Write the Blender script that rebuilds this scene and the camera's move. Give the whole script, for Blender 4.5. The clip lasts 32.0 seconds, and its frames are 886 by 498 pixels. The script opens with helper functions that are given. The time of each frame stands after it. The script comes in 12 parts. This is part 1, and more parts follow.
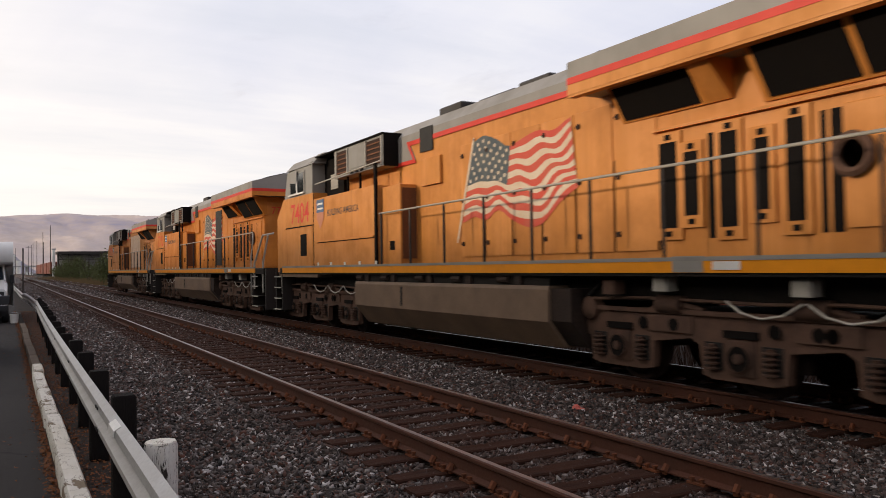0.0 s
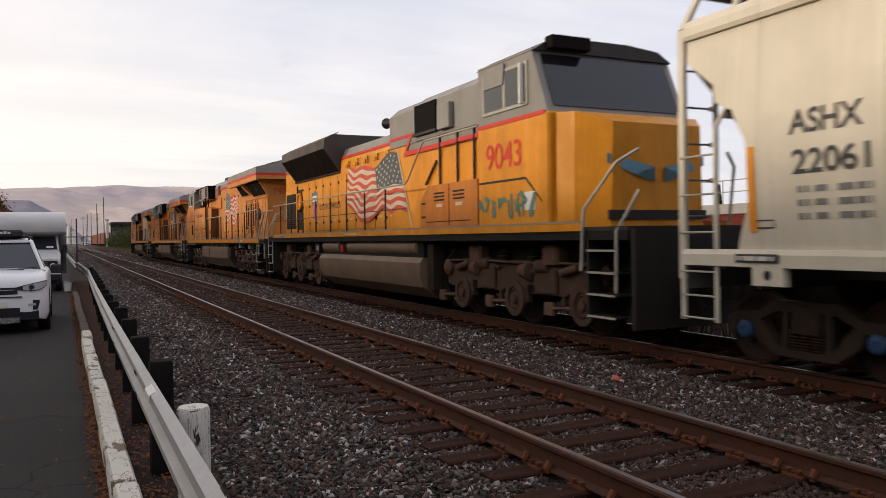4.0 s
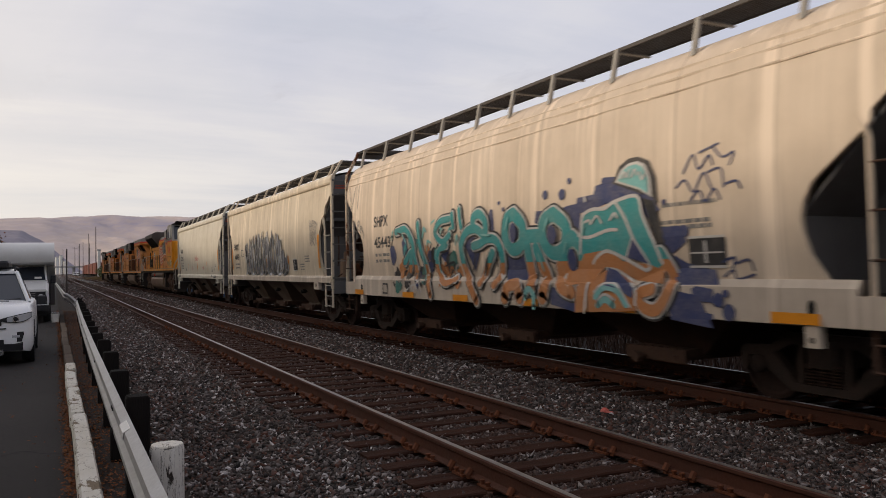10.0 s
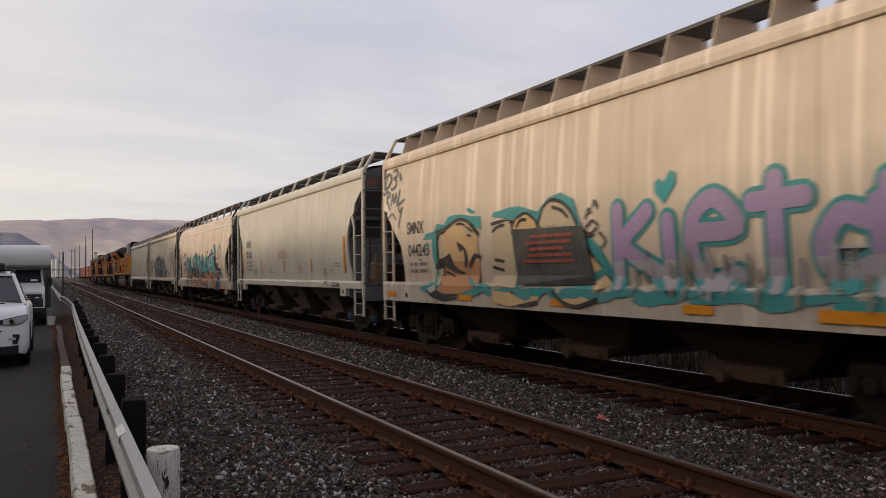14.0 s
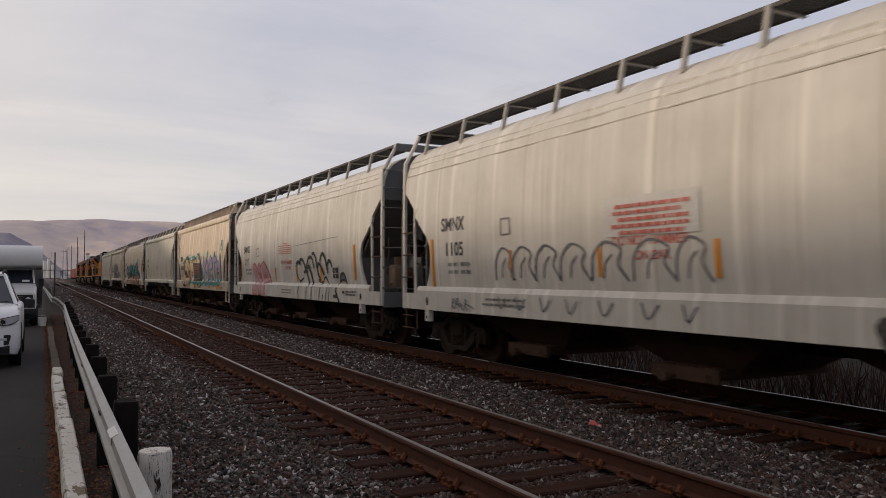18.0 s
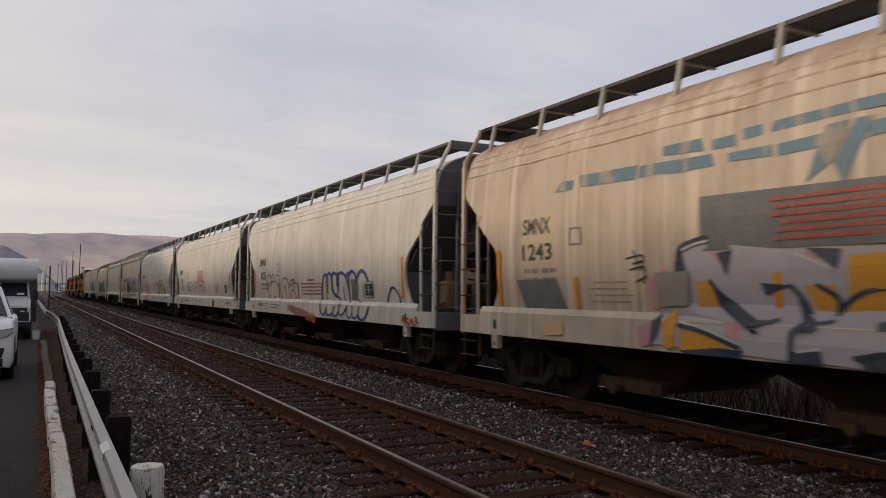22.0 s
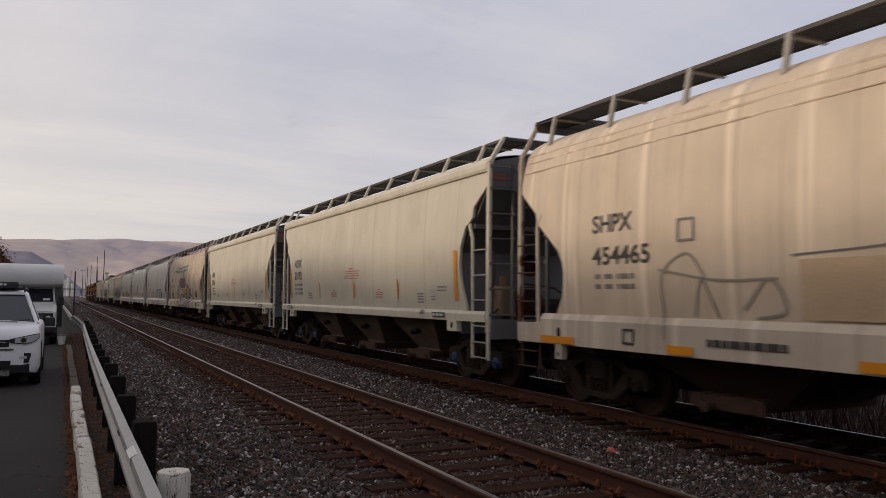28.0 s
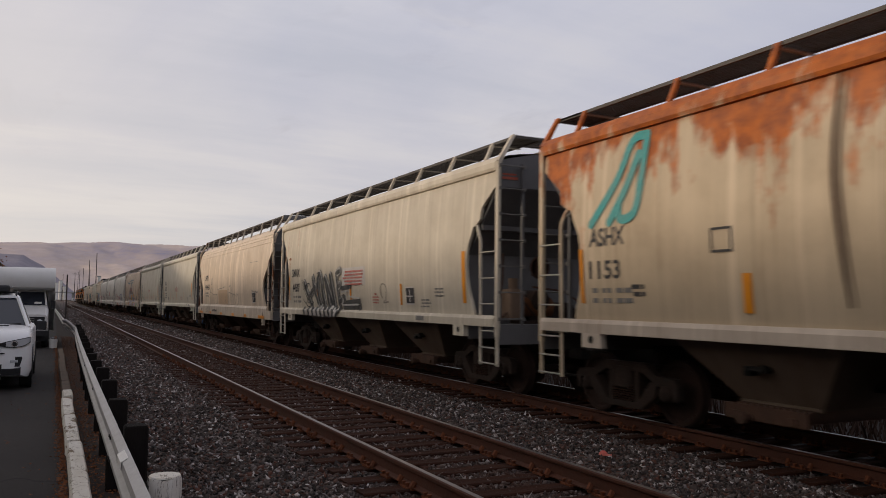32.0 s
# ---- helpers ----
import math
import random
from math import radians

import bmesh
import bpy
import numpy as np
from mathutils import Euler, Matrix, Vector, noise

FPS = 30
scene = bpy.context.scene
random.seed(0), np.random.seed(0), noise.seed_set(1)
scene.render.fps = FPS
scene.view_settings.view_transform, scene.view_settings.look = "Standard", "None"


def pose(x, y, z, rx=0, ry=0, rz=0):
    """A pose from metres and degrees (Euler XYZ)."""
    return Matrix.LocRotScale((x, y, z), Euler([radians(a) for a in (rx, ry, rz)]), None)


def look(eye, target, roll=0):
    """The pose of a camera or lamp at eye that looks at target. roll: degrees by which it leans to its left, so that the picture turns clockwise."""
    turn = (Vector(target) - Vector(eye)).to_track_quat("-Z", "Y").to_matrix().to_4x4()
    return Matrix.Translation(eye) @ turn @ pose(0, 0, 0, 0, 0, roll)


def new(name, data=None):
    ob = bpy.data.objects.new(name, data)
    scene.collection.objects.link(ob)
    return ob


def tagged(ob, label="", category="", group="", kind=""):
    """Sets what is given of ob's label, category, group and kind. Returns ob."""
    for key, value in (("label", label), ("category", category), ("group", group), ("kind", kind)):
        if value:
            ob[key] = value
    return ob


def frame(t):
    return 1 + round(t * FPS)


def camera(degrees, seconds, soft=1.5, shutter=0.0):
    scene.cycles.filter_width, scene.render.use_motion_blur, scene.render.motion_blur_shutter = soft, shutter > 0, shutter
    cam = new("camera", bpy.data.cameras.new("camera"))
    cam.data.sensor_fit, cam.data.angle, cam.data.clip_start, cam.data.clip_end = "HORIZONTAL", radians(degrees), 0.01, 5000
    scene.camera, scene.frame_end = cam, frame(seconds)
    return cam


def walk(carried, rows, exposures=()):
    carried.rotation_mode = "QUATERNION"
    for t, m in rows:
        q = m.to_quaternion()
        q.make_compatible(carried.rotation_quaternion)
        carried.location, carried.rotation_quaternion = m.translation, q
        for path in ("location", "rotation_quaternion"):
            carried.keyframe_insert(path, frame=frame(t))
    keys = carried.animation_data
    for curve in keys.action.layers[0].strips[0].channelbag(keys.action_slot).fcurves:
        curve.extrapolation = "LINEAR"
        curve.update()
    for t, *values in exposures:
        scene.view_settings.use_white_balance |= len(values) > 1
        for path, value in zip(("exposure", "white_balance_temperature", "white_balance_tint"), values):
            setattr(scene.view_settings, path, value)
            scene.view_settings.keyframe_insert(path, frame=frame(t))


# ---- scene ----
# ------------------------------------------------------------------ camera
cam = camera(58.67, 32.0, soft=0.6, shutter=0.33)
PATH = [
    (0, -0.226, -0.084, 1.568, -28.969, 1.262, 0.832), (0.5, -0.217, -0.080, 1.569, -29.119, 1.285, 0.583),
    (1, -0.211, -0.074, 1.571, -28.964, 1.290, 0.960), (1.5, -0.210, -0.067, 1.572, -28.578, 1.304, 0.554),
    (2, -0.210, -0.061, 1.571, -28.491, 1.347, 0.841), (2.5, -0.209, -0.056, 1.571, -28.186, 1.249, 1.009),
    (3, -0.209, -0.056, 1.572, -27.974, 1.424, 0.666), (3.5, -0.168, -0.057, 1.542, -26.412, -0.563, 0.025),
    (5.5, 0.026, 0.013, 1.550, -25.597, -1.051, 1.746), (6, 0.029, 0.011, 1.552, -25.885, -0.932, 1.733),
    (6.5, 0.025, 0.009, 1.552, -26.857, -0.491, 0.565), (7, 0.017, 0.002, 1.552, -27.293, -0.172, 0.103),
    (7.5, 0.008, 0.000, 1.552, -26.700, 0.106, 0.123), (8, 0.009, 0.000, 1.557, -26.695, 0.615, 0.587),
    (8.5, 0.006, 0.002, 1.558, -26.534, 0.991, 0.407), (9, 0.000, 0.000, 1.558, -26.144, 1.237, 0.499),
    (9.5, 0.002, -0.005, 1.559, -26.093, 1.301, 0.694), (10, 0.005, -0.006, 1.559, -26.219, 1.314, 0.881),
    (10.5, -0.001, -0.005, 1.561, -26.333, 1.240, 0.488), (11, -0.000, 0.001, 1.562, -26.283, 1.219, 0.316),
    (11.5, -0.003, 0.000, 1.562, -26.300, 1.339, 0.317), (12, -0.003, -0.004, 1.563, -26.261, 1.367, 0.536),
    (12.5, -0.005, -0.005, 1.562, -26.282, 1.544, 0.116), (13, -0.008, -0.002, 1.563, -26.164, 1.596, 0.155),
    (13.5, -0.005, -0.006, 1.562, -26.266, 1.556, 0.360), (14, -0.002, -0.008, 1.562, -26.443, 1.704, 0.464),
    (14.5, -0.009, -0.012, 1.563, -26.446, 1.957, 0.032), (16.5, -0.015, -0.018, 1.559, -26.394, 2.291, 0.027),
    (17, -0.017, -0.021, 1.559, -26.726, 2.165, -0.145), (17.5, -0.016, -0.022, 1.562, -26.795, 2.041, -0.067),
    (18, -0.016, -0.023, 1.562, -26.942, 2.036, -0.099), (18.5, -0.014, -0.025, 1.561, -27.107, 2.225, -0.160),
    (19, -0.017, -0.029, 1.561, -27.161, 2.464, -0.172), (19.5, -0.021, -0.032, 1.562, -27.089, 2.622, -0.426),
    (20, -0.024, -0.038, 1.565, -27.135, 2.854, -0.634), (20.5, -0.024, -0.040, 1.564, -27.458, 3.246, -0.348),
    (21, -0.022, -0.040, 1.565, -27.652, 3.466, -0.303), (21.5, -0.027, -0.042, 1.562, -27.370, 3.597, -0.579),
    (22, -0.022, -0.042, 1.564, -27.244, 3.324, -0.747), (22.5, -0.024, -0.040, 1.564, -27.382, 3.051, -1.013),
    (23, -0.024, -0.037, 1.564, -27.451, 3.084, -0.809), (23.5, -0.027, -0.039, 1.565, -27.561, 3.457, -1.017),
    (24, -0.031, -0.044, 1.567, -27.568, 3.796, -0.934), (24.5, -0.040, -0.045, 1.569, -27.621, 4.008, -1.585),
    (25, -0.043, -0.048, 1.567, -27.534, 4.009, -1.305), (25.5, -0.046, -0.046, 1.563, -27.472, 3.963, -1.154),
    (27.5, -0.047, -0.022, 1.567, -25.865, 3.744, -1.086), (28, -0.042, -0.021, 1.568, -25.778, 3.686, -0.735),
    (28.5, -0.040, -0.021, 1.565, -25.775, 3.652, -0.663), (29, -0.039, -0.020, 1.568, -25.808, 3.669, -1.111),
    (29.5, -0.037, -0.019, 1.566, -25.838, 3.692, -1.027), (30, -0.035, -0.023, 1.565, -25.831, 3.920, -0.844),
    (30.5, -0.033, -0.024, 1.566, -25.925, 3.948, -0.700), (31, -0.033, -0.028, 1.569, -26.028, 4.053, -0.710),
    (31.5, -0.036, -0.035, 1.568, -26.157, 4.207, -0.786), (32, -0.037, -0.034, 1.571, -26.246, 3.938, -0.739)]
GAIN = [(0.0, 0.17, 6650, 12), (3.2, 0.17, 6650, 12), (6.0, 0.0, 6600, 12), (9.0, -0.17, 6550, 12), (11.5, -0.22, 6550, 13), (14.0, -0.24, 6550, 13), (17.0, -0.36, 6545, 13), (20.0, -0.37, 6540, 13), (32.0, -0.41, 6550, 14)]
walk(cam, [(t, pose(x, y, z, 90 + p, r, w)) for t, x, y, z, w, p, r in PATH], GAIN)

# ------------------------------------------------------------------ sky and sun
SUN_DIR = Vector((-0.88, 0.42, 0.225)).normalized()


def build_sky():
    world = bpy.data.worlds.new("sky")
    scene.world = world
    world.use_nodes = True
    nt = world.node_tree
    nt.nodes.clear()
    out = nt.nodes.new("ShaderNodeOutputWorld")
    bg = nt.nodes.new("ShaderNodeBackground")
    sky = nt.nodes.new("ShaderNodeTexSky")
    sky.sky_type = "NISHITA"
    sky.sun_disc = False
    sky.sun_elevation = math.asin(SUN_DIR.z)
    sky.sun_rotation = math.atan2(SUN_DIR.x, SUN_DIR.y)
    dim = nt.nodes.new("ShaderNodeVectorMath")
    dim.operation = "SCALE"
    dim.inputs[3].default_value = 0.10
    nt.links.new(sky.outputs[0], dim.inputs[0])
    co = nt.nodes.new("ShaderNodeTexCoord")
    sep = nt.nodes.new("ShaderNodeSeparateXYZ")
    nt.links.new(co.outputs["Generated"], sep.inputs[0])

    def math_node(op, a, b):
        n = nt.nodes.new("ShaderNodeMath")
        n.operation = op
        for i, v in enumerate((a, b)):
            if isinstance(v, (int, float)):
                n.inputs[i].default_value = v
            else:
                nt.links.new(v, n.inputs[i])
        return n.outputs[0]

    # cloud sheets, flattened towards the horizon
    lift = math_node("ADD", sep.outputs[2], 0.12)
    px = math_node("DIVIDE", sep.outputs[0], lift)
    py = math_node("DIVIDE", sep.outputs[1], lift)
    comb = nt.nodes.new("ShaderNodeCombineXYZ")
    nt.links.new(px, comb.inputs[0])
    nt.links.new(py, comb.inputs[1])

    def cloud(scale, detail, rough, off, dist=0.6):
        mp = nt.nodes.new("ShaderNodeMapping")
        mp.inputs["Location"].default_value = off
        mp.inputs["Rotation"].default_value = (0, 0, 0.5)
        mp.inputs["Scale"].default_value = (1.0, 0.55, 1.0)
        nt.links.new(comb.outputs[0], mp.inputs[0])
        n = nt.nodes.new("ShaderNodeTexNoise")
        n.inputs["Scale"].default_value = scale
        n.inputs["Detail"].default_value = detail
        n.inputs["Roughness"].default_value = rough
        n.inputs["Distortion"].default_value = dist
        nt.links.new(mp.outputs[0], n.inputs["Vector"])
        return n.outputs["Fac"]

    def ramp(fac, stops):
        r = nt.nodes.new("ShaderNodeValToRGB")
        while len(r.color_ramp.elements) < len(stops):
            r.color_ramp.elements.new(0.5)
        for e, (p, c) in zip(r.color_ramp.elements, stops):
            e.position, e.color = p, (*c, 1)
        nt.links.new(fac, r.inputs[0])
        return r.outputs[0]

    def mix(fac, a, b):
        m = nt.nodes.new("ShaderNodeMix")
        m.data_type = "RGBA"
        if isinstance(fac, (int, float)):
            m.inputs[0].default_value = fac
        else:
            nt.links.new(fac, m.inputs[0])
        for i, v in ((6, a), (7, b)):
            if isinstance(v, tuple):
                m.inputs[i].default_value = (*v, 1)
            else:
                nt.links.new(v, m.inputs[i])
        return m.outputs[2]

    # thin overcast: lavender gaps between pale sheets, creamier low down towards the sun
    sheet = ramp(cloud(0.55, 6, 0.55, (3.1, 1.7, 0)), [(0.34, (0.60, 0.65, 0.84)), (0.62, (0.90, 0.91, 0.97))])
    grey = ramp(cloud(1.5, 5, 0.6, (7.3, 2.2, 0), 1.2), [(0.60, (0.0, 0.0, 0.0)), (0.75, (0.5, 0.5, 0.5))])
    base = mix(grey, sheet, (0.52, 0.53, 0.62))
    sunny = nt.nodes.new("ShaderNodeVectorMath")
    sunny.operation = "DOT_PRODUCT"
    nt.links.new(co.outputs["Generated"], sunny.inputs[0])
    sunny.inputs[1].default_value = tuple(SUN_DIR)
    near = ramp(math_node("MULTIPLY", math_node("ADD", sunny.outputs["Value"], 0.0), 1.0), [(0.25, (0, 0, 0)), (1.0, (0.9, 0.9, 0.9))])
    low = ramp(sep.outputs[2], [(0.0, (0.75, 0.75, 0.75)), (0.38, (0, 0, 0))])
    base = mix(math_node("MULTIPLY", low, 0.8), base, (1.0, 0.935, 0.855))
    # long thin streaks low over the hills
    wide = nt.nodes.new("ShaderNodeCombineXYZ")
    nt.links.new(math_node("MULTIPLY", px, 0.16), wide.inputs[0])
    nt.links.new(math_node("MULTIPLY", py, 0.5), wide.inputs[1])
    streak = nt.nodes.new("ShaderNodeTexNoise")
    streak.inputs["Scale"].default_value, streak.inputs["Detail"].default_value, streak.inputs["Roughness"].default_value = 2.6, 7, 0.58
    nt.links.new(wide.outputs[0], streak.inputs["Vector"])
    base = mix(ramp(streak.outputs["Fac"], [(0.46, (0, 0, 0)), (0.62, (0.62, 0.62, 0.62))]), base, (0.66, 0.70, 0.80))
    base = mix(ramp(streak.outputs["Fac"], [(0.30, (0.75, 0.75, 0.75)), (0.46, (0, 0, 0))]), base, (1.04, 1.01, 0.97))
    base = mix(math_node("MULTIPLY", low, 0.38), base, (1.04, 0.965, 0.86))
    away = ramp(sep.outputs[0], [(0.30, (0, 0, 0)), (0.75, (0.45, 0.45, 0.45))])
    base = mix(away, base, (0.60, 0.65, 0.82))
    base = mix(near, base, (1.35, 1.22, 1.02))
    tint = nt.nodes.new("ShaderNodeMix")
    tint.data_type = "RGBA"
    tint.inputs[0].default_value = 0.86
    nt.links.new(dim.outputs[0], tint.inputs[6])
    nt.links.new(base, tint.inputs[7])
    nt.links.new(tint.outputs[2], bg.inputs[0])
    bg.inputs[1].default_value = 1.02
    nt.links.new(bg.outputs[0], out.inputs[0])


build_sky()
sun = new("sun", bpy.data.lights.new("sun", "SUN"))
sun.data.energy, sun.data.angle, sun.data.color = 2.1, radians(3.2), (1.0, 0.84, 0.64)
sun.matrix_world = look(SUN_DIR * 50, (0, 0, 0))

# ------------------------------------------------------------------ materials


def nodes_of(name):
    m = bpy.data.materials.new(name)
    m.use_nodes = True
    nt = m.node_tree
    return m, nt, nt.nodes["Principled BSDF"]


def noise_fac(nt, vec, scale, detail=4, rough=0.55, stretch=(1, 1, 1), off=(0, 0, 0)):
    mp = nt.nodes.new("ShaderNodeMapping")
    mp.inputs["Scale"].default_value = stretch
    mp.inputs["Location"].default_value = off
    nt.links.new(vec, mp.inputs[0])
    n = nt.nodes.new("ShaderNodeTexNoise")
    n.inputs["Scale"].default_value = scale
    n.inputs["Detail"].default_value = detail
    n.inputs["Roughness"].default_value = rough
    nt.links.new(mp.outputs[0], n.inputs["Vector"])
    return n.outputs["Fac"]


def ramp_of(nt, fac, lo, hi, a=0.0, b=1.0):
    n = nt.nodes.new("ShaderNodeMapRange")
    n.inputs[1].default_value, n.inputs[2].default_value = lo, hi
    n.inputs[3].default_value, n.inputs[4].default_value = a, b
    nt.links.new(fac, n.inputs[0])
    return n.outputs[0]


def mix_col(nt, fac, a, b, kind="MIX"):
    m = nt.nodes.new("ShaderNodeMix")
    m.data_type, m.blend_type = "RGBA", kind
    if isinstance(fac, (int, float)):
        m.inputs[0].default_value = fac
    else:
        nt.links.new(fac, m.inputs[0])
    for i, v in ((6, a), (7, b)):
        if isinstance(v, tuple):
            m.inputs[i].default_value = (*v[:3], 1)
        else:
            nt.links.new(v, m.inputs[i])
    return m.outputs[2]


def mul(nt, a, b):
    n = nt.nodes.new("ShaderNodeMath")
    n.operation = "MULTIPLY"
    for i, v in enumerate((a, b)):
        if isinstance(v, (int, float)):
            n.inputs[i].default_value = v
        else:
            nt.links.new(v, n.inputs[i])
    return n.outputs[0]


def place(nt, vary=True):
    """Object coordinates, shifted by the object's own random number."""
    co = nt.nodes.new("ShaderNodeTexCoord")
    if not vary:
        return co.outputs["Object"]
    info = nt.nodes.new("ShaderNodeObjectInfo")
    add = nt.nodes.new("ShaderNodeVectorMath")
    add.operation = "MULTIPLY_ADD"
    comb = nt.nodes.new("ShaderNodeCombineXYZ")
    for i in range(3):
        nt.links.new(info.outputs["Random"], comb.inputs[i])
    nt.links.new(comb.outputs[0], add.inputs[0])
    add.inputs[1].default_value = (17.0, 31.0, 0.0)
    nt.links.new(co.outputs["Object"], add.inputs[2])
    return add.outputs[0]


def bump_of(nt, bsdf, fac, strength, dist=0.01):
    b = nt.nodes.new("ShaderNodeBump")
    b.inputs["Strength"].default_value = strength
    b.inputs["Distance"].default_value = dist
    nt.links.new(fac, b.inputs["Height"])
    nt.links.new(b.outputs[0], bsdf.inputs["Normal"])


def surface(name, col, rough=0.6, metal=0.0, col2=None, scale=3.0, fine=40.0, amount=0.35, bump=0.15, dist=0.004, stretch=(1, 1, 1), vary=True, spec=0.22):
    """A surface with stains at one scale and grain at another."""
    m, nt, b = nodes_of(name)
    vec = place(nt, vary)
    big = noise_fac(nt, vec, scale, 5, 0.6, stretch)
    small = noise_fac(nt, vec, fine, 3, 0.6, stretch, (3, 1, 4))
    col2 = col2 or tuple(c * 0.62 for c in col)
    c = mix_col(nt, mul(nt, ramp_of(nt, big, 0.35, 0.7), amount * 1.5), col, col2)
    c = mix_col(nt, ramp_of(nt, small, 0.3, 0.7, 0, amount), c, tuple(x * 0.7 for x in col))
    nt.links.new(c, b.inputs["Base Color"])
    nt.links.new(ramp_of(nt, small, 0.2, 0.8, max(0.05, rough - 0.1), min(1, rough + 0.12)), b.inputs["Roughness"])
    b.inputs["Metallic"].default_value = metal
    b.inputs["Specular IOR Level"].default_value = spec
    if bump:
        bump_of(nt, b, small, bump, dist)
    return m


def car_paint(name, col, rough=0.42, grime=0.4, rust=0.0, rust_low=3.0, streak=0.4, dirt=(0.20, 0.15, 0.10), rust_col=(0.52, 0.155, 0.022), seams=0.0):
    """Weathered paint: rain streaks down the side, blotches of dust, rust that eats down from the eaves."""
    m, nt, b = nodes_of(name)
    vec = place(nt)
    runs = noise_fac(nt, vec, 1.0, 6, 0.65, (1.0, 2.6, 0.12))
    fine_runs = noise_fac(nt, vec, 1.0, 4, 0.6, (2.0, 14.0, 0.5), (5, 2, 1))
    blot = noise_fac(nt, vec, 1.1, 7, 0.62)
    grain = noise_fac(nt, vec, 60, 2, 0.5)
    pale = tuple(min(0.95, x * 1.12 + 0.02) for x in col)
    c = mix_col(nt, ramp_of(nt, runs, 0.42, 0.62, 0, streak), col, pale)
    c = mix_col(nt, ramp_of(nt, fine_runs, 0.52, 0.75, 0, streak * 0.55), c, tuple(x * 0.72 for x in col))
    c = mix_col(nt, ramp_of(nt, blot, 0.45, 0.75, 0, grime), c, tuple(0.55 * x + 0.45 * d for x, d in zip(col, dirt)))
    # rain-washed pale runs, thin brown runs and the welded seams between side sheets
    if seams:
        wash = noise_fac(nt, vec, 1.0, 3, 0.5, (1.5, 5.0, 0.10), (8, 3, 6))
        c = mix_col(nt, ramp_of(nt, wash, 0.56, 0.64, 0, 0.72 * seams), c, tuple(min(0.9, x * 1.28 + 0.08) for x in col))
        brown = noise_fac(nt, vec, 1.0, 4, 0.55, (1.5, 8.0, 0.22), (1, 9, 2))
        c = mix_col(nt, ramp_of(nt, brown, 0.62, 0.76, 0, 0.55 * seams), c, (0.27, 0.17, 0.10))
        where = nt.nodes.new("ShaderNodeTexCoord")
        axis = nt.nodes.new("ShaderNodeSeparateXYZ")
        nt.links.new(where.outputs["Object"], axis.inputs[0])
        ping = nt.nodes.new("ShaderNodeMath")
        ping.operation = "PINGPONG"
        nt.links.new(axis.outputs[1], ping.inputs[0])
        ping.inputs[1].default_value = 0.78
        seam = mul(nt, ramp_of(nt, ping.outputs[0], 0.0, 0.028, 1.0, 0.0), ramp_of(nt, runs, 0.35, 0.6, 0.15, 0.55))
        c = mix_col(nt, seam, c, (0.25, 0.17, 0.11))
    if rust > 0:
        co = nt.nodes.new("ShaderNodeTexCoord")
        sep = nt.nodes.new("ShaderNodeSeparateXYZ")
        nt.links.new(co.outputs["Object"], sep.inputs[0])
        high = ramp_of(nt, sep.outputs[2], rust_low, 4.4, -0.22, 0.24)
        eat = noise_fac(nt, vec, 1.6, 9, 0.68, (1, 1.4, 0.55), (9, 4, 2))
        add = nt.nodes.new("ShaderNodeMath")
        nt.links.new(eat, add.inputs[0])
        nt.links.new(high, add.inputs[1])
        mask = ramp_of(nt, add.outputs[0], 0.55, 0.66, 0, rust)
        dark = mix_col(nt, ramp_of(nt, noise_fac(nt, vec, 5, 6, 0.7), 0.4, 0.65), rust_col, (0.22, 0.06, 0.02))
        c = mix_col(nt, mask, c, dark)
    nt.links.new(c, b.inputs["Base Color"])
    nt.links.new(ramp_of(nt, blot, 0.3, 0.7, rough - 0.08, rough + 0.2), b.inputs["Roughness"])
    b.inputs["Specular IOR Level"].default_value = 0.25
    bump_of(nt, b, grain, 0.05, 0.002)
    return m


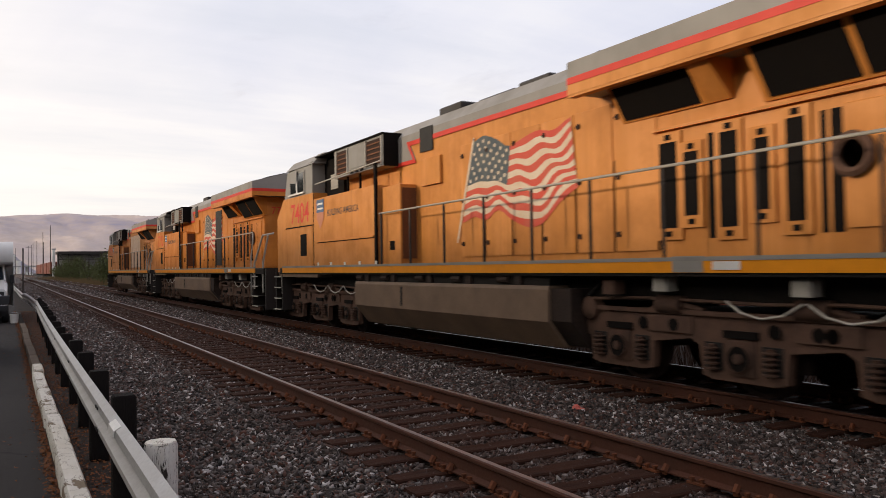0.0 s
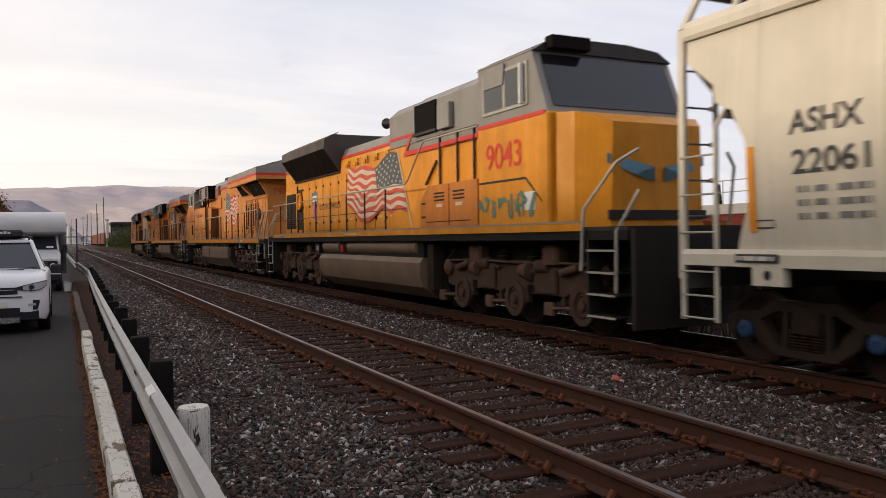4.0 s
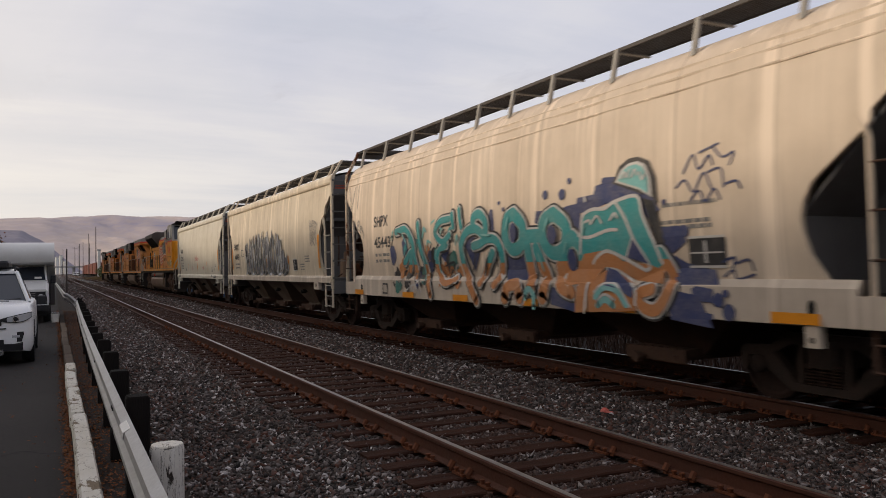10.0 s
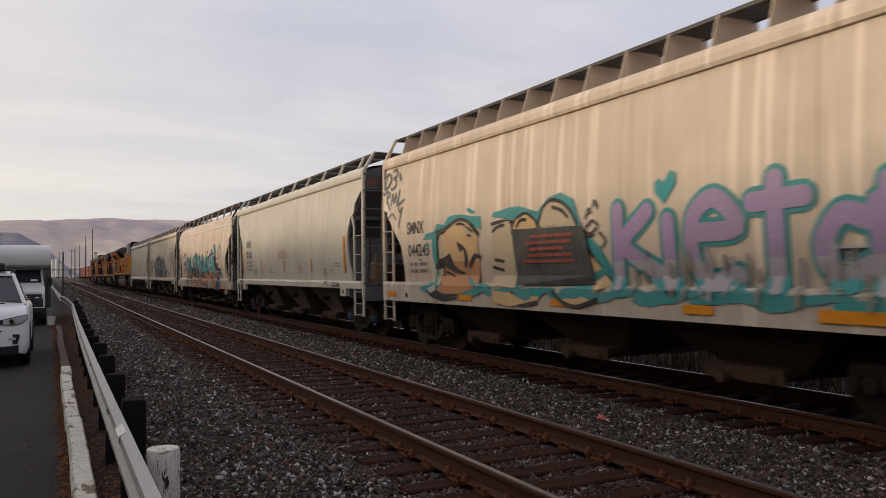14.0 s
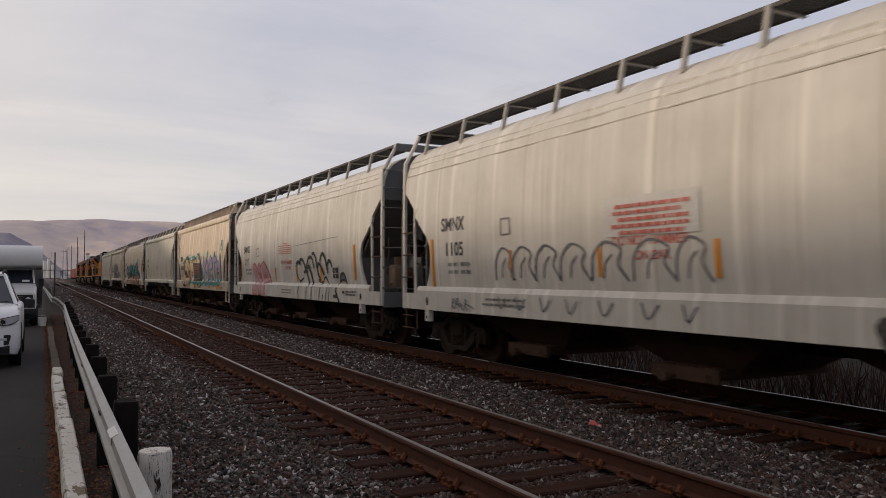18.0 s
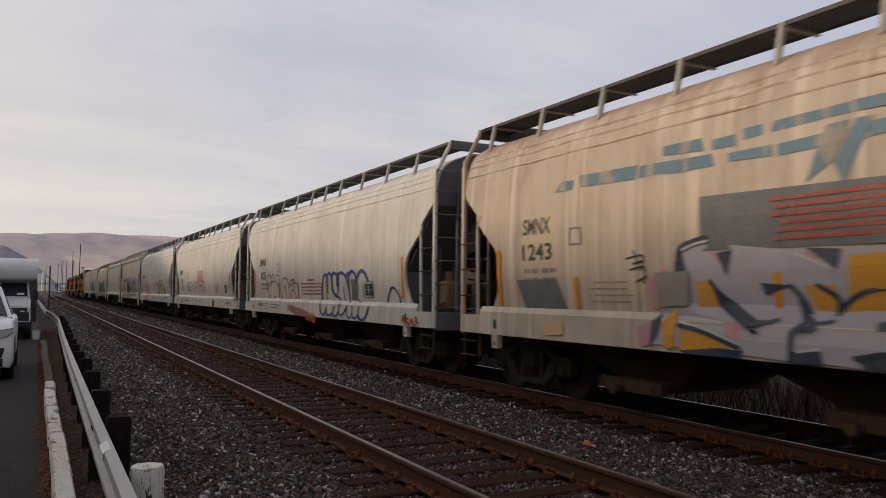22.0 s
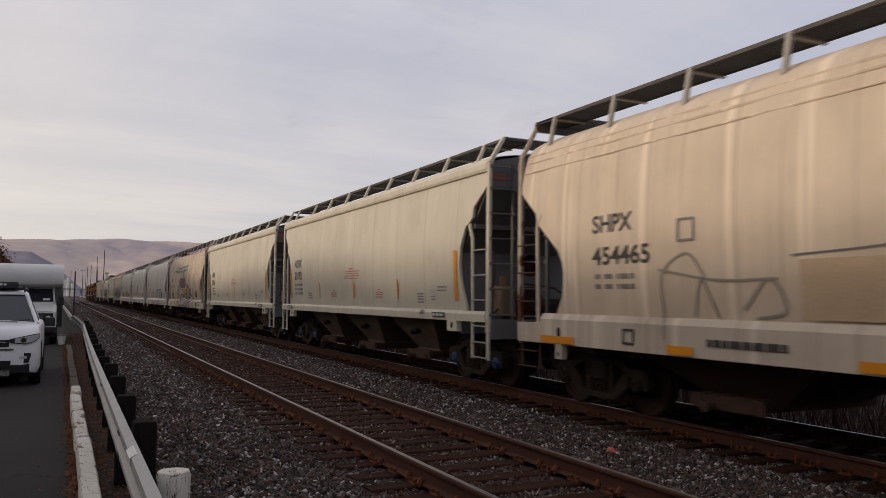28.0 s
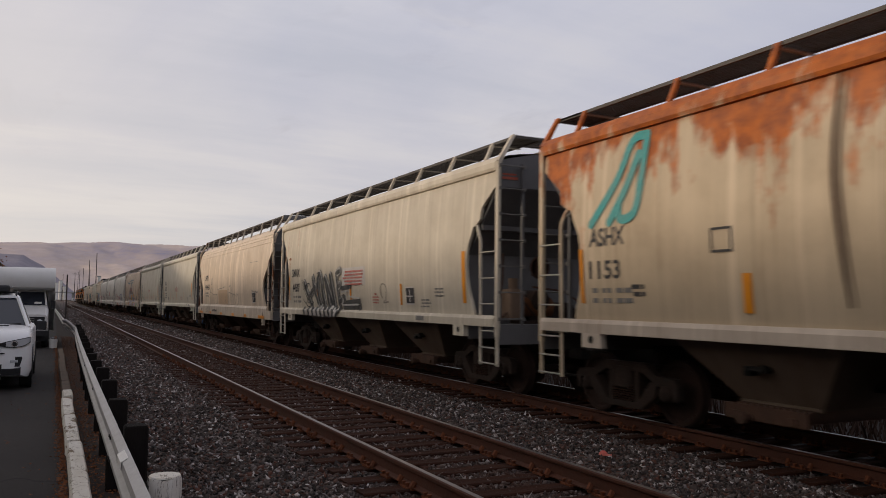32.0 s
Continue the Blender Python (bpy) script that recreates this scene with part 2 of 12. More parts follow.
def ballast_mat(name, per_island):
    m, nt, b = nodes_of(name)
    co = nt.nodes.new("ShaderNodeTexCoord")
    vec = co.outputs["Object"]
    if per_island:
        g = nt.nodes.new("ShaderNodeNewGeometry")
        pick = g.outputs["Random Per Island"]
    else:
        v = nt.nodes.new("ShaderNodeTexVoronoi")
        v.inputs["Scale"].default_value = 21
        nt.links.new(vec, v.inputs["Vector"])
        s = nt.nodes.new("ShaderNodeSeparateColor")
        nt.links.new(v.outputs["Color"], s.inputs[0])
        pick = s.outputs[0]
    r = nt.nodes.new("ShaderNodeValToRGB")
    stops = [(0.0, (0.00744, 0.005766, 0.005394)), (0.25, (0.0279, 0.02046, 0.01767)), (0.46, (0.05952, 0.04464, 0.03906)), (0.66, (0.09114, 0.03441, 0.02139)), (0.74, (0.09486, 0.07626, 0.06882)), (0.9, (0.1535, 0.1293, 0.1228)), (1.0, (0.5, 0.46, 0.445))]
    while len(r.color_ramp.elements) < len(stops):
        r.color_ramp.elements.new(0.5)
    for e, (p, c) in zip(r.color_ramp.elements, stops):
        e.position, e.color = p, (*c, 1)
    nt.links.new(pick, r.inputs[0])
    # rust dust lies along the rails
    sep = nt.nodes.new("ShaderNodeSeparateXYZ")
    nt.links.new(vec, sep.inputs[0])
    d = nt.nodes.new("ShaderNodeMath")
    d.operation = "SUBTRACT"
    nt.links.new(sep.outputs[0], d.inputs[0])
    d.inputs[1].default_value = 3.89
    ab = nt.nodes.new("ShaderNodeMath")
    ab.operation = "ABSOLUTE"
    nt.links.new(d.outputs[0], ab.inputs[0])
    blot = noise_fac(nt, vec, 1.3, 5, 0.6)
    f = mul(nt, ramp_of(nt, ab.outputs[0], 0.5, 1.6, 0.85, 0.0), ramp_of(nt, blot, 0.3, 0.6))
    c = mix_col(nt, f, r.outputs[0], (0.044, 0.019, 0.012))
    c = mix_col(nt, ramp_of(nt, noise_fac(nt, vec, 0.7, 5, 0.6, (1, 1, 1), (4, 4, 0)), 0.5, 0.75, 0, 0.45), c, (0.038, 0.022, 0.016))
    # train's shade and oily grime painted in: bed near black round the far track
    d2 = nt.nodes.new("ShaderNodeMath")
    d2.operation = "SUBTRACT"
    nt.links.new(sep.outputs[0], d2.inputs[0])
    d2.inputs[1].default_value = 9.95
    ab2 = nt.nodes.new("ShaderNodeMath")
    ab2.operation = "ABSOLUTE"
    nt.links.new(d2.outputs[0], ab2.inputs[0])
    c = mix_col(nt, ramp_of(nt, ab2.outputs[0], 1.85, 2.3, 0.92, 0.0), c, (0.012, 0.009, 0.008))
    if not per_island:
        clump = noise_fac(nt, vec, 5.0, 6, 0.75, (1, 1, 1), (2, 7, 0))
        c = mix_col(nt, ramp_of(nt, clump, 0.42, 0.62, 0.0, 0.75), c, (0.010, 0.008, 0.008))
    nt.links.new(c, b.inputs["Base Color"])
    b.inputs["Roughness"].default_value = 0.8
    b.inputs["Specular IOR Level"].default_value = 0.3
    if not per_island:
        v2 = nt.nodes.new("ShaderNodeTexVoronoi")
        v2.inputs["Scale"].default_value = 21
        nt.links.new(vec, v2.inputs["Vector"])
        bump_of(nt, b, v2.outputs["Distance"], 1.0, 0.05)
    else:
        bump_of(nt, b, noise_fac(nt, vec, 90, 2), 0.3, 0.004)
    return m


def glass_mat(name, col=(0.02, 0.025, 0.03), rough=0.06):
    m, nt, b = nodes_of(name)
    b.inputs["Base Color"].default_value = (*col, 1)
    b.inputs["Roughness"].default_value = rough
    b.inputs["Specular IOR Level"].default_value = 0.6
    return m


def peeling(name, paint, bare, scale, edge, stretch):
    """Old paint that has flaked off in sharp-edged patches, with hairline cracks."""
    m, nt, b = nodes_of(name)
    vec = place(nt)
    big = noise_fac(nt, vec, scale, 8, 0.66, stretch)
    stain = noise_fac(nt, vec, scale * 0.7, 5, 0.6, stretch, (6, 1, 3))
    fine = noise_fac(nt, vec, 60, 3, 0.6)
    c = mix_col(nt, ramp_of(nt, stain, 0.4, 0.7, 0, 0.55), paint, tuple(x * y for x, y in zip(paint, (0.72, 0.66, 0.56))))
    c = mix_col(nt, ramp_of(nt, fine, 0.35, 0.7, 0, 0.25), c, tuple(x * 0.6 for x in paint))
    gone = ramp_of(nt, big, edge, edge + 0.018)
    c = mix_col(nt, gone, c, mix_col(nt, ramp_of(nt, fine, 0.3, 0.7), bare, tuple(x * 0.5 for x in bare)))
    crack = noise_fac(nt, vec, scale * 1.6, 6, 0.6, tuple(s * k for s, k in zip(stretch, (1.6, 1.6, 0.5))), (2, 8, 5))
    thin = nt.nodes.new("ShaderNodeMath")
    thin.operation = "ABSOLUTE"
    sub = nt.nodes.new("ShaderNodeMath")
    sub.operation = "SUBTRACT"
    nt.links.new(crack, sub.inputs[0])
    sub.inputs[1].default_value = 0.5
    nt.links.new(sub.outputs[0], thin.inputs[0])
    c = mix_col(nt, ramp_of(nt, thin.outputs[0], 0.004, 0.010, 0.85, 0.0), c, tuple(x * 0.5 for x in bare))
    nt.links.new(c, b.inputs["Base Color"])
    b.inputs["Roughness"].default_value = 0.78
    b.inputs["Specular IOR Level"].default_value = 0.2
    bump_of(nt, b, gone, 0.5, -0.006)
    return m


def asphalt_mat():
    """Worn asphalt: fine stones, dark patches, a net of wandering cracks."""
    m, nt, b = nodes_of("asphalt")
    vec = place(nt, False)
    big = noise_fac(nt, vec, 0.45, 6, 0.62)
    mid = noise_fac(nt, vec, 3.0, 5, 0.65, (1, 1, 1), (3, 3, 0))
    grit = noise_fac(nt, vec, 150, 2, 0.6)
    c = mix_col(nt, ramp_of(nt, big, 0.38, 0.65, 0, 0.8), (0.025, 0.021, 0.0195), (0.0135, 0.011, 0.010))
    c = mix_col(nt, ramp_of(nt, mid, 0.5, 0.7, 0, 0.5), c, (0.022, 0.018, 0.016))
    c = mix_col(nt, ramp_of(nt, grit, 0.5, 0.75, 0, 0.6), c, (0.075, 0.067, 0.065))
    warp = nt.nodes.new("ShaderNodeVectorMath")
    warp.operation = "ADD"
    n = nt.nodes.new("ShaderNodeTexNoise")
    n.inputs["Scale"].default_value = 0.9
    n.inputs["Detail"].default_value = 6
    nt.links.new(vec, n.inputs["Vector"])
    nt.links.new(vec, warp.inputs[0])
    nt.links.new(n.outputs["Color"], warp.inputs[1])
    v = nt.nodes.new("ShaderNodeTexVoronoi")
    v.feature = "DISTANCE_TO_EDGE"
    v.inputs["Scale"].default_value = 0.42
    nt.links.new(warp.outputs[0], v.inputs["Vector"])
    c = mix_col(nt, ramp_of(nt, v.outputs["Distance"], 0.002, 0.006, 0.9, 0.0), c, (0.006, 0.005, 0.005))
    nt.links.new(c, b.inputs["Base Color"])
    b.inputs["Roughness"].default_value = 0.88
    b.inputs["Specular IOR Level"].default_value = 0.2
    bump_of(nt, b, grit, 0.6, 0.006)
    return m


MAT = {}


def build_mats():
    M = MAT
    M["rail_rust"] = surface("rail_rust", (0.078, 0.027, 0.015), 0.75, 0, (0.05, 0.024, 0.017), 2, 50, 0.5, 0.3, 0.004)
    M["rail_top"] = surface("rail_top", (0.30, 0.29, 0.29), 0.36, 1.0, (0.16, 0.13, 0.12), 1.5, 30, 0.5, 0.05, 0.001, (3, 0.2, 1))
    M["tie"] = surface("tie", (0.046, 0.019, 0.012), 0.95, 0, (0.015, 0.009, 0.007), 2, 25, 0.6, 0.6, 0.01, (1, 5, 5), spec=0.08)
    M["plate"] = surface("plate", (0.15, 0.046, 0.018), 0.8, 0, (0.06, 0.028, 0.018), 6, 60, 0.5, 0.3)
    M["asphalt"] = asphalt_mat()
    M["kerb_white"] = peeling("kerb_white", (0.66, 0.63, 0.57), (0.25, 0.19, 0.13), 3.2, 0.555, (1, 0.45, 1))
    M["kerb_bare"] = surface("kerb_bare", (0.125, 0.090, 0.065), 0.85, 0, (0.065, 0.048, 0.037), 4, 60, 0.5, 0.4, 0.006)
    M["dirt"] = surface("dirt", (0.027, 0.018, 0.013), 0.95, 0, (0.014, 0.010, 0.008), 1.5, 60, 0.6, 0.6, 0.02, vary=False)
    M["galv"] = surface("galv", (0.46, 0.45, 0.44), 0.55, 0.15, (0.33, 0.30, 0.27), 3, 40, 0.4, 0.1, 0.002)
    M["post_dark"] = surface("post_dark", (0.010, 0.008, 0.007), 0.9, 0, (0.006, 0.005, 0.005), 4, 30, 0.5, 0.6, 0.01, (4, 4, 0.6), spec=0.1)
    M["post_white"] = peeling("post_white", (0.62, 0.60, 0.57), (0.045, 0.035, 0.03), 5.0, 0.545, (2.2, 2.2, 0.55))
    M["leaf"] = surface("leaf", (0.135, 0.040, 0.015), 0.8, 0, (0.22, 0.09, 0.026), 30, 80, 0.7, 0.1)
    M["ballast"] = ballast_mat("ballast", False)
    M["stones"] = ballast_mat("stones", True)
    M["truck_brown"] = surface("truck_brown", (0.088, 0.046, 0.031), 0.85, 0, (0.04, 0.028, 0.022), 3, 30, 0.5, 0.3, 0.006)
    M["truck_dark"] = surface("truck_dark", (0.027, 0.019, 0.0155), 0.85, 0, (0.050, 0.028, 0.020), 3, 30, 0.5, 0.3, 0.006)
    M["wheel"] = surface("wheel", (0.040, 0.020, 0.015), 0.75, 0.1, (0.018, 0.012, 0.010), 5, 40, 0.5, 0.2)
    M["under"] = surface("under", (0.012, 0.010, 0.009), 0.85, 0, (0.024, 0.016, 0.011), 2, 30, 0.4, 0.2)
    # flat black for slots and housings, and for shade painted into gaps
    M["flat_black"] = surface("flat_black", (0.0075, 0.006, 0.0055), 0.85, 0, (0.011, 0.008, 0.006), 3, 40, 0.3, 0.1, spec=0.08)
    M["radiator_brown"] = car_paint("radiator_brown", (0.056, 0.043, 0.036), 0.6, 0.5, 0, streak=0.3, dirt=(0.03, 0.02, 0.016))
    M["truck_tan"] = surface("truck_tan", (0.130, 0.072, 0.050), 0.85, 0, (0.055, 0.034, 0.026), 3, 30, 0.5, 0.3, 0.006)
    M["black"] = surface("black", (0.011, 0.010, 0.010), 0.6, 0, (0.03, 0.025, 0.02), 3, 40, 0.4, 0.1)
    M["grille"] = surface("grille", (0.014, 0.010, 0.008), 0.7, 0.2, (0.04, 0.022, 0.015), 3, 40, 0.5, 0.3)
    M["orange"] = car_paint("orange", (0.47, 0.150, 0.012), 0.45, 0.9, 0, streak=0.85, dirt=(0.13, 0.040, 0.01))
    M["orange_faded"] = car_paint("orange_faded", (0.53, 0.200, 0.036), 0.5, 0.9, 0, streak=0.85, dirt=(0.15, 0.052, 0.018))
    M["orange_new"] = car_paint("orange_new", (0.62, 0.235, 0.004), 0.42, 0.9, 0, streak=0.8, dirt=(0.20, 0.062, 0.006))
    M["orange_pale"] = car_paint("orange_pale", (0.50, 0.20, 0.055), 0.5, 0.75, 0, streak=0.65, dirt=(0.2, 0.08, 0.03))
    M["peeled"] = car_paint("peeled", (0.56, 0.40, 0.29), 0.6, 0.6, 0, streak=0.6, dirt=(0.45, 0.16, 0.08))
    M["shield_blue"] = surface("shield_blue", (0.10, 0.20, 0.42), 0.55, 0, None, 3, 40, 0.3, 0.05)
    M["shield_pink"] = surface("shield_pink", (0.55, 0.22, 0.13), 0.55, 0, None, 3, 40, 0.3, 0.05)
    M["rust_brown"] = surface("rust_brown", (0.16, 0.062, 0.025), 0.8, 0, (0.08, 0.035, 0.02), 2, 30, 0.6, 0.2)
    M["rust_dark"] = surface("rust_dark", (0.045, 0.022, 0.015), 0.85, 0, None, 4, 30, 0.5, 0.1)
    M["screen_dark"] = glass_mat("screen_dark", (0.012, 0.013, 0.015), 0.08)
    M["earth_dark"] = surface("earth_dark", (0.020, 0.014, 0.011), 0.95, 0, (0.012, 0.009, 0.007), 1.5, 40, 0.5, 0.5, 0.02, vary=False)
    M["loco_grey"] = car_paint("loco_grey", (0.23, 0.215, 0.195), 0.5, 0.5, 0, streak=0.3, dirt=(0.06, 0.05, 0.045))
    M["loco_dark"] = car_paint("loco_dark", (0.022, 0.017, 0.015), 0.5, 0.4, 0, streak=0.3, dirt=(0.03, 0.02, 0.015))
    M["red"] = surface("red", (0.60, 0.040, 0.022), 0.5, 0, None, 3, 40, 0.25, 0.05)
    M["red_faded"] = surface("red_faded", (0.54, 0.065, 0.040), 0.6, 0, (0.46, 0.14, 0.08), 3, 40, 0.4, 0.05)
    M["yellow"] = surface("yellow", (0.80, 0.285, 0.008), 0.45, 0, None, 3, 40, 0.25, 0.05)
    M["reflect"] = surface("reflect", (0.80, 0.30, 0.02), 0.4, 0, (0.5, 0.18, 0.02), 6, 50, 0.3, 0.05)
    M["flag_white"] = surface("flag_white", (0.62, 0.52, 0.40), 0.55, 0, (0.5, 0.33, 0.2), 3, 40, 0.4, 0.05)
    M["flag_blue"] = surface("flag_blue", (0.06, 0.075, 0.085), 0.55, 0, (0.12, 0.13, 0.12), 4, 30, 0.5, 0.05)
    M["white"] = surface("white", (0.72, 0.70, 0.66), 0.5, 0, (0.5, 0.46, 0.4), 3, 40, 0.3, 0.05)
    M["letter"] = surface("letter", (0.045, 0.043, 0.045), 0.6, 0, (0.12, 0.11, 0.1), 6, 60, 0.4, 0)
    M["letter_pale"] = surface("letter_pale", (0.20, 0.19, 0.18), 0.6, 0, (0.3, 0.28, 0.26), 6, 60, 0.4, 0)
    M["warn_red"] = surface("warn_red", (0.52, 0.11, 0.085), 0.6, 0, (0.55, 0.3, 0.25), 6, 60, 0.4, 0)
    M["tank_tan"] = surface("tank_tan", (0.20, 0.130, 0.086), 0.6, 0, (0.10, 0.07, 0.05), 1.5, 40, 0.45, 0.1)
    M["rail_white"] = surface("rail_white", (0.42, 0.39, 0.34), 0.55, 0, None, 6, 40, 0.4, 0.05)
    M["glass"] = glass_mat("glass")
    M["chain"] = surface("chain", (0.45, 0.42, 0.38), 0.5, 0.6, None, 10, 60, 0.3, 0.1)
    M["blue_cap"] = surface("blue_cap", (0.028, 0.075, 0.18), 0.5, 0, (0.05, 0.06, 0.09), 8, 60, 0.4, 0.1)
    M["grate"] = surface("grate", (0.10, 0.095, 0.09), 0.6, 0.4, (0.06, 0.04, 0.03), 3, 40, 0.5, 0.2)
    M["rail_grey"] = surface("rail_grey", (0.20, 0.185, 0.17), 0.6, 0, None, 6, 40, 0.4, 0.05)
    M["corner_rusty"] = peeling("corner_rusty", (0.52, 0.44, 0.35), (0.17, 0.062, 0.028), 2.2, 0.54, (1, 1, 0.5))
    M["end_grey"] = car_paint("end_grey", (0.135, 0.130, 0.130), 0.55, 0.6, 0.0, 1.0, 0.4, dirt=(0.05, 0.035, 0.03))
    # car bodies
    M["cream"] = car_paint("cream", (0.60, 0.545, 0.445), 0.42, 0.35, seams=0.15)
    M["cream_dull"] = car_paint("cream_dull", (0.56, 0.495, 0.395), 0.45, 0.5, streak=0.6, seams=0.6)
    M["pale_grey"] = car_paint("pale_grey", (0.575, 0.535, 0.48), 0.42, 0.45, streak=0.6, seams=0.7)
    M["tan"] = car_paint("tan", (0.60, 0.505, 0.38), 0.45, 0.55, streak=0.7, seams=1.0)
    M["tan_warm"] = car_paint("tan_warm", (0.625, 0.505, 0.385), 0.45, 0.45, streak=0.6, seams=1.0)
    M["tan_rust"] = car_paint("tan_rust", (0.51, 0.405, 0.28), 0.5, 0.65, 1.0, 1.75, 0.6, rust_col=(0.46, 0.122, 0.018), seams=0.8)
    M["tan_stained"] = car_paint("tan_stained", (0.50, 0.395, 0.30), 0.48, 0.9, 0.35, 3.6, 0.95, dirt=(0.20, 0.13, 0.085), rust_col=(0.30, 0.14, 0.06), seams=1.0)
    # bays: brown grime, with the shade under the sill put into the colour
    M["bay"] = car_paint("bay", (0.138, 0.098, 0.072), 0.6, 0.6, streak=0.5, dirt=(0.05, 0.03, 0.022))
    M["sill_pale"] = car_paint("sill_pale", (0.53, 0.445, 0.36), 0.5, 0.7, streak=0.5, dirt=(0.14, 0.09, 0.06), seams=0.8)
    M["band_blue"] = peeling("band_blue", (0.17, 0.265, 0.32), (0.50, 0.43, 0.34), 1.3, 0.545, (1, 2.4, 0.4))
    M["mist"] = surface("mist", (0.47, 0.43, 0.46), 0.55, 0, (0.40, 0.35, 0.36), 2.5, 30, 0.4, 0.03)
    for n, c in dict(teal=(0.05, 0.34, 0.34), teal_dark=(0.05, 0.19, 0.16), aqua=(0.22, 0.52, 0.50), amber_dark=(0.28, 0.11, 0.04), cream_paint=(0.66, 0.52, 0.34), slate_dark=(0.062, 0.064, 0.066), navy=(0.045, 0.06, 0.16), amber=(0.56, 0.22, 0.075), ink=(0.03, 0.03, 0.035), silver=(0.42, 0.42, 0.44), steel=(0.17, 0.17, 0.19), lilac=(0.45, 0.32, 0.52), pink=(0.62, 0.31, 0.34), sun_yellow=(0.74, 0.34, 0.03), night=(0.028, 0.045, 0.085), sky_blue=(0.14, 0.30, 0.40), slate=(0.15, 0.155, 0.165), brick_red=(0.45, 0.08, 0.045), deep_blue=(0.03, 0.055, 0.24), chalk=(0.66, 0.63, 0.60), peach=(0.80, 0.52, 0.25), green=(0.06, 0.30, 0.12), faint=(0.34, 0.30, 0.25), rust_wash=(0.68, 0.48, 0.31), salmon=(0.66, 0.30, 0.13), shield_blue=(0.06, 0.12, 0.24)).items():
        M[n] = surface(n, c, 0.55, 0, tuple(0.66 * x + 0.24 * y for x, y in zip(c, (0.50, 0.42, 0.32))), 2.2, 30, 0.75, 0.03)


build_mats()

# ------------------------------------------------------------------ mesh tools


class Shape:
    """Collects corners and faces of one mesh."""

    def __init__(self):
        self.v, self.f = [], []

    def add(self, verts, faces):
        n = len(self.v)
        self.v += [tuple(p) for p in verts]
        self.f += [tuple(i + n for i in q) for q in faces]
        return self

    def box(self, x0, x1, y0, y1, z0, z1):
        x0, x1 = min(x0, x1), max(x0, x1)
        y0, y1 = min(y0, y1), max(y0, y1)
        z0, z1 = min(z0, z1), max(z0, z1)
        return self.add([(x0, y0, z0), (x1, y0, z0), (x1, y1, z0), (x0, y1, z0), (x0, y0, z1), (x1, y0, z1), (x1, y1, z1), (x0, y1, z1)],
                        [(0, 3, 2, 1), (4, 5, 6, 7), (0, 1, 5, 4), (1, 2, 6, 5), (2, 3, 7, 6), (3, 0, 4, 7)])

    def soft_box(self, x0, x1, y0, y1, z0, z1, r):
        """A box whose upright edges and top rim are cut back by r."""
        ring = lambda k: [(x0 + k, y0), (x1 - k, y0), (x1, y0 + k), (x1, y1 - k), (x1 - k, y1), (x0 + k, y1), (x0, y1 - k), (x0, y0 + k)]
        inner = [(min(max(x, x0 + r), x1 - r), min(max(y, y0 + r), y1 - r)) for x, y in ring(r)]
        secs = [[(x, y, z0) for x, y in ring(r)], [(x, y, z1 - r) for x, y in ring(r)], [(x + (cx - x) * 0.7, y + (cy - y) * 0.7, z1) for (x, y), (cx, cy) in zip(ring(r), inner)]]
        return self.loft(secs)

    def prism(self, axis, prof, a, b):
        """A flat outline pushed along x, y or z. The outline's two numbers are the other two axes in order."""
        def put(p, t):
            return {"x": (t, p[0], p[1]), "y": (p[0], t, p[1]), "z": (p[0], p[1], t)}[axis]
        n = len(prof)
        return self.add([put(p, a) for p in prof] + [put(p, b) for p in prof],
                        [tuple(range(n))[::-1], tuple(range(n, 2 * n))] + [(i, (i + 1) % n, n + (i + 1) % n, n + i) for i in range(n)])

    def loft(self, secs, closed=True, caps=True):
        n = len(secs[0])
        verts = [p for s in secs for p in s]
        faces = []
        for k in range(len(secs) - 1):
            for i in range(n if closed else n - 1):
                j = (i + 1) % n
                faces.append((k * n + i, k * n + j, (k + 1) * n + j, (k + 1) * n + i))
        if caps and closed:
            faces += [tuple(range(n))[::-1], tuple(range((len(secs) - 1) * n, len(secs) * n))]
        return self.add(verts, faces)

    def cyl(self, a, b, r, n=10, r2=None, caps=True):
        a, b = Vector(a), Vector(b)
        d = (b - a).normalized()
        u = d.orthogonal().normalized()
        w = d.cross(u)
        r2 = r if r2 is None else r2
        ring = lambda c, k: [tuple(c + (u * math.cos(2 * math.pi * i / n) + w * math.sin(2 * math.pi * i / n)) * k) for i in range(n)]
        return self.loft([ring(a, r), ring(b, r2)], True, caps)

    def tube(self, pts, r, n=6):
        pts = [Vector(p) for p in pts]
        secs = []
        u = None
        for i, p in enumerate(pts):
            d = (pts[min(i + 1, len(pts) - 1)] - pts[max(i - 1, 0)]).normalized()
            u = d.orthogonal().normalized() if u is None else (u - d * u.dot(d)).normalized()
            w = d.cross(u)
            secs.append([tuple(p + (u * math.cos(2 * math.pi * k / n) + w * math.sin(2 * math.pi * k / n)) * r) for k in range(n)])
        return self.loft(secs)

    def disc(self, c, axis, rings, n=20):
        """A turned solid about an axis: rings are (distance along the axis, radius)."""
        c, d = Vector(c), Vector(axis).normalized()
        u = d.orthogonal().normalized()
        w = d.cross(u)
        return self.loft([[tuple(c + d * t + (u * math.cos(2 * math.pi * k / n) + w * math.sin(2 * math.pi * k / n)) * max(r, 0.001)) for k in range(n)] for t, r in rings])

    def mirror(self, axis):
        i = "xyz".index(axis)
        n = len(self.v)
        self.v += [tuple(-c if k == i else c for k, c in enumerate(p)) for p in self.v]
        self.f += [tuple(j + n for j in q)[::-1] for q in self.f[:]]
        return self

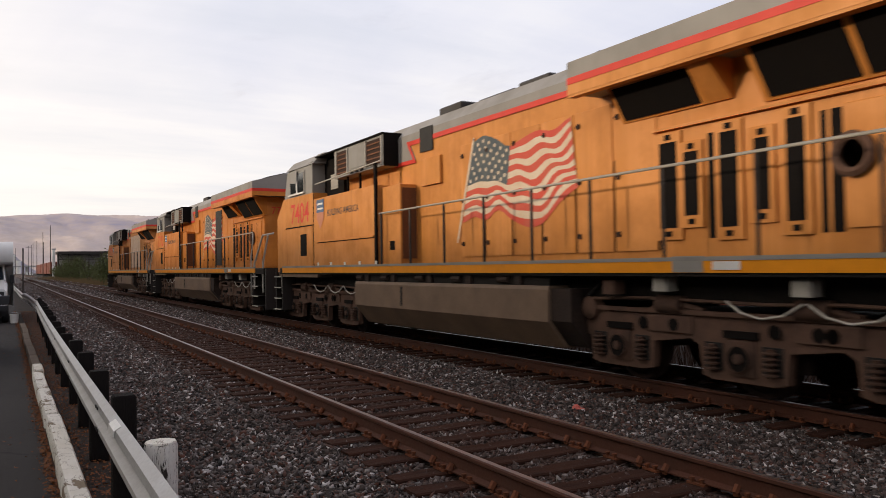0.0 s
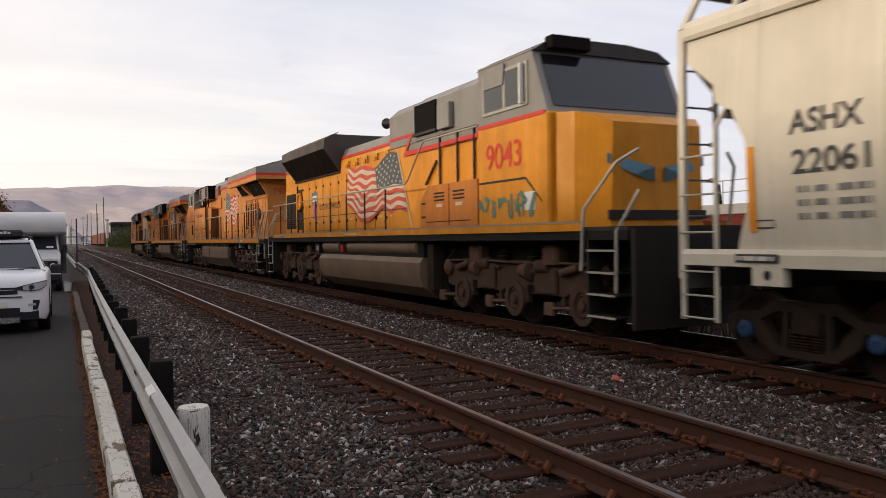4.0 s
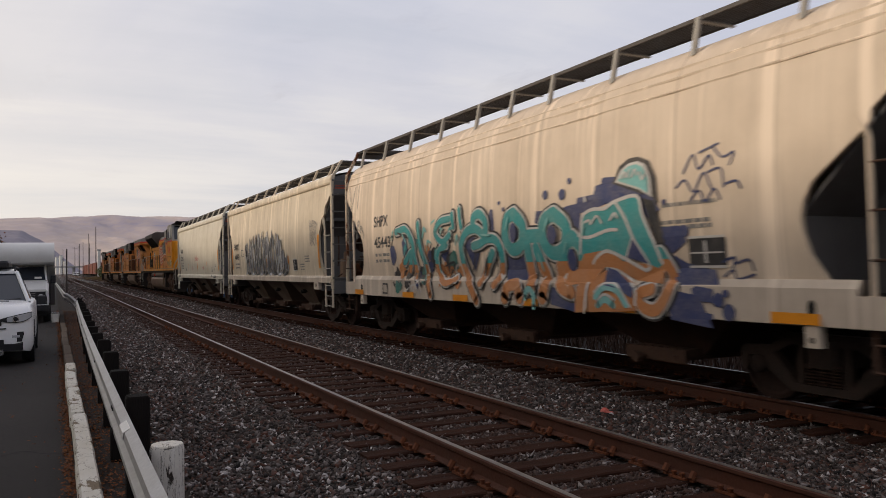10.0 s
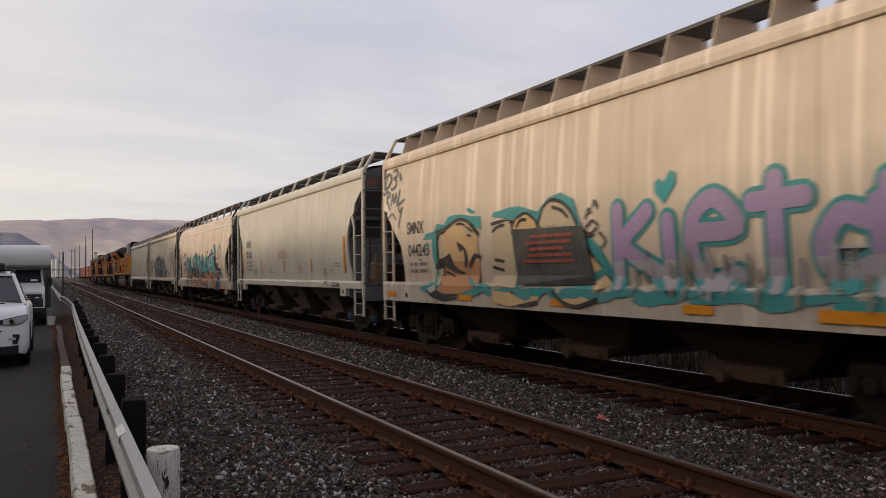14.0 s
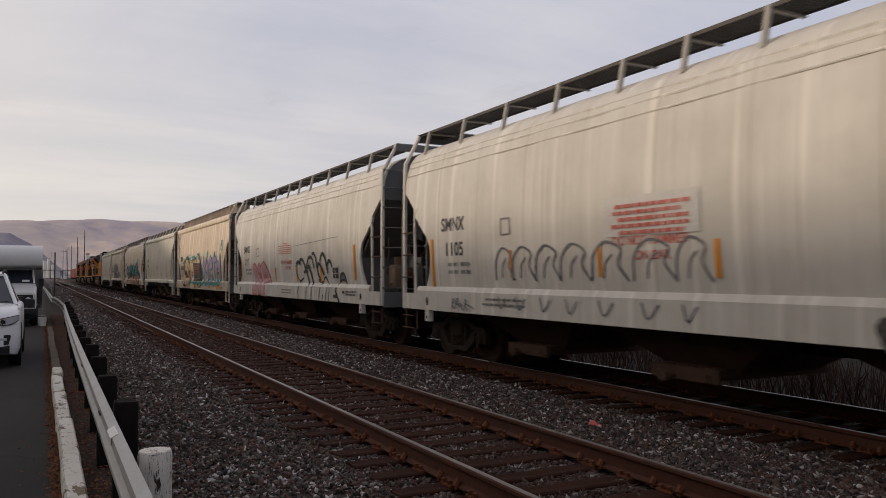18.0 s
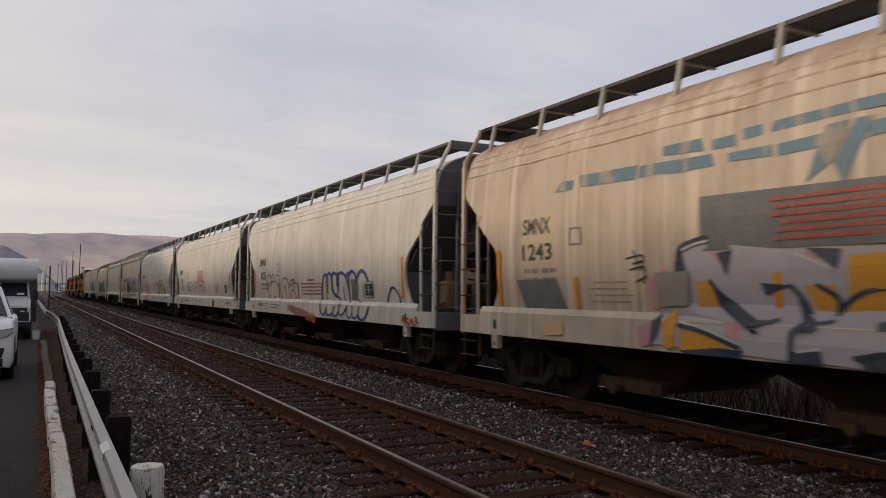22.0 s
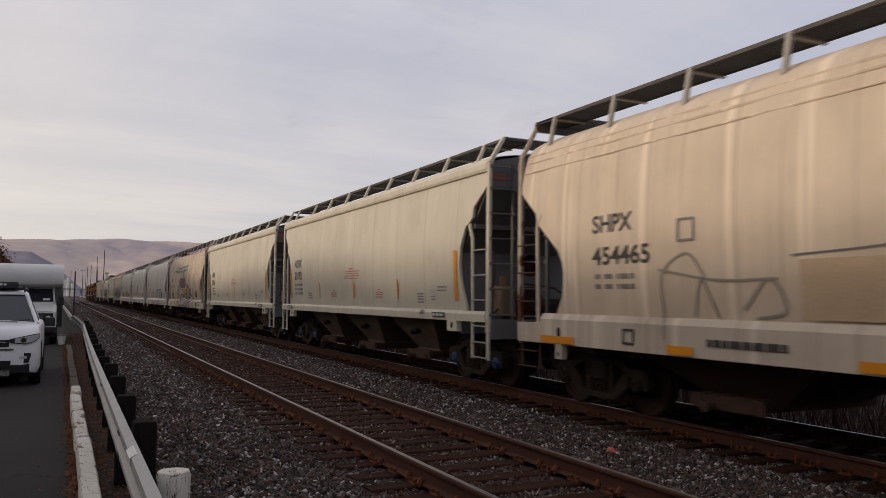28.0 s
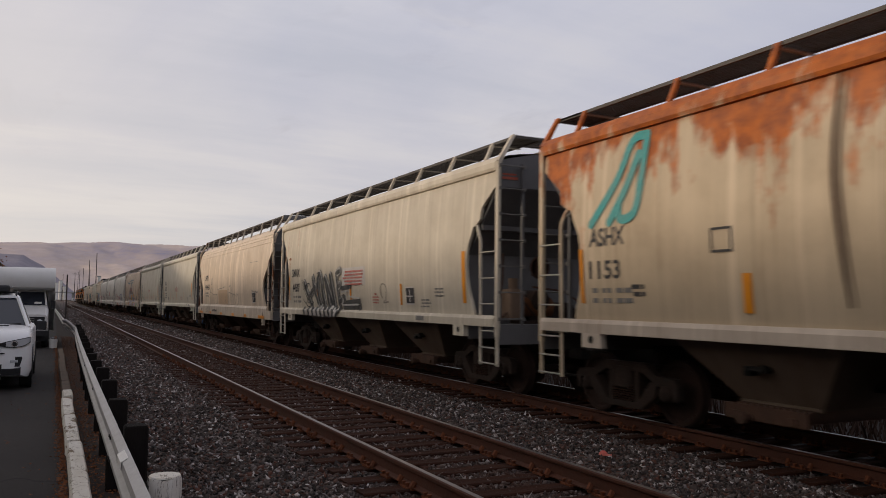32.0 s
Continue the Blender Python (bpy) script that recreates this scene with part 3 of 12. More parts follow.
    def moved(self, x=0, y=0, z=0):
        self.v = [(p[0] + x, p[1] + y, p[2] + z) for p in self.v]
        return self

    def mesh(self, name, smooth=None, weld=False):
        me = bpy.data.meshes.new(name)
        me.from_pydata(self.v, [], self.f)
        if weld:
            bm = bmesh.new()
            bm.from_mesh(me)
            bmesh.ops.remove_doubles(bm, verts=bm.verts[:], dist=0.0005)
            bm.to_mesh(me)
            bm.free()
        if smooth:
            me.polygons.foreach_set("use_smooth", [True] * len(me.polygons))
            me.set_sharp_from_angle(angle=radians(smooth))
        me.update()
        return me


def part(name, shape, material, parent=None, label="", smooth=None, at=None):
    """One mesh object, under a thing or a part. shape: a Shape or a mesh that is already there."""
    me = shape if isinstance(shape, bpy.types.Mesh) else shape.mesh(name, smooth)
    if material is not None and not me.materials:
        me.materials.append(MAT[material] if isinstance(material, str) else material)
    ob = new(name, me)
    if parent is not None:
        ob.parent = parent
    if at is not None:
        ob.matrix_basis = at
    if label:
        ob["label"] = label
    if name in ("spray", "small_print", "slogan"):
        ob["kind"] = "stuff"
    return ob


def thing(name, label, category, group="", kind="", at=None):
    ob = new(name)
    ob.empty_display_size = 0.2
    tagged(ob, label, category, group, kind)
    if at is not None:
        ob.matrix_basis = at
    return ob


def lerp_table(table, t):
    for (a, va), (b, vb) in zip(table, table[1:]):
        if t <= b:
            k = (t - a) / (b - a) if b > a else 0
            return va + (vb - va) * max(0.0, min(1.0, k))
    return table[-1][1]


# ------------------------------------------------------------------ plan
NEAR_TRACK, FAR_TRACK = 3.89, 8.63      # centre lines, parallel to y
FAR_Z = -0.10                           # rail top of the far track; the near one is at 0
GROUND = [(-60, -0.34), (-12, -0.30), (0.05, -0.28), (0.3, -0.30), (0.9, -0.34), (1.8, -0.30), (2.35, -0.234), (5.4, -0.230), (6.0, -0.25), (7.0, -0.30), (7.3, -0.345), (9.95, -0.345), (10.3, -0.36), (11.4, -0.62), (13.0, -0.66), (18.0, -0.5), (40, -0.4), (3000, -0.4)]


def build_ground():
    ys = [-60, -20, -6, 0, 2, 4, 6, 8, 10, 13, 17, 22, 30, 45, 70, 110, 200, 400, 900, 2400, 4500]

    def strip(name, xs, material, label, category):
        s = Shape()
        n = len(xs)
        s.add([(x, y, lerp_table(GROUND, x)) for y in ys for x in xs], [(j * n + i, j * n + i + 1, (j + 1) * n + i + 1, (j + 1) * n + i) for j in range(len(ys) - 1) for i in range(n - 1)])
        return tagged(part(name, s, material), label, category, kind="structure")

    strip("pavement", [-60, -12, 0.17], "asphalt", "dark grey cracked asphalt of a lakeside parking lane", "asphalt")
    strip("ground_verge", [0.17, 0.3, 0.6, 0.9, 1.2], "dirt", "brown dirt verge strewn with dry leaves", "ground")
    strip("ballast_bed", [1.2, 1.7, 2.1, 2.4, 3.89, 5.4, 5.8, 6.3, 7.2, 8.63, 10.2, 10.8, 11.4], "ballast", "grey crushed-stone ballast stained rusty along the rails, shade painted in under the train", "gravel")
    strip("ground", [11.4, 12.2, 13, 15, 18, 25, 40, 120, 500, 1500, 3000], "earth_dark", "dark brown earth beyond the tracks", "ground")
    s = Shape()
    s.add([(-3000, -60, -0.34), (-60, -60, -0.34), (-60, 4500, -0.34), (-3000, 4500, -0.34)], [(0, 1, 2, 3)])
    tagged(part("ground_far", s, "dirt"), "flat brown earth stretching away", "ground", kind="structure")


def stone_field(name, count, x0, x1, y0, y1, seed, size=(0.010, 0.027)):
    """Crushed stones as one mesh: angular shards lying on the bed."""
    rng = np.random.default_rng(seed)
    u = rng.random(count) ** 2.1
    y = y0 + (y1 - y0) * u
    x = x0 + (x1 - x0) * rng.random(count)
    z = np.interp(x, [g[0] for g in GROUND], [g[1] for g in GROUND])
    keep = ~((np.abs(np.abs(x - NEAR_TRACK) - 0.7525) < 0.1) | (np.abs(np.abs(x - FAR_TRACK) - 0.7525) < 0.1))
    x, y, z = x[keep], y[keep], z[keep]
    n = len(x)
    # a crushed stone: six uneven corners, eight flat facets, turned at random
    corners = np.array([(1, 0, 0), (-1, 0, 0), (0, 1, 0), (0, -1, 0), (0, 0, 1), (0, 0, -1)], float)
    r = rng.uniform(size[0], size[1], (n, 1, 1)) * (1 + 0.022 * y[:, None, None]) * 1.35
    p = (corners[None] * rng.uniform(0.6, 1.25, (n, 6, 1)) + rng.normal(size=(n, 6, 3)) * 0.28) * r * rng.uniform(0.6, 1.35, (n, 1, 3)) * np.array([1.0, 0.85, 0.5])
    q4 = rng.normal(size=(n, 4)) * np.array([1.0, 0.35, 0.35, 1.2])
    q4 /= np.linalg.norm(q4, axis=1, keepdims=True)
    w, v = q4[:, None, :1], q4[:, None, 1:]
    t2 = 2 * np.cross(v, p)
    q = p + w * t2 + np.cross(v, t2) + np.stack([x, y, z + 0.008], -1)[:, None, :]
    tris = np.array([(0, 2, 4), (2, 1, 4), (1, 3, 4), (3, 0, 4), (2, 0, 5), (1, 2, 5), (3, 1, 5), (0, 3, 5)])
    loops = (tris[None] + np.arange(n)[:, None, None] * 6).reshape(-1)
    me = bpy.data.meshes.new(name)
    me.vertices.add(n * 6)
    me.vertices.foreach_set("co", q.reshape(-1).astype(np.float32))
    me.loops.add(n * 24)
    me.loops.foreach_set("vertex_index", loops.astype(np.int32))
    me.polygons.add(n * 8)
    me.polygons.foreach_set("loop_start", np.arange(0, n * 24, 3, dtype=np.int32))
    me.update(calc_edges=True)
    me.materials.append(MAT["stones"])
    ob = new(name, me)
    return tagged(ob, "loose grey and rusty-brown crushed stones of the track bed", "gravel", kind="stuff")


RAIL_PROF = [(-0.07, -0.175), (0.07, -0.175), (0.07, -0.163), (0.012, -0.145), (0.009, -0.05), (0.036, -0.034), (0.036, -0.008), (0.028, 0), (-0.028, 0), (-0.036, -0.008), (-0.036, -0.034), (-0.009, -0.05), (-0.012, -0.145), (-0.07, -0.163)]


def build_track(name, cx, z, label, seed, y_tie, pitch, shiny):
    """Two rails on wooden ties with tie plates, spikes and rail anchors."""
    rng = random.Random(seed)
    track = thing(name, label, "railway track", kind="structure")
    for sx in (-0.7525, 0.7525):
        s = Shape().prism("y", [(cx + sx + x, z + h - 0.002) for x, h in RAIL_PROF], -60, 2200)
        rail = part("rail", s, "rail_rust", track, "rust-brown steel rail")
        half = 0.024 if shiny else 0.022
        part("rail_head", Shape().box(cx + sx - half, cx + sx + half, -60, 2200, z - 0.003, z + 0.001), "rail_top", rail, "polished running surface of the rail")
    ties = [part_mesh_tie(k) for k in range(4)]
    plate = Shape().box(-0.10, 0.10, -0.09, 0.09, 0, 0.018).mesh("tie_plate")
    spike = Shape()
    for x in (-0.082, 0.082):
        for y in (-0.05, 0.045):
            spike.box(x - 0.011, x + 0.011, y - 0.011, y + 0.011, 0.018, 0.045)
            spike.box(x - 0.018, x + 0.018, y - 0.016, y + 0.016, 0.04, 0.055)
    spike = spike.mesh("spike")
    anchor = Shape().box(-0.085, 0.085, -0.02, 0.02, -0.005, 0.03).cyl((-0.085, 0, 0.02), (-0.05, 0, 0.075), 0.028, 6).cyl((0.085, 0, 0.02), (0.05, 0, 0.075), 0.028, 6).mesh("rail_anchor")
    k0 = int((0 - y_tie) / pitch) - 2
    rest = Shape()
    for k in range(k0, k0 + 420):
        y = y_tie + k * pitch + rng.uniform(-0.03, 0.03)
        if y < -1:
            continue
        tilt = rng.uniform(-1.2, 1.2)
        dx = rng.uniform(-0.06, 0.06)
        if y < 42:
            tie = part("tie", ties[k % 4], "tie", track, at=pose(cx + dx, y, z - 0.185, 0, 0, tilt))
            if y < 26:
                for sx in (-0.7525, 0.7525):
                    part("tie_plate", plate, "plate", tie, at=pose(sx - dx, 0, -0.008))
                    part("spikes", spike, "plate", tie, at=pose(sx - dx, 0, -0.008))
                    if k % 2 == 0:
                        for d in (-0.155, 0.155):
                            part("rail_anchor", anchor, "plate", tie, at=pose(sx - dx, d, 0.0))
        else:
            rest.box(cx - 1.3 + dx, cx + 1.3 + dx, y - 0.115, y + 0.115, z - 0.36, z - 0.185)
    tagged(part("far_ties", rest, "tie", track, "row of dark wooden ties"), kind="stuff")
    return track


def part_mesh_tie(k):
    """A weathered tie with split, uneven ends; its top is at 0."""
    rng = random.Random(90 + k)
    secs = []
    n = 9
    for i in range(n):
        x = -1.3 + 2.6 * i / (n - 1)
        w = 0.112 + rng.uniform(-0.012, 0.008)
        h = rng.uniform(-0.012, 0.0)
        secs.append([(x + rng.uniform(-0.02, 0.02), -w, -0.17), (x, -w, h - 0.012), (x, -w + 0.015, h), (x, rng.uniform(-0.03, 0.03), h - 0.006), (x, w - 0.015, h), (x, w, h - 0.012), (x + rng.uniform(-0.02, 0.02), w, -0.17)])
    return Shape().loft(secs).mesh("tie")


def build_edge():
    """Kerb, guard rail and the painted post between the asphalt and the tracks."""
    rng = random.Random(5)
    kerb = thing("kerb", "low concrete kerb, white paint flaking off near its end", "kerb", kind="structure")
    y = 1.0
    for i in range(13):
        ln = 2.35 + rng.uniform(-0.06, 0.06)
        w = rng.uniform(-0.012, 0.012)
        white = y < 15.4
        if white and y + ln > 16.2:
            ln = 16.2 - y
        z = -0.11 + rng.uniform(-0.012, 0.012) if white else -0.15
        s = Shape().soft_box(0.165 + w, 0.33 + w, y + 0.012, y + ln - 0.012, -0.42, z, 0.025)
        part("kerb_stone", s, "kerb_white" if white else "kerb_bare", kerb, "concrete kerb length with flaking white paint" if white else "bare brown concrete kerb length", 40)
        y += ln
    # W-shaped beam, opening towards the road
    prof = [(-0.155, 0.0), (-0.12, -0.055), (-0.065, -0.06), (-0.03, -0.005), (0.03, -0.005), (0.065, -0.06), (0.12, -0.055), (0.155, 0.0)]
    rail = thing("guard_rail", "long galvanised W-beam guard rail on stout dark posts", "guard rail")
    zc = 0.36
    for y0, y1 in ((-0.5, 3.3), (3.3, 7.11), (7.11, 10.92), (10.92, 14.73), (14.73, 18.54), (18.54, 22.35), (22.35, 26.16), (26.16, 29.97), (29.97, 33.2)):
        secs = []
        for k in range(5):
            y = y0 - 0.12 + (y1 + 0.12 - y0) * k / 4
            sway = 0.447 + 0.0035 * y + 0.00019 * y * y + (0.004 if int(y0 * 10) % 2 else 0)
            ring = [(sway + d, y, zc + h) for h, d in prof] + [(sway + d + 0.004, y, zc + h) for h, d in reversed(prof)]
            secs.append(ring)
        b = part("beam", Shape().loft(secs), "galv", rail, "weathered galvanised W-beam length", 30)
        for dy in (0.05, 0.17):
            for h in (-0.09, 0.09):
                part("bolt_slot", Shape().box(0.3845, 0.392, y1 - dy - 0.026, y1 - dy + 0.026, zc + h - 0.011, zc + h + 0.011).moved(-0.003 + 0.0035 * y1 + 0.00019 * y1 * y1), "black", b)
    part("white_patch", Shape().loft([[(0.412 + d, yy, zc + h) for h, d in ((0.074, -0.006), (0.119, -0.002), (0.146, 0.041), (0.146, 0.047), (0.119, 0.004), (0.074, 0.0))] for yy in (5.72, 5.78, 5.98, 6.04)]), "white", rail, "white paint patch on the beam")
    # bent and broken stretch further off
    for pts in ([(0.74, 33.1, 0.36), (0.66, 36.0, 0.42), (0.50, 39.5, 0.50), (0.42, 41.0, 0.44)], [(0.62, 38.0, 0.34), (0.50, 42.0, 0.36), (0.42, 55, 0.36), (0.31, 72, 0.36), (0.05, 110, 0.36), (-0.2, 170, 0.36)]):
        secs = []
        for (x, y, z) in pts:
            secs.append([(x + d, y, z + h) for h, d in prof] + [(x + d + 0.004, y, z + h) for h, d in reversed(prof)])
        part("beam", Shape().loft(secs), "galv", rail, "bent old guard rail length", 30)
    for k in range(15):
        y = 6.65 + 1.905 * k
        h = 0.57 + rng.uniform(-0.03, 0.02)
        x = 0.465 + 0.0035 * y + 0.00019 * y * y + rng.uniform(-0.02, 0.02)
        part("guard_post", Shape().soft_box(x, x + 0.175, y - 0.095, y + 0.095, -0.6, h, 0.02), "post_dark", rail, "dark creosoted timber post", 40)
    post = thing("bollard", "round timber bollard with peeling white paint", "post")
    s = Shape()
    secs = []
    for z, r in ((-0.5, 0.104), (0.3, 0.102), (0.455, 0.103), (0.475, 0.096), (0.478, 0.05)):
        secs.append([(0.63 + r * math.cos(a * math.pi / 9) * (1 + 0.03 * math.sin(3 * a)), 5.2 + r * math.sin(a * math.pi / 9), z + 0.01 * math.sin(a * 1.3)) for a in range(18)])
    part("shaft", s.loft(secs), "post_white", post, "", 50)
    part("cap", Shape().disc((0.63, 5.2, 0.474), (0, 0, 1), [(0, 0.098), (0.010, 0.092), (0.015, 0.01)], 18), "kerb_white", post, "white-painted top, flaking", 40)


def leaf_litter():
    rng = np.random.default_rng(12)
    s = Shape()
    for _ in range(13000):
        y = 3 + 40 * rng.random() ** 1.6
        x = 0.16 - 0.05 * abs(rng.normal()) if rng.random() < 0.35 else rng.uniform(0.34, 0.95)
        if rng.random() < 0.06:
            x = rng.uniform(-2.5, 2.2)
        if 0.16 < x < 0.345:
            continue
        r = rng.uniform(0.008, 0.022)
        a = rng.uniform(0, 6.3)
        z = lerp_table(GROUND, x) + 0.008
        pts = [(x + r * k * math.cos(a + b), y + r * k * math.sin(a + b), z + rng.uniform(0, 0.02)) for b, k in ((0, 1.3), (1.3, 0.6), (2.6, 1.0), (3.9, 0.7), (5.2, 0.8))]
        s.add(pts, [(0, 1, 2, 3, 4)])
    tagged(part("fallen_leaves", s, "leaf"), "scattered dry orange-brown fallen leaves", "leaves", kind="stuff")


build_ground()
build_track("track_1", NEAR_TRACK, 0.0, "near railway track with rusty rails on dark wooden ties", 3, 5.98, 0.515, True)
build_track("track_2", FAR_TRACK, FAR_Z, "far railway track that carries the train", 4, 7.5, 0.515, False)
build_edge()
leaf_litter()
stone_field("far_ballast_stones", 26000, 1.0, 7.9, 56.0, 150.0, 22, (0.012, 0.030))
stone_field("ballast_stones", 200000, 1.0, 7.9, 2.6, 58.0, 21)

# ------------------------------------------------------------------ trucks and wheels
CACHE = {}


def shared(key, make):
    if key not in CACHE:
        CACHE[key] = make()
    return CACHE[key]


SPINNERS = []      # (wheelset, radius)


def wheelset_mesh(r):
    s = Shape().cyl((-0.72, 0, 0), (0.72, 0, 0), 0.075, 10)
    for sx in (-1, 1):
        s.disc((0, 0, 0), (sx, 0, 0), [(0.655, 0.13), (0.66, r - 0.09), (0.672, r - 0.075), (0.672, r + 0.022), (0.70, r + 0.022), (0.712, r), (0.80, r - 0.004), (0.805, r - 0.06), (0.775, r - 0.085), (0.745, 0.17), (0.79, 0.12), (0.81, 0.0)], 28)
        for k in range(3):
            a = 2.1 * k + 0.4
            s.cyl((sx * 0.74, (r - 0.2) * math.cos(a), (r - 0.2) * math.sin(a)), (sx * 0.768, (r - 0.2) * math.cos(a), (r - 0.2) * math.sin(a)), 0.035, 6)
    return s.mesh("wheelset", 35)


def add_wheelset(truck, y, r):
    w = part("wheelset", shared(("ws", r), lambda: wheelset_mesh(r)), "wheel", truck, "rusty steel wheels on their axle", at=pose(0, y, r))
    SPINNERS.append((w, y, r))
    return w


def freight_truck(car, y, blue):
    """A three-piece truck: two cast side frames, springs, bolster and two wheelsets."""
    r = 0.457
    truck = new("truck")
    truck.parent = car
    truck.matrix_basis = pose(0, y, 0)
    truck["label"] = "dark two-axle freight truck"
    for d in (-0.89, 0.89):
        add_wheelset(truck, d, r)

    def frame_shape():
        s = Shape()
        x0, x1 = 0.93, 1.06
        # upper bar, lower bar and the two legs, so that the spring opening stays open
        s.prism("x", [(-1.14, 0.60), (-1.08, 0.67), (-0.70, 0.69), (-0.45, 0.85), (0.45, 0.85), (0.70, 0.69), (1.08, 0.67), (1.14, 0.60), (1.14, 0.40), (1.07, 0.36), (1.02, 0.55), (0.76, 0.55), (0.40, 0.72), (-0.40, 0.72), (-0.76, 0.55), (-1.02, 0.55), (-1.07, 0.36), (-1.14, 0.40)], x0, x1)
        s.prism("x", [(0.76, 0.56), (0.62, 0.60), (0.34, 0.28), (-0.34, 0.28), (-0.62, 0.60), (-0.76, 0.56), (-0.72, 0.40), (-0.42, 0.19), (0.42, 0.19), (0.72, 0.40)], x0 + 0.01, x1 + 0.02)
        for sgn in (-1, 1):
            s.box(x0 + 0.01, x1 - 0.01, sgn * 0.25, sgn * 0.34, 0.27, 0.74)
        return s.mesh("side_frame", 30)

    def springs():
        s = Shape()
        for py in (-0.16, -0.0, 0.16):
            for px in (0.95, 1.04):
                for k in range(7):
                    s.disc((px, py, 0.285 + 0.035 * k), (0, 0, 1), [(0, 0.045), (0.008, 0.062), (0.018, 0.062), (0.026, 0.045)], 10)
        return s.mesh("spring", 40)

    for sx in (-1, 1):
        fl = pose(0, 0, 0, 0, 0, 0 if sx > 0 else 180)
        part("side_frame", shared("sframe", frame_shape), "truck_dark", truck, "cast steel side frame", at=fl)
        part("spring_nest", shared("springs", springs), "rust_dark", truck, "nest of coil springs", at=fl)
        for d in (-0.89, 0.89):
            part("bearing_cap", shared(("bcap", blue), lambda: Shape().disc((0, 0, 0), (1, 0, 0), [(0.0, 0.115), (0.13, 0.115), (0.15, 0.10), (0.165, 0.085), (0.17, 0.045), (0.15, 0.04), (0.15, 0.01)], 14).mesh("bearing_cap", 40)), "blue_cap" if blue else "truck_dark", truck, "round axle bearing cap", at=pose(sx * 0.93, d, r, 0, 0, 0 if sx > 0 else 180))
    part("bolster", shared("bolster", lambda: Shape().soft_box(-1.1, 1.1, -0.2, 0.2, 0.48, 0.78, 0.04).box(-0.25, 0.25, -0.2, 0.2, 0.78, 0.95).mesh("bolster")), "truck_dark", truck)
    part("brake_beam", shared("bbeam", lambda: Shape().box(-0.8, 0.8, -0.42, -0.36, 0.38, 0.46).box(-0.8, 0.8, 0.36, 0.42, 0.38, 0.46).box(0.68, 0.8, -0.46, -0.40, 0.26, 0.6).box(-0.8, -0.68, -0.46, -0.40, 0.26, 0.6).mesh("brake_beam")), "under", truck)
    return truck


# ------------------------------------------------------------------ covered hoppers
KINDS = {
    # half width by height, end cut-back by height, eave height, sill
    "flat": dict(side=[(1.25, 1.50), (1.5, 1.53), (2.0, 1.575), (2.5, 1.60), (2.9, 1.60), (3.4, 1.575), (3.9, 1.535), (4.2, 1.50), (4.30, 1.48)], cut=[(1.25, 0.85), (1.5, 0.85), (1.66, 0.90), (1.9, 1.0), (2.15, 1.06), (2.4, 1.07), (2.73, 1.01), (2.98, 0.87), (3.11, 0.81), (3.19, 0.62), (3.25, 0.54), (3.46, 0.50), (3.81, 0.03), (3.83, 0.0), (4.4, 0.0)], eave=4.30, roof=4.50, sill=(1.26, 1.46), board=4.76, bays=True, kink=3.81, inset=1.10, foot=2.62, truck=1.38, posts=[0.66, 2.72, 4.36, 5.99, 7.62, 9.23, 10.86, 12.5, 14.08]),
    "round": dict(side=[(1.2, 1.50), (1.45, 1.53), (2.0, 1.585), (2.6, 1.605), (3.2, 1.585), (3.7, 1.545), (3.95, 1.50), (4.15, 1.435), (4.32, 1.31), (4.45, 1.1), (4.52, 0.9)], cut=[(1.2, 1.0), (1.48, 1.05), (1.74, 1.23), (1.95, 1.29), (2.12, 1.31), (2.3, 1.27), (2.49, 1.15), (2.96, 0.53), (3.0, 0.50), (3.12, 0.48), (3.49, 0.02), (3.52, 0.0), (4.5, 0.0)], eave=4.52, roof=4.60, sill=(0.97, 1.47), board=4.82, bays=False, kink=3.49, inset=1.36, foot=2.15, truck=1.50, posts=[0.5, 2.1, 3.7, 5.3, 6.9, 8.17, 9.45, 11.1, 12.75, 14.4]),
}
# the same body with a deep sill and plainer cut-back ends
KINDS["deep"] = dict(KINDS["flat"], cut=[(1.25, 1.12), (1.50, 1.13), (1.73, 1.12), (1.96, 1.10), (2.20, 1.03), (2.32, 0.96), (2.63, 0.63), (2.98, 0.27), (3.08, 0.22), (3.12, 0.07), (3.16, 0.0), (4.4, 0.0)], sill=(1.03, 1.46), bays=False, kink=3.24, inset=1.17, foot=2.2, board=4.85)


def side_x(kind, z):
    return lerp_table(KINDS[kind]["side"], z)


def wave(y):
    return 0.006 * math.sin(y * 3.1) + 0.004 * math.sin(y * 7.3 + 1.0)


def side_sheet(kind, L, sx):
    """One bulged side with cut-back ends and a turned-in edge."""
    K = KINDS[kind]
    s = Shape()
    zs = [z for z, _ in K["side"]]
    zs = sorted(set(zs + [z for z, _ in K["cut"] if zs[0] <= z <= zs[-1]]))
    ny = 48
    rows = []
    for z in zs:
        e = L / 2 - lerp_table(K["cut"], z)
        rows.append([(sx * (side_x(kind, z) + wave(-e + 2 * e * j / ny) * min(1, (zs[-1] - z) * 2)), -e + 2 * e * j / ny, z) for j in range(ny + 1)])
    n = ny + 1
    s.add([p for r in rows for p in r], [(i * n + j, i * n + j + 1, (i + 1) * n + j + 1, (i + 1) * n + j)[::sx] for i in range(len(rows) - 1) for j in range(ny)])
    for j in (0, ny):
        s.add([r[j] for r in rows] + [(r[j][0] - sx * 0.06, r[j][1], r[j][2]) for r in rows], [(i, i + 1, len(rows) + i + 1, len(rows) + i) for i in range(len(rows) - 1)])
    return s.mesh("side_sheet", 30, True)


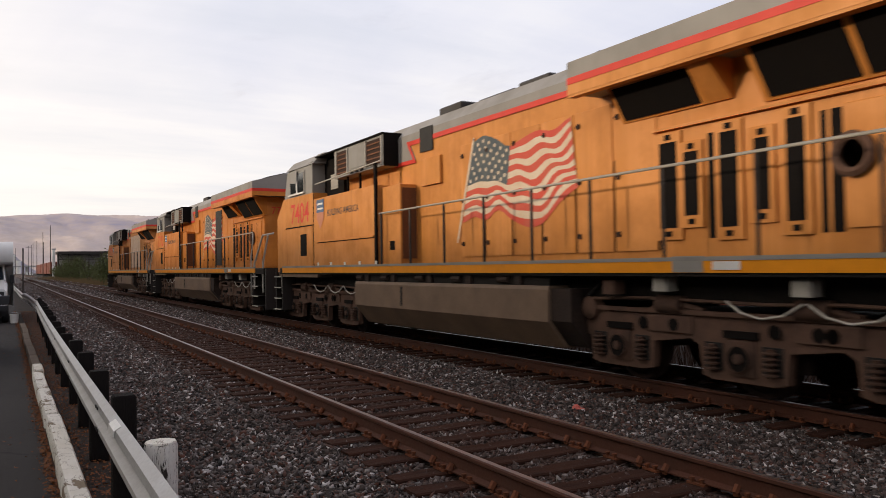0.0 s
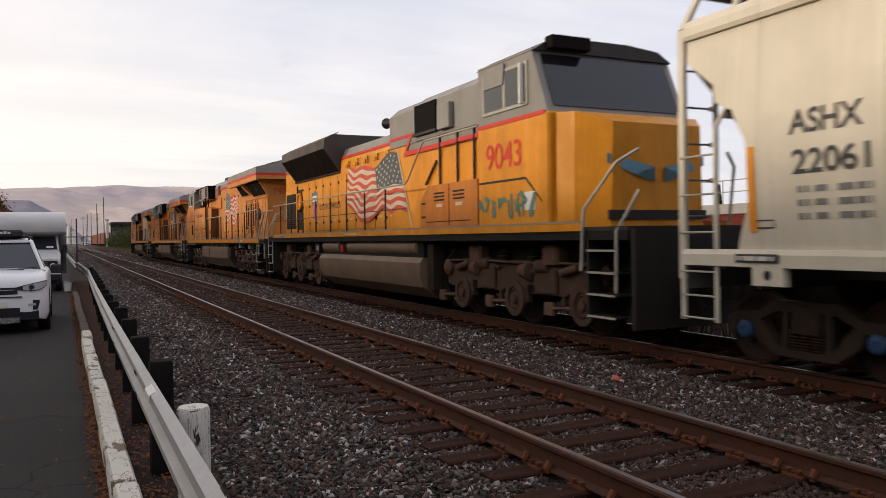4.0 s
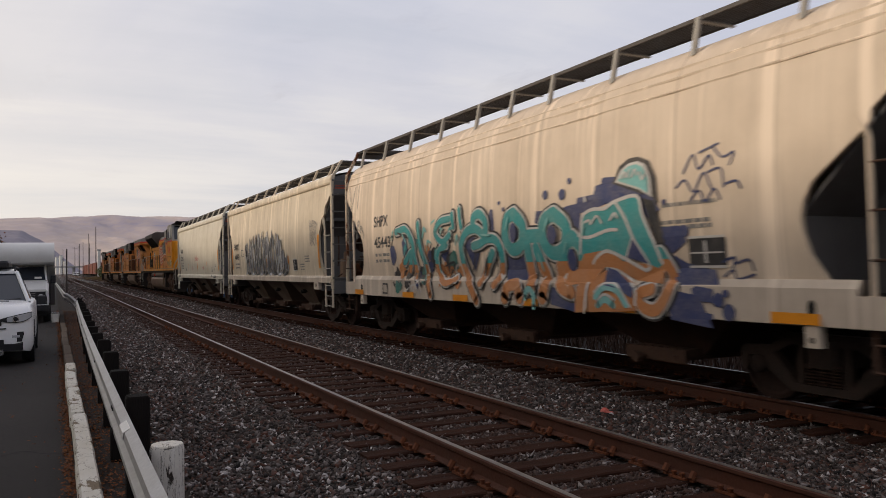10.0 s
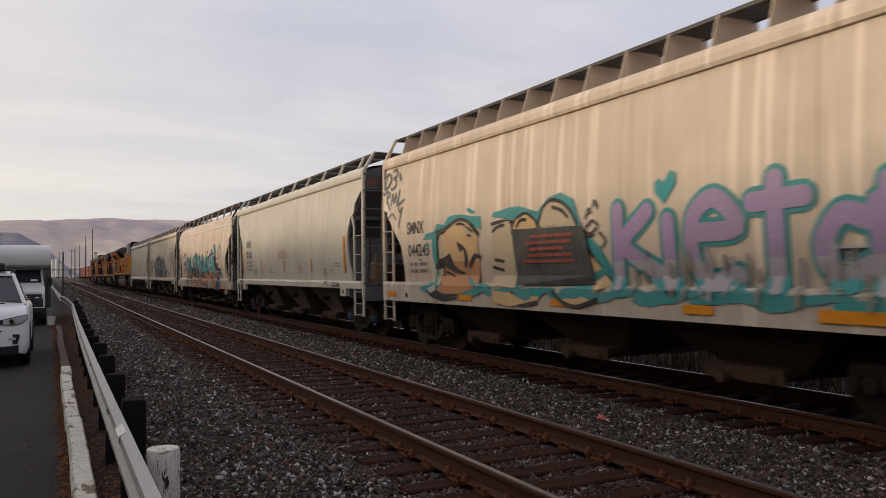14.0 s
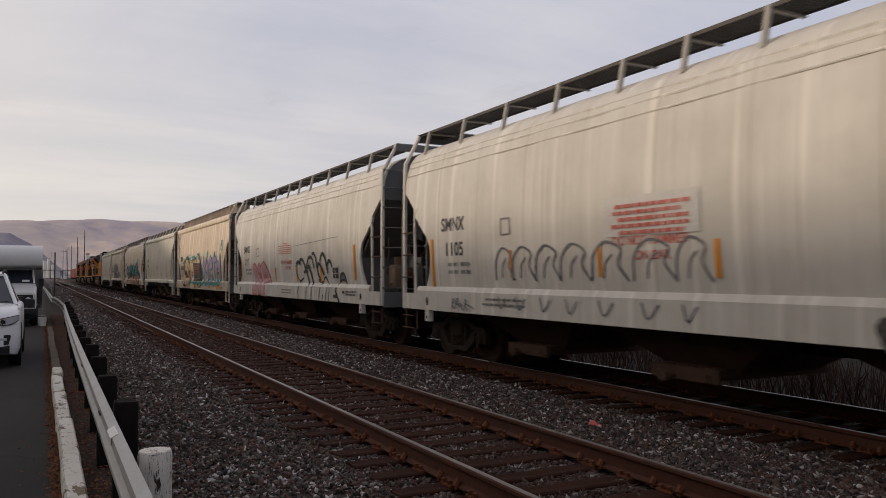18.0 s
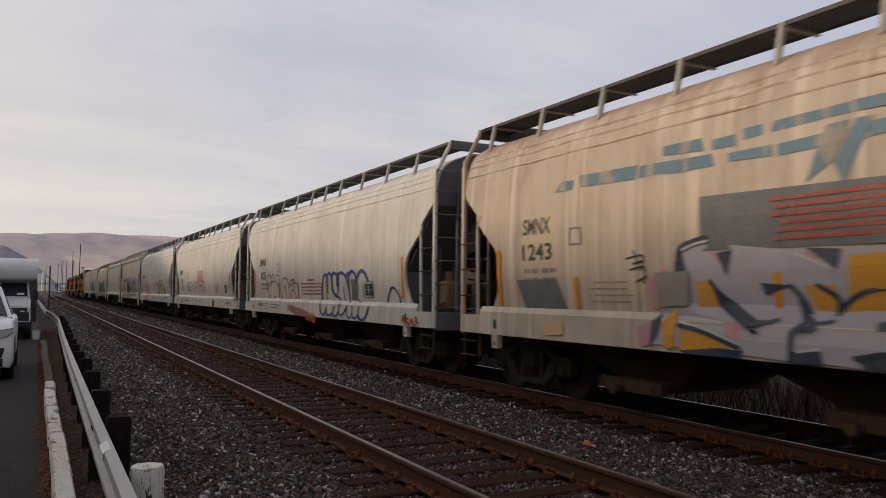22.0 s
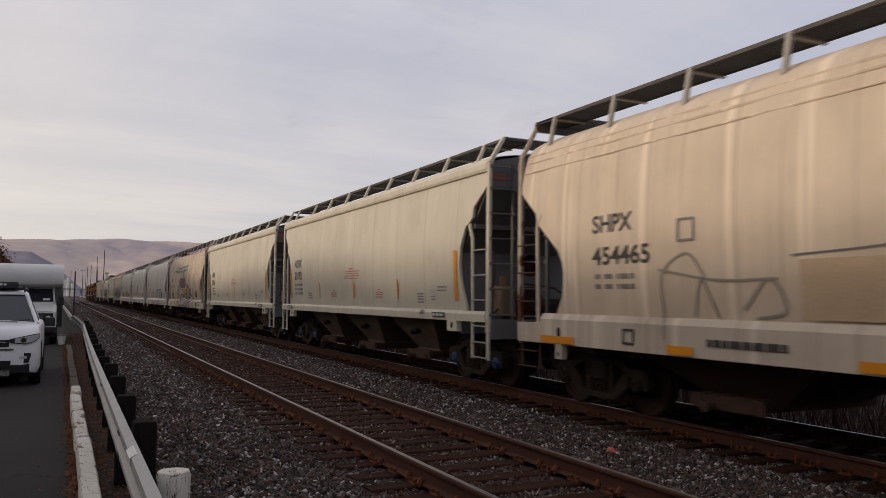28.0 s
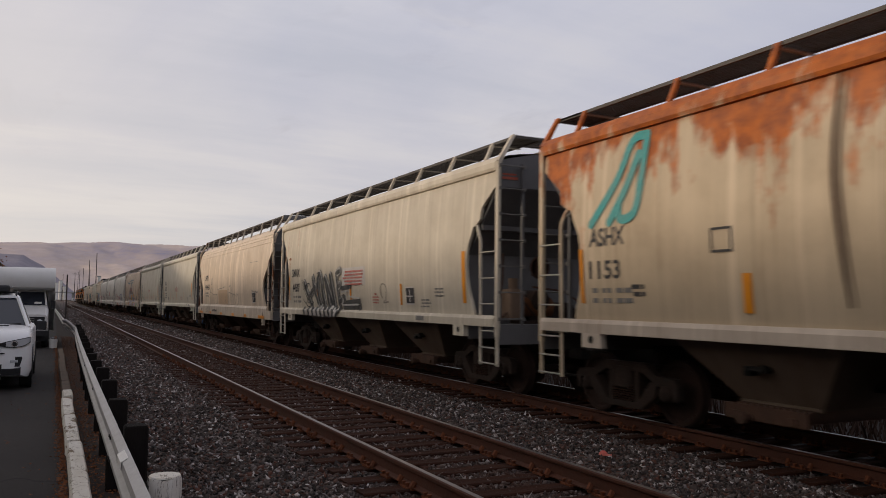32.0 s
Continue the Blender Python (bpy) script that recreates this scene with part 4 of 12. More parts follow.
def roof_sheet(kind, L):
    K = KINDS[kind]
    xe = K["side"][-1][1]
    arch = [(xe * math.cos(a * math.pi / 12), K["eave"] + (K["roof"] - K["eave"]) * math.sin(a * math.pi / 12)) for a in range(0, 13)]
    return Shape().loft([[(x, -L / 2, z) for x, z in arch], [(x, L / 2, z) for x, z in arch]], False).mesh("roof", 40)


def end_sheets(kind, L, sgn):
    """The upright head sheet, the slope sheet under it, the upright foot panel and the shelf beam, each a mesh."""
    K = KINDS[kind]
    zt = K["kink"]
    y = sgn * (L / 2 - 0.02)
    y1 = sgn * (L / 2 - K["inset"])
    up = [(side_x(kind, z) - 0.02, z) for z in [zt] + [z for z, _ in K["side"] if z > zt]]
    prof = up + [(0.6, K["roof"] - 0.01), (-0.6, K["roof"] - 0.01)] + [(-x, z) for x, z in reversed(up)]
    out = [("end_sheet", Shape().prism("y", prof, y, y - sgn * 0.03).mesh("end_sheet")),
           ("slope_sheet", Shape().prism("x", [(y, zt - 0.004), (y - sgn * 0.04, zt - 0.004), (y1 - sgn * 0.04, K["foot"]), (y1, K["foot"])], -1.5, 1.5).mesh("slope_sheet")),
           ("foot_panel", Shape().box(-1.5, 1.5, y1, y1 - sgn * 0.03, 1.0, K["foot"] - 0.004).mesh("foot_panel"))]
    if kind != "round":
        out.append(("shelf_beam", Shape().prism("x", [(y - sgn * 0.60, 3.04), (y - sgn * 0.54, 3.06), (y - sgn * 0.54, 3.15), (y - sgn * 0.70, 3.17)], -1.5, 1.5).mesh("shelf_beam")))
    return out


def lettering(car, kind, text, size, y0, z0, material, label="", width=None):
    cu = bpy.data.curves.new("lettering", "FONT")
    cu.body, cu.size, cu.offset = text, size, 0.022 * size
    tmp = new("lettering", cu)
    bpy.context.view_layer.update()
    me = bpy.data.meshes.new_from_object(tmp)
    bpy.data.objects.remove(tmp)
    bpy.data.curves.remove(cu)
    if width:
        lo, hi = min(v.co.x for v in me.vertices), max(v.co.x for v in me.vertices)
        for v in me.vertices:
            v.co.x = (v.co.x - lo) * width / (hi - lo)
    conform(me, kind, y0, z0, 0.007)
    me.materials.clear()
    return part("lettering", me, material, car, label or "stencilled marks")


def flat_patch(kind, polys, y0, z0, lift, cuts=True):
    """Flat outlines (u along the car, v up) turned into paint that follows the body's curve."""
    bm = bmesh.new()
    for p in polys:
        vs = [bm.verts.new((u, v, 0)) for u, v in p]
        try:
            bm.faces.new(vs)
        except ValueError:
            pass
    bmesh.ops.remove_doubles(bm, verts=bm.verts[:], dist=0.00001)
    if cuts and bm.verts:
        lo, hi = min(v.co.y for v in bm.verts), max(v.co.y for v in bm.verts)
        k = math.ceil(lo / 0.2)
        while k * 0.2 < hi:
            bmesh.ops.bisect_plane(bm, geom=bm.verts[:] + bm.edges[:] + bm.faces[:], plane_co=(0, k * 0.2, 0), plane_no=(0, 1, 0))
            k += 1
    bmesh.ops.triangulate(bm, faces=bm.faces[:])
    me = bpy.data.meshes.new("paint")
    bm.to_mesh(me)
    bm.free()
    conform(me, kind, y0, z0, lift)
    me.update()
    return me


def ribbon(pts, w, steps=6, taper=False):
    """A smooth stroke through a few points as a row of four-sided outlines."""
    P = [Vector((*p, 0)) for p in pts]
    P = [P[0] * 2 - P[1]] + P + [P[-1] * 2 - P[-2]]
    line = []
    for i in range(1, len(P) - 2):
        for k in range(steps):
            t = k / steps
            a, b, c, d = P[i - 1], P[i], P[i + 1], P[i + 2]
            line.append(0.5 * ((2 * b) + (c - a) * t + (2 * a - 5 * b + 4 * c - d) * t * t + (3 * b - a - 3 * c + d) * t ** 3))
    line.append(P[-2])
    polys = []
    prev = None
    n = len(line)
    for i, p in enumerate(line):
        d = (line[min(i + 1, n - 1)] - line[max(i - 1, 0)])
        d = d.normalized() if d.length > 1e-6 else Vector((1, 0, 0))
        k = w / 2 * (1 if not taper else 0.35 + 0.65 * math.sin(math.pi * (i + 1) / (n + 1)))
        nrm = Vector((-d.y, d.x, 0)) * k
        cur = (p + nrm, p - nrm)
        if prev:
            polys.append([(prev[0].x, prev[0].y), (prev[1].x, prev[1].y), (cur[1].x, cur[1].y), (cur[0].x, cur[0].y)])
        prev = cur
    # round ends
    for p in (line[0], line[-1]):
        k = w / 2 * (1 if not taper else 0.4)
        polys.append([(p.x + k * math.cos(a * math.pi / 5), p.y + k * math.sin(a * math.pi / 5)) for a in range(10)])
    return polys


def paint_on(car, name, kind, polys, y0, z0, lift, material, label=""):
    return part(name, flat_patch(kind, polys, y0, z0, lift), material, car, label)


def bars(car, kind, y0, z0, width, rows, gap, h, material, label, ragged=0.15, seed=0):
    """Unreadable small print: rows of short bars."""
    rng = random.Random(seed + int(y0 * 10))
    polys = []
    for k in range(rows):
        v = -k * gap
        a = rng.uniform(0, ragged) * width
        b = width - rng.uniform(0, ragged) * width
        u = a
        while u < b:
            w = min(rng.uniform(0.05, 0.19), b - u)
            polys.append([(u, v), (u + w, v), (u + w, v + h), (u, v + h)])
            u += w + 0.028
    return paint_on(car, "small_print", kind, polys, y0, z0, 0.007, material, label)


def rect(u0, u1, v0, v1):
    return [(u0, v0), (u1, v0), (u1, v1), (u0, v1)]


def make_hopper(kind, L, s0, body, label, coupler_gap=0.62, sill_mat=None, board_style="posts"):
    """A covered hopper car; s0 is where its middle stands along the track when the clip begins."""
    K = KINDS[kind]
    car = thing("hopper_car", label, "hopper car", "covered hopper cars of the train")
    TRAIN.append((car, s0))
    key = (kind, round(L, 2))
    for sx in (-1, 1):
        part("side_sheet", shared(("side", *key, sx), lambda: side_sheet(kind, L, sx)).copy(), body, car, "bulged steel side sheet")
    part("roof", shared(("roof", *key), lambda: roof_sheet(kind, L)).copy(), body, car, "arched steel roof")
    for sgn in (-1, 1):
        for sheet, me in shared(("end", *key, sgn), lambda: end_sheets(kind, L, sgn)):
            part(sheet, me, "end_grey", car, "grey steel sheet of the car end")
    z0, z1 = K["sill"]
    for sx in (-1, 1):
        def sill():
            if kind != "round":
                prof = [(1.50, z0), (1.60, z0), (1.60, z1 - 0.06), (1.57, z1), (1.50, z1)]
                return Shape().prism("y", [(sx * x, z) for x, z in prof], -L / 2 - 0.02, L / 2 + 0.02).mesh("side_sill")
            prof = [(1.46, z0), (1.60, z0 + 0.02), (1.60, z1 - 0.09), (1.545, z1), (1.46, z1)]
            s = Shape().prism("y", [(sx * x, z) for x, z in prof], -L / 2 + 0.66, L / 2 - 0.66)
            for sy in (-1, 1):
                s.prism("y", [(sx * x, z) for x, z in [(1.46, 0.99), (1.598, 0.99), (1.598, 1.31), (1.46, 1.31)]], sy * (L / 2 - 0.66), sy * (L / 2 + 0.05))
                s.prism("y", [(sx * x, z) for x, z in [(1.46, 1.31), (1.58, 1.31), (1.50, z1), (1.46, z1)]], sy * (L / 2 - 0.66), sy * (L / 2 - 0.82))
            return s.mesh("side_sill")
        part("side_sill", shared(("sill", *key, sx, body), sill), sill_mat or body, car, "pale side sill")
        if kind != "round":
            part("side_plate", shared(("plate", *key, sx, body), lambda: Shape().prism("y", [(sx * x, z) for x, z in [(1.47, 4.09), (1.56, 4.10), (1.58, 4.15), (1.575, 4.25), (1.53, 4.34), (1.44, 4.38)]], -L / 2, L / 2).mesh("side_plate")), body, car, "rolled top edge of the side")
        else:
            for k, (zz, w) in enumerate(((3.86, 0.02), (4.04, 0.028), (4.16, 0.028))):
                x = side_x(kind, zz)
                part("roof_rib", shared(("rib", *key, sx, k, body), lambda: Shape().prism("y", [(sx * (x - 0.02), zz - w), (sx * (x + 0.012), zz - w), (sx * (x + 0.016), zz), (sx * (side_x(kind, zz + w) - 0.01), zz + w)], -L / 2 + 0.02, L / 2 - 0.02).mesh("roof_rib")), body, car, "thin lengthwise rib")
        # bolster pads and jacking plates
        for sy in (-1, 1):
            if kind != "round":
                ys, half, lo, hi, hole = sy * (L / 2 - 1.33), 0.22, 1.05, z0 + 0.002, (0.055, 0.06, 1.17)
            else:
                ys, half, lo, hi, hole = sy * (L / 2 - 1.19), 0.085, 0.76, z0 + 0.03, (0.03, 0.035, 0.84)
            part("jacking_pad", shared(("pad", kind, sx, body), lambda: Shape().prism("y", [(sx * 1.50, lo), (sx * 1.604, lo), (sx * 1.604, hi), (sx * 1.50, hi)], -half, half).mesh("jacking_pad")), sill_mat or body, car, at=pose(0, ys, 0))
            part("pad_hole", shared(("hole", kind, sx), lambda: Shape().prism("x", [(hole[0] * math.cos(a * math.pi / 5), hole[2] + hole[1] * math.sin(a * math.pi / 5)) for a in range(10)], sx * 1.59, sx * 1.609).mesh("pad_hole")), "black", car, at=pose(0, ys, 0))
            if kind == "round":
                part("slot", shared(("slot", kind, sx), lambda: Shape().prism("x", [(0.05 * math.cos(a * math.pi / 5), 1.17 + 0.09 * math.sin(a * math.pi / 5)) for a in range(10)], sx * 1.59, sx * 1.606).mesh("slot")), "black", car, at=pose(0, ys, 0))
    # roof walkway of steel grating on posts, and hatches between
    zb = K["board"]
    for sx in (-1, 1):
        def board():
            s = Shape()
            e = L / 2 + 0.04
            for x in (0.62, 1.18):
                s.box(sx * x, sx * (x + 0.03), -e, e, zb - 0.05, zb)
            for k in range(9):
                x = 0.68 + 0.055 * k
                s.box(sx * x, sx * (x + 0.012), -e, e, zb - 0.03, zb)
            m = int(2 * e / 0.11)
            for k in range(m + 1):
                y = -e + 2 * e * k / m
                s.box(sx * 0.63, sx * 1.19, y - 0.01, y + 0.01, zb - 0.03, zb - 0.004)
            return s.mesh("running_board")
        part("running_board", shared(("board", *key, sx), board), "grate", car, "dark steel grating walkway")
        if board_style == "posts":
            places = [L / 2 - u * L / (14.8 if kind != "round" else 15.85) for u in K["posts"]]
        else:
            places = [-L / 2 + 0.6 + (L - 1.2) * k / 15 for k in range(16)]
        for y in places:
            if board_style == "posts":
                sh = shared(("bpost", kind, sx, body), lambda: Shape().prism("y", [(sx * 1.18, zb - 0.01), (sx * 1.235, zb - 0.01), (sx * (1.46 if kind != "round" else 1.345), K["eave"] - (0.04 if kind != "round" else 0.22)), (sx * (1.40 if kind != "round" else 1.28), K["eave"] - (0.06 if kind != "round" else 0.16))], -0.036, 0.036).mesh("walkway_post"))
                part("walkway_post", sh, "rail_white" if kind == "round" else body, car, at=pose(0, y, 0))
                part("walkway_brace", shared(("bbrace", kind, sx), lambda: Shape().box(sx * 0.6, sx * 1.2, -0.025, 0.025, zb - 0.075, zb - 0.055).mesh("walkway_brace")), "rail_white", car, at=pose(0, y, 0))
            else:
                sh = shared(("bgus", kind, sx), lambda: Shape().prism("y", [(sx * 0.55, zb - 0.02), (sx * 1.24, zb - 0.02), (sx * 1.42, K["eave"] - 0.05), (sx * 0.55, K["eave"] + 0.05)], -0.012, 0.012).mesh("walkway_gusset"))
                part("walkway_gusset", sh, "tan_warm", car, at=pose(0, y, 0))
    part("hatch_cover", shared(("hatch", *key, body), lambda: Shape().prism("y", [(-0.34, K["roof"] - 0.02), (0.34, K["roof"] - 0.02), (0.34, K["roof"] + 0.12), (0.2, K["roof"] + 0.17), (-0.2, K["roof"] + 0.17), (-0.34, K["roof"] + 0.12)], -L / 2 + 0.7, L / 2 - 0.7).mesh("hatch_cover")), body, car, "long trough hatch cover")
    # floor of the car and centre sill
    part("centre_sill", shared(("csill", *key), lambda: Shape().box(-0.22, 0.22, -L / 2 - 0.3, L / 2 + 0.3, 0.72, 1.05).mesh("centre_sill")), "under", car)
    bays = 3
    span = (L - 4.6) / bays
    for k in range(bays):
        yc = -(L - 4.6) / 2 + span * (k + 0.5)

        def chute():
            s = Shape()
            w, h = (min(1.36, span / 2 - 0.02), 1.36) if K["bays"] else (span / 2 - 0.02, 1.15)
            xo, xi, zb2 = (1.44, 0.82, 0.50) if K["bays"] else (1.42, 0.72, 0.42)
            top = [(-xo, -w, h), (xo, -w, h), (xo, w, h), (-xo, w, h)]
            bot = [(-xi, -0.56, zb2), (xi, -0.56, zb2), (xi, 0.56, zb2), (-xi, 0.56, zb2)]
            s.loft([bot, top])
            if K["bays"]:
                for sx in (-1, 1):
                    s.box(sx * (xi - 0.02), sx * (xi + 0.05), -0.58, 0.58, zb2 - 0.01, zb2 + 0.03)
            return s.mesh("hopper_bay")
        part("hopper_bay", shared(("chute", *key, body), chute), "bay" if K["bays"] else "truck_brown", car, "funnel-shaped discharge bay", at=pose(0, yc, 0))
        part("outlet_gate", shared(("gate", kind), lambda: Shape().box(-1.0, 1.0, -0.55, 0.55, 0.40, 0.50).box(-1.15, 1.15, -0.46, -0.38, 0.34, 0.42).box(-1.15, 1.15, 0.38, 0.46, 0.34, 0.42).cyl((-1.28, 0.2, 0.36), (1.28, 0.2, 0.36), 0.035, 8).cyl((-1.3, 0.2, 0.36), (-1.2, 0.2, 0.36), 0.075, 8).box(-1.12, -1.05, -0.6, 0.6, 0.32, 0.5).mesh("outlet_gate")), "truck_brown", car, "sliding outlet gate", at=pose(0, yc, 0))
        if K["bays"]:
            part("bay_latch", shared("latch", lambda: Shape().box(-1.26, -1.1, -0.16, 0.16, 0.93, 0.97).cyl((-1.27, -0.1, 0.95), (-1.1, -0.1, 0.95), 0.05, 8).cyl((-1.27, 0.12, 0.90), (-1.1, 0.12, 0.90), 0.045, 8).mesh("bay_latch")), "black", car, at=pose(0, yc, 0))
    # ends: corner posts, ladders, end walkway, platform, brake gear, coupler
    ye = L / 2 + 0.06
    zl = K["eave"] - (0.05 if kind != "round" else 0.45)
    side_rungs = (0.60, 0.88, 1.18, 1.67, 2.14, 2.62) if kind != "round" else (0.58, 0.84, 1.66, 2.14, 2.61)
    end_rungs = (1.40, 1.88, 2.35, 2.82, 3.29, 3.76, 4.18)
    for sy in (-1, 1):
        fl = pose(0, 0, 0, 0, 0, 0 if sy > 0 else 180)
        for sx in (-1, 1):
            def corner():
                if kind == "round":
                    s = Shape().box(sx * 1.51, sx * 1.57, ye - 0.045, ye + 0.045, 0.99, zl)
                    s.tube([(sx * 1.54, ye, zl - 0.05), (sx * 1.525, ye, zl + 0.08), (sx * 1.46, ye, zl + 0.2), (sx * 1.24, ye, zb - 0.13), (sx * 1.2, ye, zb - 0.02)], 0.042, 6)
                else:
                    s = Shape().box(sx * 1.51, sx * 1.57, ye - 0.05, ye + 0.05, 1.08, zl).box(sx * 1.515, sx * 1.56, ye - 0.03, ye + 0.03, 0.56, 1.10)
                    s.prism("y", [(sx * 1.20, zb + 0.01), (sx * 1.26, zb + 0.01), (sx * 1.565, zl + 0.02), (sx * 1.50, zl - 0.02)], ye - 0.045, ye + 0.045)
                return s.mesh("corner_post")
            fx = -sx if sy < 0 else sx
            part("corner_post", shared(("corner", *key, sx, body), corner), "corner_rusty" if body == "tan_warm" and kind == "round" else body, car, "pale steel corner post", at=fl)
            lad = part("side_ladder", shared(("sstile", *key, sx, body), lambda: Shape().tube([(sx * 1.55, ye - 0.58, 0.56 if kind != "round" else 1.3), (sx * 1.57, ye - 0.58, 2.84), (sx * 1.58, ye - 0.61, 2.95), (sx * 1.57, ye - 0.70, 3.09), (sx * 1.55, ye - 0.74, 3.15)], 0.032, 6).mesh("side_ladder")), body, car, "ladder on the car side", at=fl)
            end = part("end_ladder", shared(("estile", *key, sx), lambda: Shape().box(sx * 0.98, sx * 1.03, ye - 0.05, ye, 1.3, zl).mesh("end_ladder")), "end_grey", car, "ladder on the car end", at=fl)
            if kind == "round":
                for d in (0.02, 0.58):
                    part("step_hanger", shared(("step", *key, sx, d), lambda: Shape().box(sx * 1.50, sx * 1.53, ye - d - 0.04, ye - d, 0.55, 1.0).mesh("step_hanger")), "truck_brown", car, "rusty step hanger", at=fl)
            if fx < 0:
                srung = shared(("srung", *key, sx), lambda: Shape().cyl((sx * 1.58, ye - 0.58, 0), (sx * 1.58, ye, 0), 0.014, 6).mesh("rung"))
                erung = shared(("erung", *key, sx), lambda: Shape().cyl((sx * 1.0, ye + 0.05, 0), (sx * 1.53, ye + 0.05, 0), 0.014, 6).box(sx * 0.98, sx * 1.04, ye - 0.01, ye + 0.06, -0.03, 0.03).box(sx * 1.50, sx * 1.55, ye + 0.03, ye + 0.07, -0.03, 0.03).mesh("rung"))
                for z in side_rungs:
                    part("rung", srung, "truck_brown" if kind == "round" and z < 1 else "rail_white", lad, at=pose(0, 0, z))
                for z in end_rungs:
                    part("rung", erung, "rail_grey", end, at=pose(0, 0, z))

        def cross_walk():
            s = Shape()
            for y in (ye + 0.05, ye - 0.62):
                s.box(-1.2, 1.2, y - 0.03, y, zb - 0.05, zb)
            for k in range(5):
                y = ye - 0.06 - 0.11 * k
                s.box(-1.2, 1.2, y - 0.006, y + 0.006, zb - 0.03, zb)
            for k in range(23):
                x = -1.2 + 2.4 * k / 22
                s.box(x - 0.01, x + 0.01, ye - 0.62, ye + 0.03, zb - 0.03, zb - 0.004)
            return s.mesh("end_walkway")
        part("end_walkway", shared(("cross", *key), cross_walk), "grate", car, "dark steel grating across the car end", at=fl)
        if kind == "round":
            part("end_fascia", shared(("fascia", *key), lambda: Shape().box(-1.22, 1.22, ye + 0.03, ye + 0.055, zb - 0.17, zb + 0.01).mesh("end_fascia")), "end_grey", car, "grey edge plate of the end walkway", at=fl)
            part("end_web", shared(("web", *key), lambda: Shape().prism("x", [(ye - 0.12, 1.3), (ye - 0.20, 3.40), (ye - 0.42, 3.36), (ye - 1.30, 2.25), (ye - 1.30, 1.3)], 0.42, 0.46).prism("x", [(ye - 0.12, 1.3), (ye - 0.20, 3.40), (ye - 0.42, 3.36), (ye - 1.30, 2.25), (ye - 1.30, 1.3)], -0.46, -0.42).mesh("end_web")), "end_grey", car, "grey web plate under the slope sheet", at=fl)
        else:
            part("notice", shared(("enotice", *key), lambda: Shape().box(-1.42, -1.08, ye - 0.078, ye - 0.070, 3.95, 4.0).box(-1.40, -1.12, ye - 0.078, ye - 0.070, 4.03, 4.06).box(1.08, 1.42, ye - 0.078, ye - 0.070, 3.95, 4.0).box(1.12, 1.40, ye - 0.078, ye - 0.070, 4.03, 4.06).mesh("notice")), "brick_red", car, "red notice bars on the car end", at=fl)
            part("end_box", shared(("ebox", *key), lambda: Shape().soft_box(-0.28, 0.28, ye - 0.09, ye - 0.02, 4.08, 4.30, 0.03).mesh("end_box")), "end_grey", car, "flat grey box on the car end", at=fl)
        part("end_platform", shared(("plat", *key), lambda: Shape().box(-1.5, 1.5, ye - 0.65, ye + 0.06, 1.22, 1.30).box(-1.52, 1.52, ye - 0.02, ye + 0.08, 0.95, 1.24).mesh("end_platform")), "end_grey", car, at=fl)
        part("coupler", shared(("coup", *key), lambda: Shape().box(-0.16, 0.16, ye - 0.2, ye + 0.32, 0.72, 1.02).soft_box(-0.19, 0.19, ye + 0.30, ye + 0.58, 0.70, 1.02, 0.05).tube([(0.25, ye + 0.1, 0.8), (0.3, ye + 0.35, 0.42), (0.15, ye + 0.6, 0.4)], 0.03, 6).mesh("coupler")), "under", car, "knuckle coupler with brake hose", at=fl)
        if sy < 0:
            part("air_reservoir", shared(("resv", *key), lambda: Shape().disc((0.75, ye - 0.62, 1.62), (-1, 0, 0), [(0, 0.05), (0.04, 0.19), (0.72, 0.19), (0.76, 0.05)], 14).mesh("air_reservoir", 40)), "rust_brown", car, "rusty air reservoir", at=fl)
            part("control_valve", shared(("valve", *key), lambda: Shape().soft_box(0.82, 1.15, ye - 0.55, ye - 0.2, 1.42, 1.95, 0.04).cyl((0.98, ye - 0.38, 1.95), (0.98, ye - 0.38, 2.15), 0.09, 10).mesh("control_valve", 40)), "tank_tan", car, "brown brake control valve", at=fl)
            part("hand_brake", shared(("hbrake", *key), lambda: Shape().disc((0.62, ye - 0.06, 2.35), (0, 1, 0), [(0, 0.20), (0.03, 0.22), (0.05, 0.20), (0.03, 0.18), (0, 0.18)], 18).soft_box(0.52, 0.72, ye - 0.20, ye - 0.05, 2.2, 2.5, 0.03).mesh("hand_brake", 40)), "rust_dark", car, "hand-brake wheel and gear box", at=fl)
            for k, (x0, x1) in enumerate(((0.3, 1.3), (-0.9, 0.6), (1.2, 1.25))):
                part("brake_pipe", shared(("bpipe", k, *key), lambda: Shape().tube([(x0, ye - 0.5, 1.34 + 0.2 * k), ((x0 + x1) / 2, ye - 0.35, 1.75 + 0.18 * k), (x1, ye - 0.3, 1.4 + 0.6 * k)], 0.02, 5).mesh("brake_pipe")), "truck_brown", car, at=fl)
            part("brake_gear", shared(("brake", *key), lambda: Shape().box(-0.7, 0.5, ye - 0.85, ye - 0.55, 1.33, 1.6).cyl((-0.55, ye - 0.75, 1.55), (0.05, ye - 0.75, 1.55), 0.17, 12).cyl((0.35, ye - 0.9, 1.75), (0.35, ye - 0.4, 1.75), 0.2, 12).box(-0.8, 0.7, ye - 0.95, ye - 0.4, 1.3, 1.36).mesh("brake_gear", 40)), "truck_dark", car, "brake cylinder on its bracket", at=fl)
        else:
            part("end_stiffener", shared(("stiff", -1, *key), lambda: Shape().box(-0.75, -0.68, ye - 0.5, ye - 0.42, 1.3, 3.1).mesh("end_stiffener")), "end_grey", car, at=fl)
